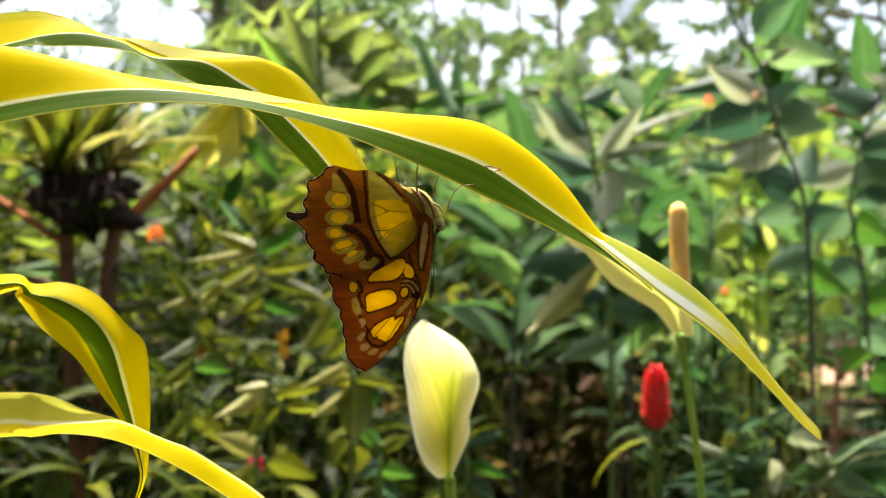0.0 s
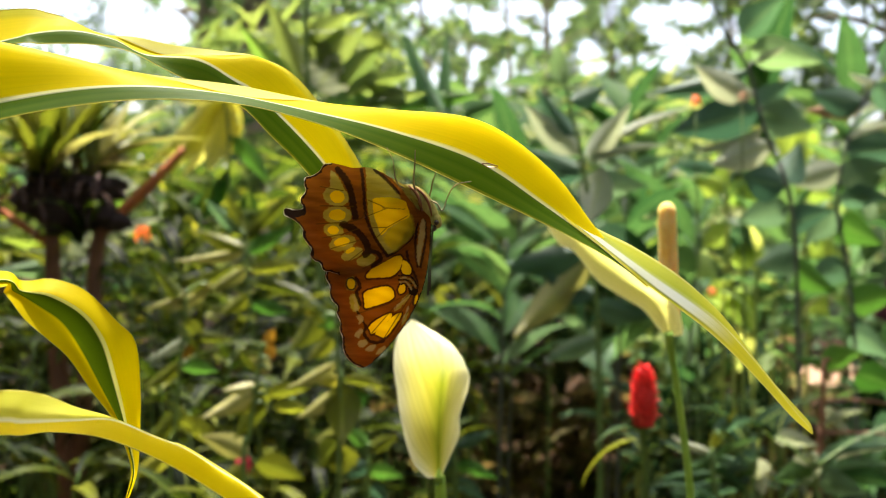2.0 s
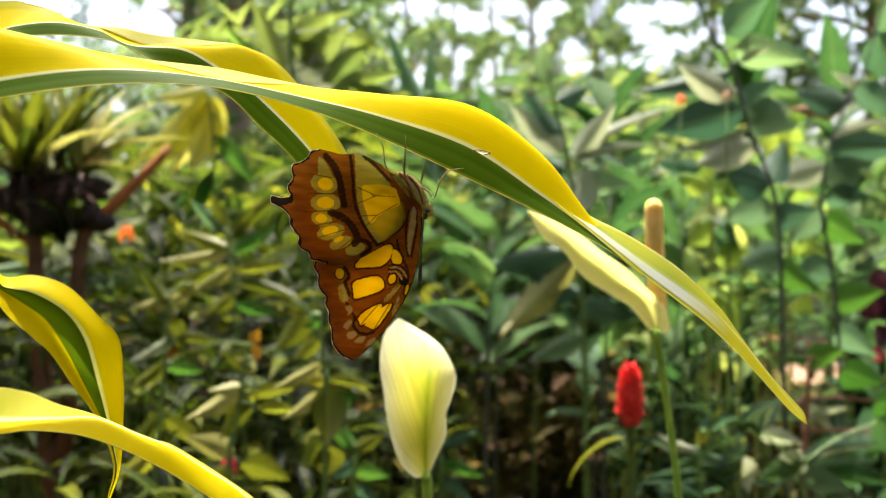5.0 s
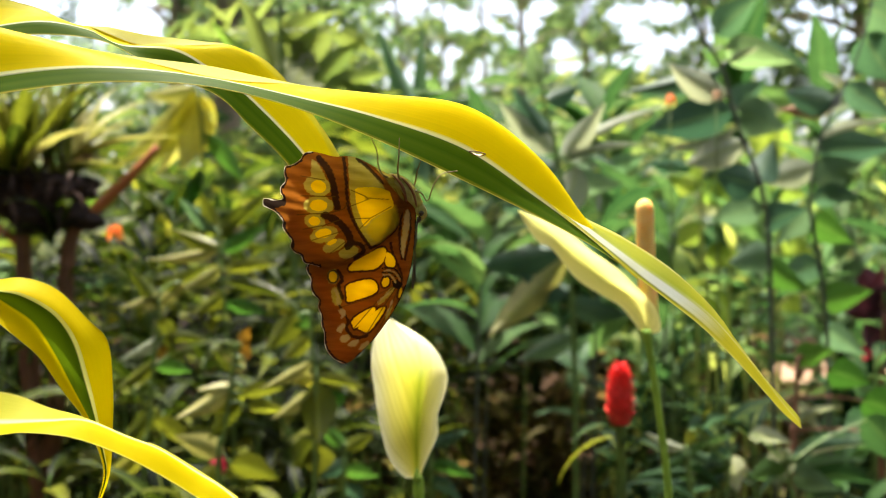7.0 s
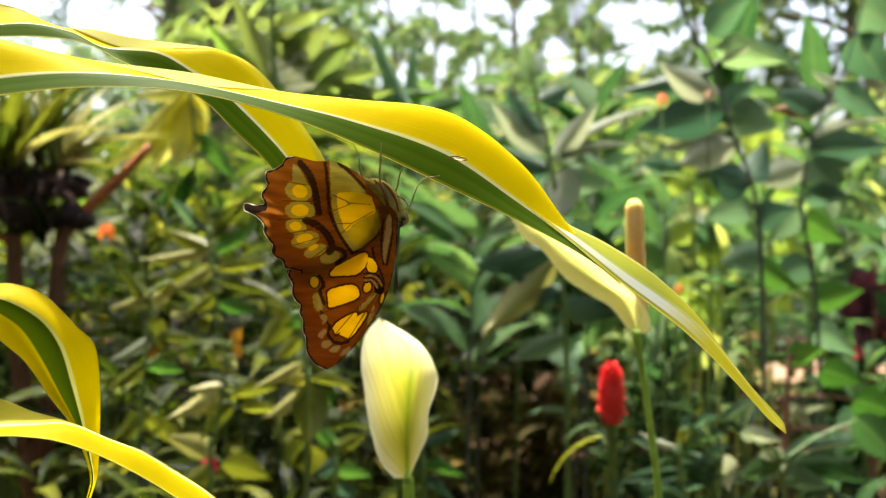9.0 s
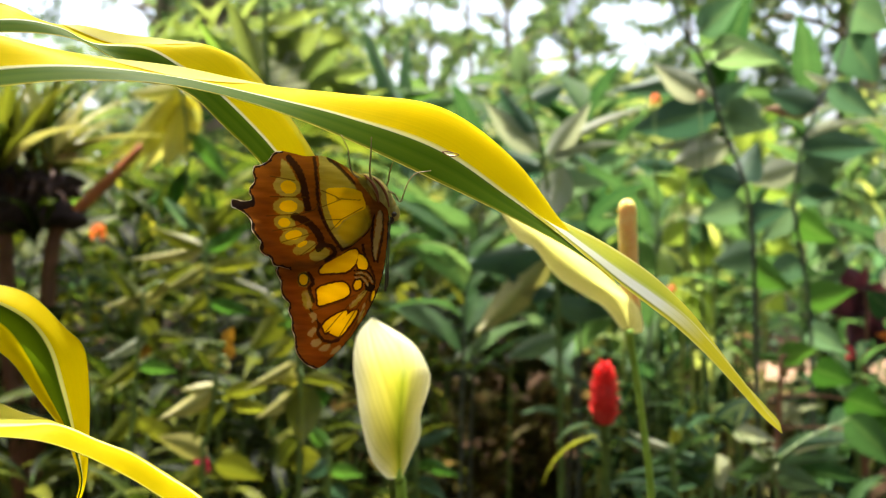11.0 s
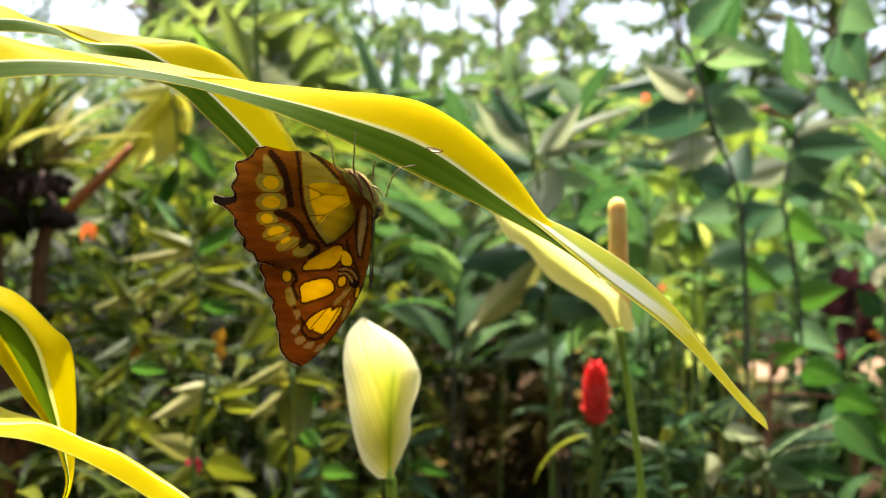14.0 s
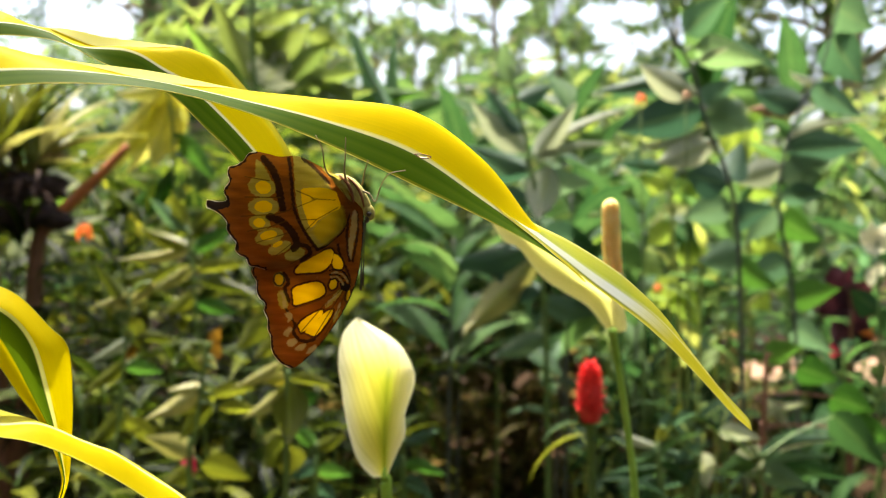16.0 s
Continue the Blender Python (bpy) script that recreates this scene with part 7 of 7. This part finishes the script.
def lump(name, radii, seed, material, parent, at, label="", sides=20):
    verts, uvs = [], []
    for i in range(15):
        for j in range(sides):
            a, b = math.pi * (i + 0.02) / 14.05, 2 * math.pi * j / sides
            d = Vector((math.sin(a) * math.cos(b), math.sin(a) * math.sin(b), math.cos(a)))
            k = 1 + 0.28 * noise.noise(d * 2.2 + Vector((seed, 0, 0))) + 0.12 * noise.noise(d * 6 + Vector((0, seed, 0)))
            verts.append((d.x * radii[0] * k, d.y * radii[1] * k, d.z * radii[2] * k))
            uvs.append((i / 14, j / sides))
    return piece(name, mesh_of(name, verts, grid_faces(15, sides, True), uvs), material, parent, label, at)


for k, (dx, dz, r) in enumerate(((-0.06, 0.075, 0.036), (-0.01, 0.045, 0.042), (0.05, 0.04, 0.032), (0.025, 0.08, 0.04), (-0.04, 0.11, 0.03), (0.085, 0.03, 0.022), (0.07, 0.09, 0.026))):
    lump("root_mass", (r * 1.4, r, r * 0.95), k * 3.1, M_ROOT, bromeliad, pose(dx, 0, dz), "dark tangled root mass" if k == 0 else "", 14)
spike = leaf_mesh("bromeliad_leaf", 0.24, 0.026, 0.5, 0.5, n=9, stalk=0.0)
husk = leaf_mesh("bromeliad_husk", 0.13, 0.013, 1.1, 0.3, n=6, stalk=0.0)
for k in range(60):
    piece("leaf", spike, (M_OLIVE, M_PALE, M_SHRUB, M_OLIVE)[k % 4], bromeliad, at=placed((0.06 * math.sin(2.4 * k), 0.02 * math.sin(k), 0.11 + 0.02 * math.sin(5.1 * k)), k * 137.5, 4 + 1.3 * k + chance.uniform(-12, 12), 0, 0.65 + 0.5 * chance.random()))
for k in range(70):
    piece("dead_leaf", husk, M_BROWN, bromeliad, at=placed((0.075 * math.sin(1.7 * k), -0.03 + 0.03 * math.sin(k), 0.09 + 0.02 * math.cos(3 * k)), k * 137.5, 10 + chance.uniform(-60, 60), 0, 0.35 + 0.6 * chance.random()))

# hanging yellowish fronds
def frond(start, end, sag, count, length, width, name, label, hang, material):
    t = thing(name, start, label, "palm frond", "palm fronds")
    e = np.array(end) - np.array(start)
    line = [(0, 0, 0), tuple(e * 0.5 + np.array((0, 0, sag))), tuple(e)]
    vv, ff, uu = tube(line, [0.008, 0.006, 0.003], 6, 6)
    piece("rachis", mesh_of("rachis", vv, ff, uu), M_STEM, t)
    path = spline(line, 30)
    blade = leaf_mesh("frond_leaflet", length, width, 0.5, 0.3, n=6, stalk=0.0)
    for k in range(count):
        f = (k + 0.5) / count
        p = path[int(f * (len(path) - 1))]
        piece("leaflet", blade, material, t, at=placed(p, 90 * (1 if k % 2 else -1) + chance.uniform(-50, 50), hang + chance.uniform(-15, 15), chance.uniform(-30, 30), 1 - 0.5 * abs(f - 0.4) + chance.uniform(-0.1, 0.1)))
    return t


frond((-0.740, 3.000, 1.530), (-0.041, 3.000, 1.547), 0.1, 60, 0.26, 0.02, "feathery_frond", "feathery bright green palm frond", -5, M_FEATHER)
frond((-0.800, 3.100, 1.618), (-0.153, 3.200, 1.638), 0.05, 56, 0.25, 0.02, "feathery_frond", "feathery bright green palm frond", 10, M_FEATHER)

def motions():
    """Breeze: the striped leaves sway, the butterfly rides on its leaf, the white flowers nod a little."""
    walk(arch_leaf, [
        (0.0, pose(0.08556, -0.04500, 1.02043, 0.000, -0.000, 0.000)),
        (0.5, pose(0.08660, -0.04248, 1.01953, 0.756, 0.016, -0.221)),
        (1.0, pose(0.08752, -0.04098, 1.01907, 1.347, 0.070, -0.317)),
        (1.5, pose(0.08749, -0.04122, 1.01945, 1.241, 0.107, -0.227)),
        (2.0, pose(0.08783, -0.04191, 1.01979, 1.285, 0.135, -0.136)),
        (2.5, pose(0.08820, -0.04256, 1.01991, 1.033, 0.078, 0.064)),
        (3.0, pose(0.08821, -0.04418, 1.02027, 1.176, 0.076, 0.307)),
        (3.5, pose(0.08843, -0.04647, 1.02085, 1.562, 0.135, 0.487)),
        (4.0, pose(0.08838, -0.04865, 1.02109, 1.932, 0.093, 0.631)),
        (6.5, pose(0.09062, -0.05079, 1.02235, 3.276, 0.438, 0.284)),
        (7.0, pose(0.09022, -0.05474, 1.02120, 2.978, 0.342, 0.963)),
        (7.5, pose(0.08922, -0.05497, 1.02077, 2.741, 0.324, 0.922)),
        (8.0, pose(0.08868, -0.05323, 1.02024, 2.282, 0.263, 0.654)),
        (8.5, pose(0.08823, -0.05237, 1.01968, 1.669, 0.100, 0.603)),
        (9.0, pose(0.08847, -0.05586, 1.01976, 1.578, 0.067, 1.242)),
        (11.5, pose(0.08767, -0.05815, 1.02070, 1.388, 0.105, 1.016)),
        (12.0, pose(0.08685, -0.06017, 1.02069, 0.372, -0.099, 1.572)),
        (12.5, pose(0.08697, -0.06193, 1.02123, 0.471, -0.068, 1.750)),
        (13.0, pose(0.08679, -0.06174, 1.02142, 1.239, 0.116, 1.486)),
        (13.5, pose(0.08670, -0.06005, 1.02129, 1.347, 0.130, 1.192)),
        (14.0, pose(0.08677, -0.06043, 1.02109, 0.829, 0.011, 1.488)),
        (14.5, pose(0.08646, -0.06082, 1.02088, 0.663, -0.064, 1.645)),
        (15.0, pose(0.08660, -0.06062, 1.02106, 0.643, -0.071, 1.734)),
        (15.5, pose(0.08654, -0.05888, 1.02111, 0.367, -0.032, 1.580)),
        (16.0, pose(0.08580, -0.05708, 1.02054, -0.379, -0.097, 1.641)),
    ])
    walk(back_leaf, [
        (0.0, pose(0.06230, -0.01100, 1.03136, 0.000, -0.000, 0.000)),
        (0.5, pose(0.06344, -0.01257, 1.03042, 0.074, -0.009, 0.297)),
        (1.0, pose(0.06438, -0.01270, 1.02996, 0.202, -0.007, 0.596)),
        (1.5, pose(0.06410, -0.01179, 1.03008, 0.247, -0.084, 0.599)),
        (2.0, pose(0.06421, -0.01061, 1.03004, 0.297, -0.235, 0.718)),
        (2.5, pose(0.06438, -0.00963, 1.03010, 0.359, -0.303, 0.940)),
        (3.0, pose(0.06411, -0.00965, 1.03009, 0.434, -0.498, 0.958)),
        (3.5, pose(0.06383, -0.00934, 1.03016, 0.494, -0.766, 0.837)),
        (4.0, pose(0.06312, -0.00542, 1.03093, 0.496, -0.939, 0.821)),
        (6.5, pose(0.06466, -0.00639, 1.03079, 0.895, -1.503, 1.948)),
        (7.0, pose(0.06437, -0.00709, 1.03053, 0.761, -1.086, 1.478)),
        (7.5, pose(0.06372, -0.00867, 1.03046, 0.634, -0.908, 1.107)),
        (8.0, pose(0.06366, -0.00972, 1.03010, 0.479, -0.766, 0.758)),
        (8.5, pose(0.06333, -0.00875, 1.03006, 0.234, -0.628, 0.285)),
        (9.0, pose(0.06301, -0.00662, 1.03050, 0.119, -0.596, 0.118)),
        (11.5, pose(0.06123, -0.00017, 1.03199, 0.033, -0.746, -0.285)),
        (12.0, pose(0.05970, 0.00577, 1.03308, -0.112, -0.699, -0.219)),
        (12.5, pose(0.05922, 0.00906, 1.03375, -0.072, -0.822, -0.140)),
        (13.0, pose(0.05891, 0.01028, 1.03401, -0.085, -0.802, -0.132)),
        (13.5, pose(0.05897, 0.01049, 1.03409, -0.101, -0.748, -0.126)),
        (14.0, pose(0.05911, 0.00950, 1.03381, -0.100, -0.760, -0.174)),
        (14.5, pose(0.05884, 0.00945, 1.03336, -0.114, -0.854, -0.159)),
        (15.0, pose(0.05913, 0.00799, 1.03340, -0.056, -0.851, -0.080)),
        (15.5, pose(0.05951, 0.00643, 1.03335, -0.096, -0.726, -0.088)),
        (16.0, pose(0.05927, 0.00572, 1.03326, -0.196, -0.427, -0.042)),
    ])
    walk(droop_leaf, [
        (0.0, pose(0.09863, -0.03800, 0.98229, 0.000, -0.000, 0.000)),
        (0.5, pose(0.09913, -0.03829, 0.98195, 0.026, -0.172, 0.104)),
        (1.0, pose(0.09925, -0.03689, 0.98146, 0.078, -0.289, 0.082)),
        (1.5, pose(0.09922, -0.03699, 0.98177, 0.089, -0.205, 0.128)),
        (2.0, pose(0.09899, -0.03612, 0.98153, 0.137, -0.338, 0.098)),
        (2.5, pose(0.09909, -0.03653, 0.98170, 0.145, -0.398, 0.119)),
        (3.0, pose(0.09883, -0.03635, 0.98216, 0.085, -0.184, 0.164)),
        (3.5, pose(0.09876, -0.03583, 0.98244, 0.037, -0.025, 0.163)),
        (4.0, pose(0.09864, -0.03489, 0.98279, -0.061, 0.293, 0.187)),
        (6.5, pose(0.09811, -0.03283, 0.98224, 0.048, -0.083, 0.134)),
        (7.0, pose(0.09845, -0.03446, 0.98159, 0.070, -0.244, 0.092)),
        (7.5, pose(0.09858, -0.03560, 0.98200, -0.047, 0.180, 0.129)),
        (8.0, pose(0.09830, -0.03492, 0.98114, 0.014, 0.028, 0.043)),
        (8.5, pose(0.09793, -0.03318, 0.98041, 0.041, -0.049, -0.049)),
        (9.0, pose(0.09794, -0.03248, 0.98043, 0.040, -0.017, -0.021)),
        (11.5, pose(0.09775, -0.03229, 0.97982, 0.084, -0.050, -0.107)),
        (12.0, pose(0.09753, -0.03289, 0.97988, 0.091, -0.046, -0.128)),
        (12.5, pose(0.09763, -0.03288, 0.98003, 0.132, -0.115, -0.143)),
        (13.0, pose(0.09770, -0.03350, 0.98000, 0.163, -0.197, -0.115)),
        (13.5, pose(0.09792, -0.03399, 0.98036, 0.078, 0.051, -0.065)),
        (14.0, pose(0.09764, -0.03355, 0.98034, 0.073, 0.066, -0.083)),
        (14.5, pose(0.09774, -0.03416, 0.98039, 0.027, 0.075, -0.054)),
        (15.0, pose(0.09775, -0.03392, 0.98043, 0.072, 0.018, -0.054)),
        (15.5, pose(0.09833, -0.03528, 0.98100, 0.005, 0.248, -0.004)),
        (16.0, pose(0.09880, -0.03632, 0.98132, -0.111, 0.606, 0.056)),
    ])
    walk(low_leaf, [
        (0.0, pose(0.10602, -0.05000, 0.95469, 0.000, -0.000, 0.000)),
        (0.5, pose(0.10661, -0.04993, 0.95412, 0.038, -0.191, -0.135)),
        (1.0, pose(0.10751, -0.05009, 0.95369, 0.111, -0.399, -0.406)),
        (1.5, pose(0.10844, -0.05218, 0.95432, 0.181, -0.500, -1.736)),
        (2.0, pose(0.10905, -0.05344, 0.95462, 0.248, -0.687, -2.577)),
        (2.5, pose(0.10914, -0.05335, 0.95464, 0.273, -0.768, -2.760)),
        (3.0, pose(0.10918, -0.05376, 0.95487, 0.302, -0.801, -3.039)),
        (3.5, pose(0.10979, -0.05459, 0.95538, 0.291, -0.703, -3.643)),
        (4.0, pose(0.11045, -0.05580, 0.95599, 0.307, -0.655, -4.410)),
        (6.5, pose(0.10944, -0.05289, 0.95558, 0.326, -0.802, -4.011)),
        (7.0, pose(0.10822, -0.05032, 0.95460, 0.196, -0.567, -2.836)),
        (7.5, pose(0.10692, -0.04853, 0.95423, 0.102, -0.248, -1.884)),
        (8.0, pose(0.10599, -0.04699, 0.95366, 0.045, -0.067, -0.938)),
        (8.5, pose(0.10555, -0.04600, 0.95338, -0.005, 0.063, -0.397)),
        (9.0, pose(0.10559, -0.04566, 0.95353, -0.024, 0.141, -0.237)),
        (11.5, pose(0.10553, -0.04463, 0.95405, -0.165, 0.698, -1.144)),
        (12.0, pose(0.10482, -0.04409, 0.95441, -0.247, 1.013, -0.893)),
        (12.5, pose(0.10578, -0.04561, 0.95518, -0.239, 1.033, -2.090)),
        (13.0, pose(0.10588, -0.04605, 0.95536, -0.251, 1.085, -2.428)),
        (13.5, pose(0.10572, -0.04559, 0.95521, -0.269, 1.149, -2.114)),
        (14.0, pose(0.10553, -0.04553, 0.95491, -0.239, 1.035, -1.790)),
        (14.5, pose(0.10549, -0.04591, 0.95472, -0.236, 0.908, -1.776)),
        (15.0, pose(0.10590, -0.04675, 0.95493, -0.182, 0.808, -1.965)),
        (15.5, pose(0.10611, -0.04733, 0.95509, -0.185, 0.858, -1.788)),
        (16.0, pose(0.10565, -0.04719, 0.95468, -0.206, 0.938, -0.829)),
    ])
    walk(butterfly, [
        (0.0, pose(-0.00774, 0.27800, 1.01753, 0.000, -0.000, 0.000)),
        (0.5, pose(-0.00657, 0.28004, 1.01692, 0.003, -0.055, 0.044)),
        (1.0, pose(-0.00563, 0.28127, 1.01654, -0.001, 0.006, 0.018)),
        (1.5, pose(-0.00572, 0.28124, 1.01677, 0.025, 0.036, 0.029)),
        (2.0, pose(-0.00546, 0.28145, 1.01702, -0.001, 0.002, -0.014)),
        (2.5, pose(-0.00514, 0.28156, 1.01719, -0.004, -0.048, -0.035)),
        (3.0, pose(-0.00528, 0.28069, 1.01765, 0.002, -0.116, -0.018)),
        (3.5, pose(-0.00514, 0.27920, 1.01823, 0.003, -0.110, -0.024)),
        (4.0, pose(-0.00517, 0.27791, 1.01879, 0.028, 0.023, -0.012)),
        (6.5, pose(-0.00304, 0.27533, 1.01958, -0.053, 0.126, -0.098)),
        (7.0, pose(-0.00374, 0.27551, 1.01859, -0.056, 0.053, -0.093)),
        (7.5, pose(-0.00469, 0.27454, 1.01815, -0.034, 0.106, -0.082)),
        (8.0, pose(-0.00502, 0.27418, 1.01758, -0.046, 0.122, -0.088)),
        (8.5, pose(-0.00536, 0.27453, 1.01725, -0.051, 0.021, -0.071)),
        (9.0, pose(-0.00542, 0.27453, 1.01738, -0.007, 0.100, 0.008)),
        (11.5, pose(-0.00612, 0.26961, 1.01815, -0.033, -0.165, -0.038)),
        (12.0, pose(-0.00709, 0.26846, 1.01834, 0.029, -0.232, 0.012)),
        (12.5, pose(-0.00707, 0.26757, 1.01887, 0.102, -0.242, 0.020)),
        (13.0, pose(-0.00722, 0.26758, 1.01888, 0.125, -0.234, 0.050)),
        (13.5, pose(-0.00717, 0.26779, 1.01875, 0.146, -0.260, 0.073)),
        (14.0, pose(-0.00718, 0.26743, 1.01869, 0.165, -0.300, 0.084)),
        (14.5, pose(-0.00752, 0.26756, 1.01864, 0.192, -0.415, 0.086)),
        (15.0, pose(-0.00739, 0.26725, 1.01886, 0.229, -0.448, 0.116)),
        (15.5, pose(-0.00737, 0.26771, 1.01868, 0.248, -0.361, 0.139)),
        (16.0, pose(-0.00800, 0.26943, 1.01797, 0.311, -0.328, 0.175)),
    ])
    walk(white_flower, [
        (0.0, pose(0.00455, 0.50000, 0.00000, 0.000, -0.000, 0.000)),
        (0.5, pose(0.00454, 0.50002, -0.00044, -0.031, 0.006, 0.000)),
        (1.0, pose(0.00456, 0.50003, -0.00084, -0.046, 0.047, 0.000)),
        (1.5, pose(0.00457, 0.50005, -0.00097, -0.063, 0.039, 0.000)),
        (2.0, pose(0.00457, 0.50007, -0.00095, -0.096, 0.039, 0.000)),
        (2.5, pose(0.00456, 0.50007, -0.00092, -0.098, 0.033, 0.000)),
        (3.0, pose(0.00455, 0.50006, -0.00093, -0.084, 0.020, 0.000)),
        (3.5, pose(0.00456, 0.50007, -0.00105, -0.093, 0.035, 0.000)),
        (4.0, pose(0.00456, 0.50010, -0.00093, -0.134, 0.029, 0.000)),
        (6.5, pose(0.00457, 0.50004, -0.00108, -0.052, 0.054, 0.000)),
        (7.0, pose(0.00456, 0.50003, -0.00099, -0.036, 0.063, 0.000)),
        (7.5, pose(0.00455, 0.50002, -0.00079, -0.025, 0.038, 0.000)),
        (8.0, pose(0.00455, 0.50001, -0.00080, -0.017, 0.034, 0.000)),
        (8.5, pose(0.00453, 0.50001, -0.00081, -0.008, 0.047, 0.000)),
        (9.0, pose(0.00453, 0.50000, -0.00084, 0.002, 0.056, 0.000)),
        (11.5, pose(0.00452, 0.49998, -0.00078, 0.031, 0.049, 0.000)),
        (12.0, pose(0.00451, 0.49998, -0.00082, 0.032, 0.028, -0.001)),
        (12.5, pose(0.00449, 0.49998, -0.00076, 0.036, 0.046, -0.001)),
        (13.0, pose(0.00450, 0.49998, -0.00094, 0.033, 0.040, -0.001)),
        (13.5, pose(0.00450, 0.49998, -0.00099, 0.036, 0.042, -0.001)),
        (14.0, pose(0.00451, 0.49998, -0.00103, 0.033, 0.035, -0.001)),
        (14.5, pose(0.00452, 0.49997, -0.00126, 0.037, 0.035, 0.000)),
        (15.0, pose(0.00452, 0.49998, -0.00103, 0.033, 0.036, -0.001)),
        (15.5, pose(0.00451, 0.49999, -0.00102, 0.021, 0.046, -0.001)),
        (16.0, pose(0.00451, 0.50001, -0.00105, -0.013, 0.040, -0.001)),
    ])
    walk(spadix_flower, [
        (0.0, pose(0.14563, 0.55000, 0.00000, 0.000, -0.000, 0.000)),
        (0.5, pose(0.14563, 0.55000, -0.00032, 0.003, 0.001, 0.000)),
        (1.0, pose(0.14562, 0.55001, -0.00067, -0.007, 0.031, 0.000)),
        (1.5, pose(0.14564, 0.55002, -0.00080, -0.029, 0.018, 0.000)),
        (2.0, pose(0.14564, 0.54999, -0.00079, 0.007, 0.009, 0.000)),
        (2.5, pose(0.14563, 0.54998, -0.00071, 0.027, 0.001, 0.000)),
        (3.0, pose(0.14562, 0.54999, -0.00056, 0.017, -0.010, 0.001)),
        (3.5, pose(0.14566, 0.55001, -0.00056, -0.018, 0.012, -0.001)),
        (4.0, pose(0.14564, 0.55002, -0.00035, -0.034, 0.017, 0.000)),
        (6.5, pose(0.14565, 0.54995, -0.00014, 0.072, 0.022, 0.001)),
        (7.0, pose(0.14567, 0.54994, -0.00034, 0.084, 0.014, 0.000)),
        (7.5, pose(0.14565, 0.54995, -0.00033, 0.072, -0.004, 0.000)),
        (8.0, pose(0.14565, 0.54998, -0.00049, 0.034, 0.011, 0.000)),
        (8.5, pose(0.14565, 0.54997, -0.00051, 0.040, 0.010, 0.000)),
        (9.0, pose(0.14568, 0.54992, -0.00046, 0.106, -0.018, -0.001)),
        (11.5, pose(0.14564, 0.54997, -0.00058, 0.044, -0.007, 0.000)),
        (12.0, pose(0.14563, 0.54994, -0.00048, 0.090, -0.019, 0.001)),
        (12.5, pose(0.14563, 0.54996, -0.00033, 0.060, 0.004, 0.001)),
        (13.0, pose(0.14564, 0.54996, -0.00053, 0.048, -0.010, 0.000)),
        (13.5, pose(0.14566, 0.54996, -0.00056, 0.054, -0.011, -0.001)),
        (14.0, pose(0.14564, 0.54996, -0.00058, 0.054, -0.015, 0.000)),
        (14.5, pose(0.14562, 0.54997, -0.00072, 0.053, -0.023, 0.001)),
        (15.0, pose(0.14560, 0.54997, -0.00041, 0.053, -0.013, 0.001)),
        (15.5, pose(0.14562, 0.54997, -0.00053, 0.043, 0.002, 0.001)),
        (16.0, pose(0.14562, 0.55001, -0.00082, -0.013, -0.005, 0.000)),
    ])


motions()
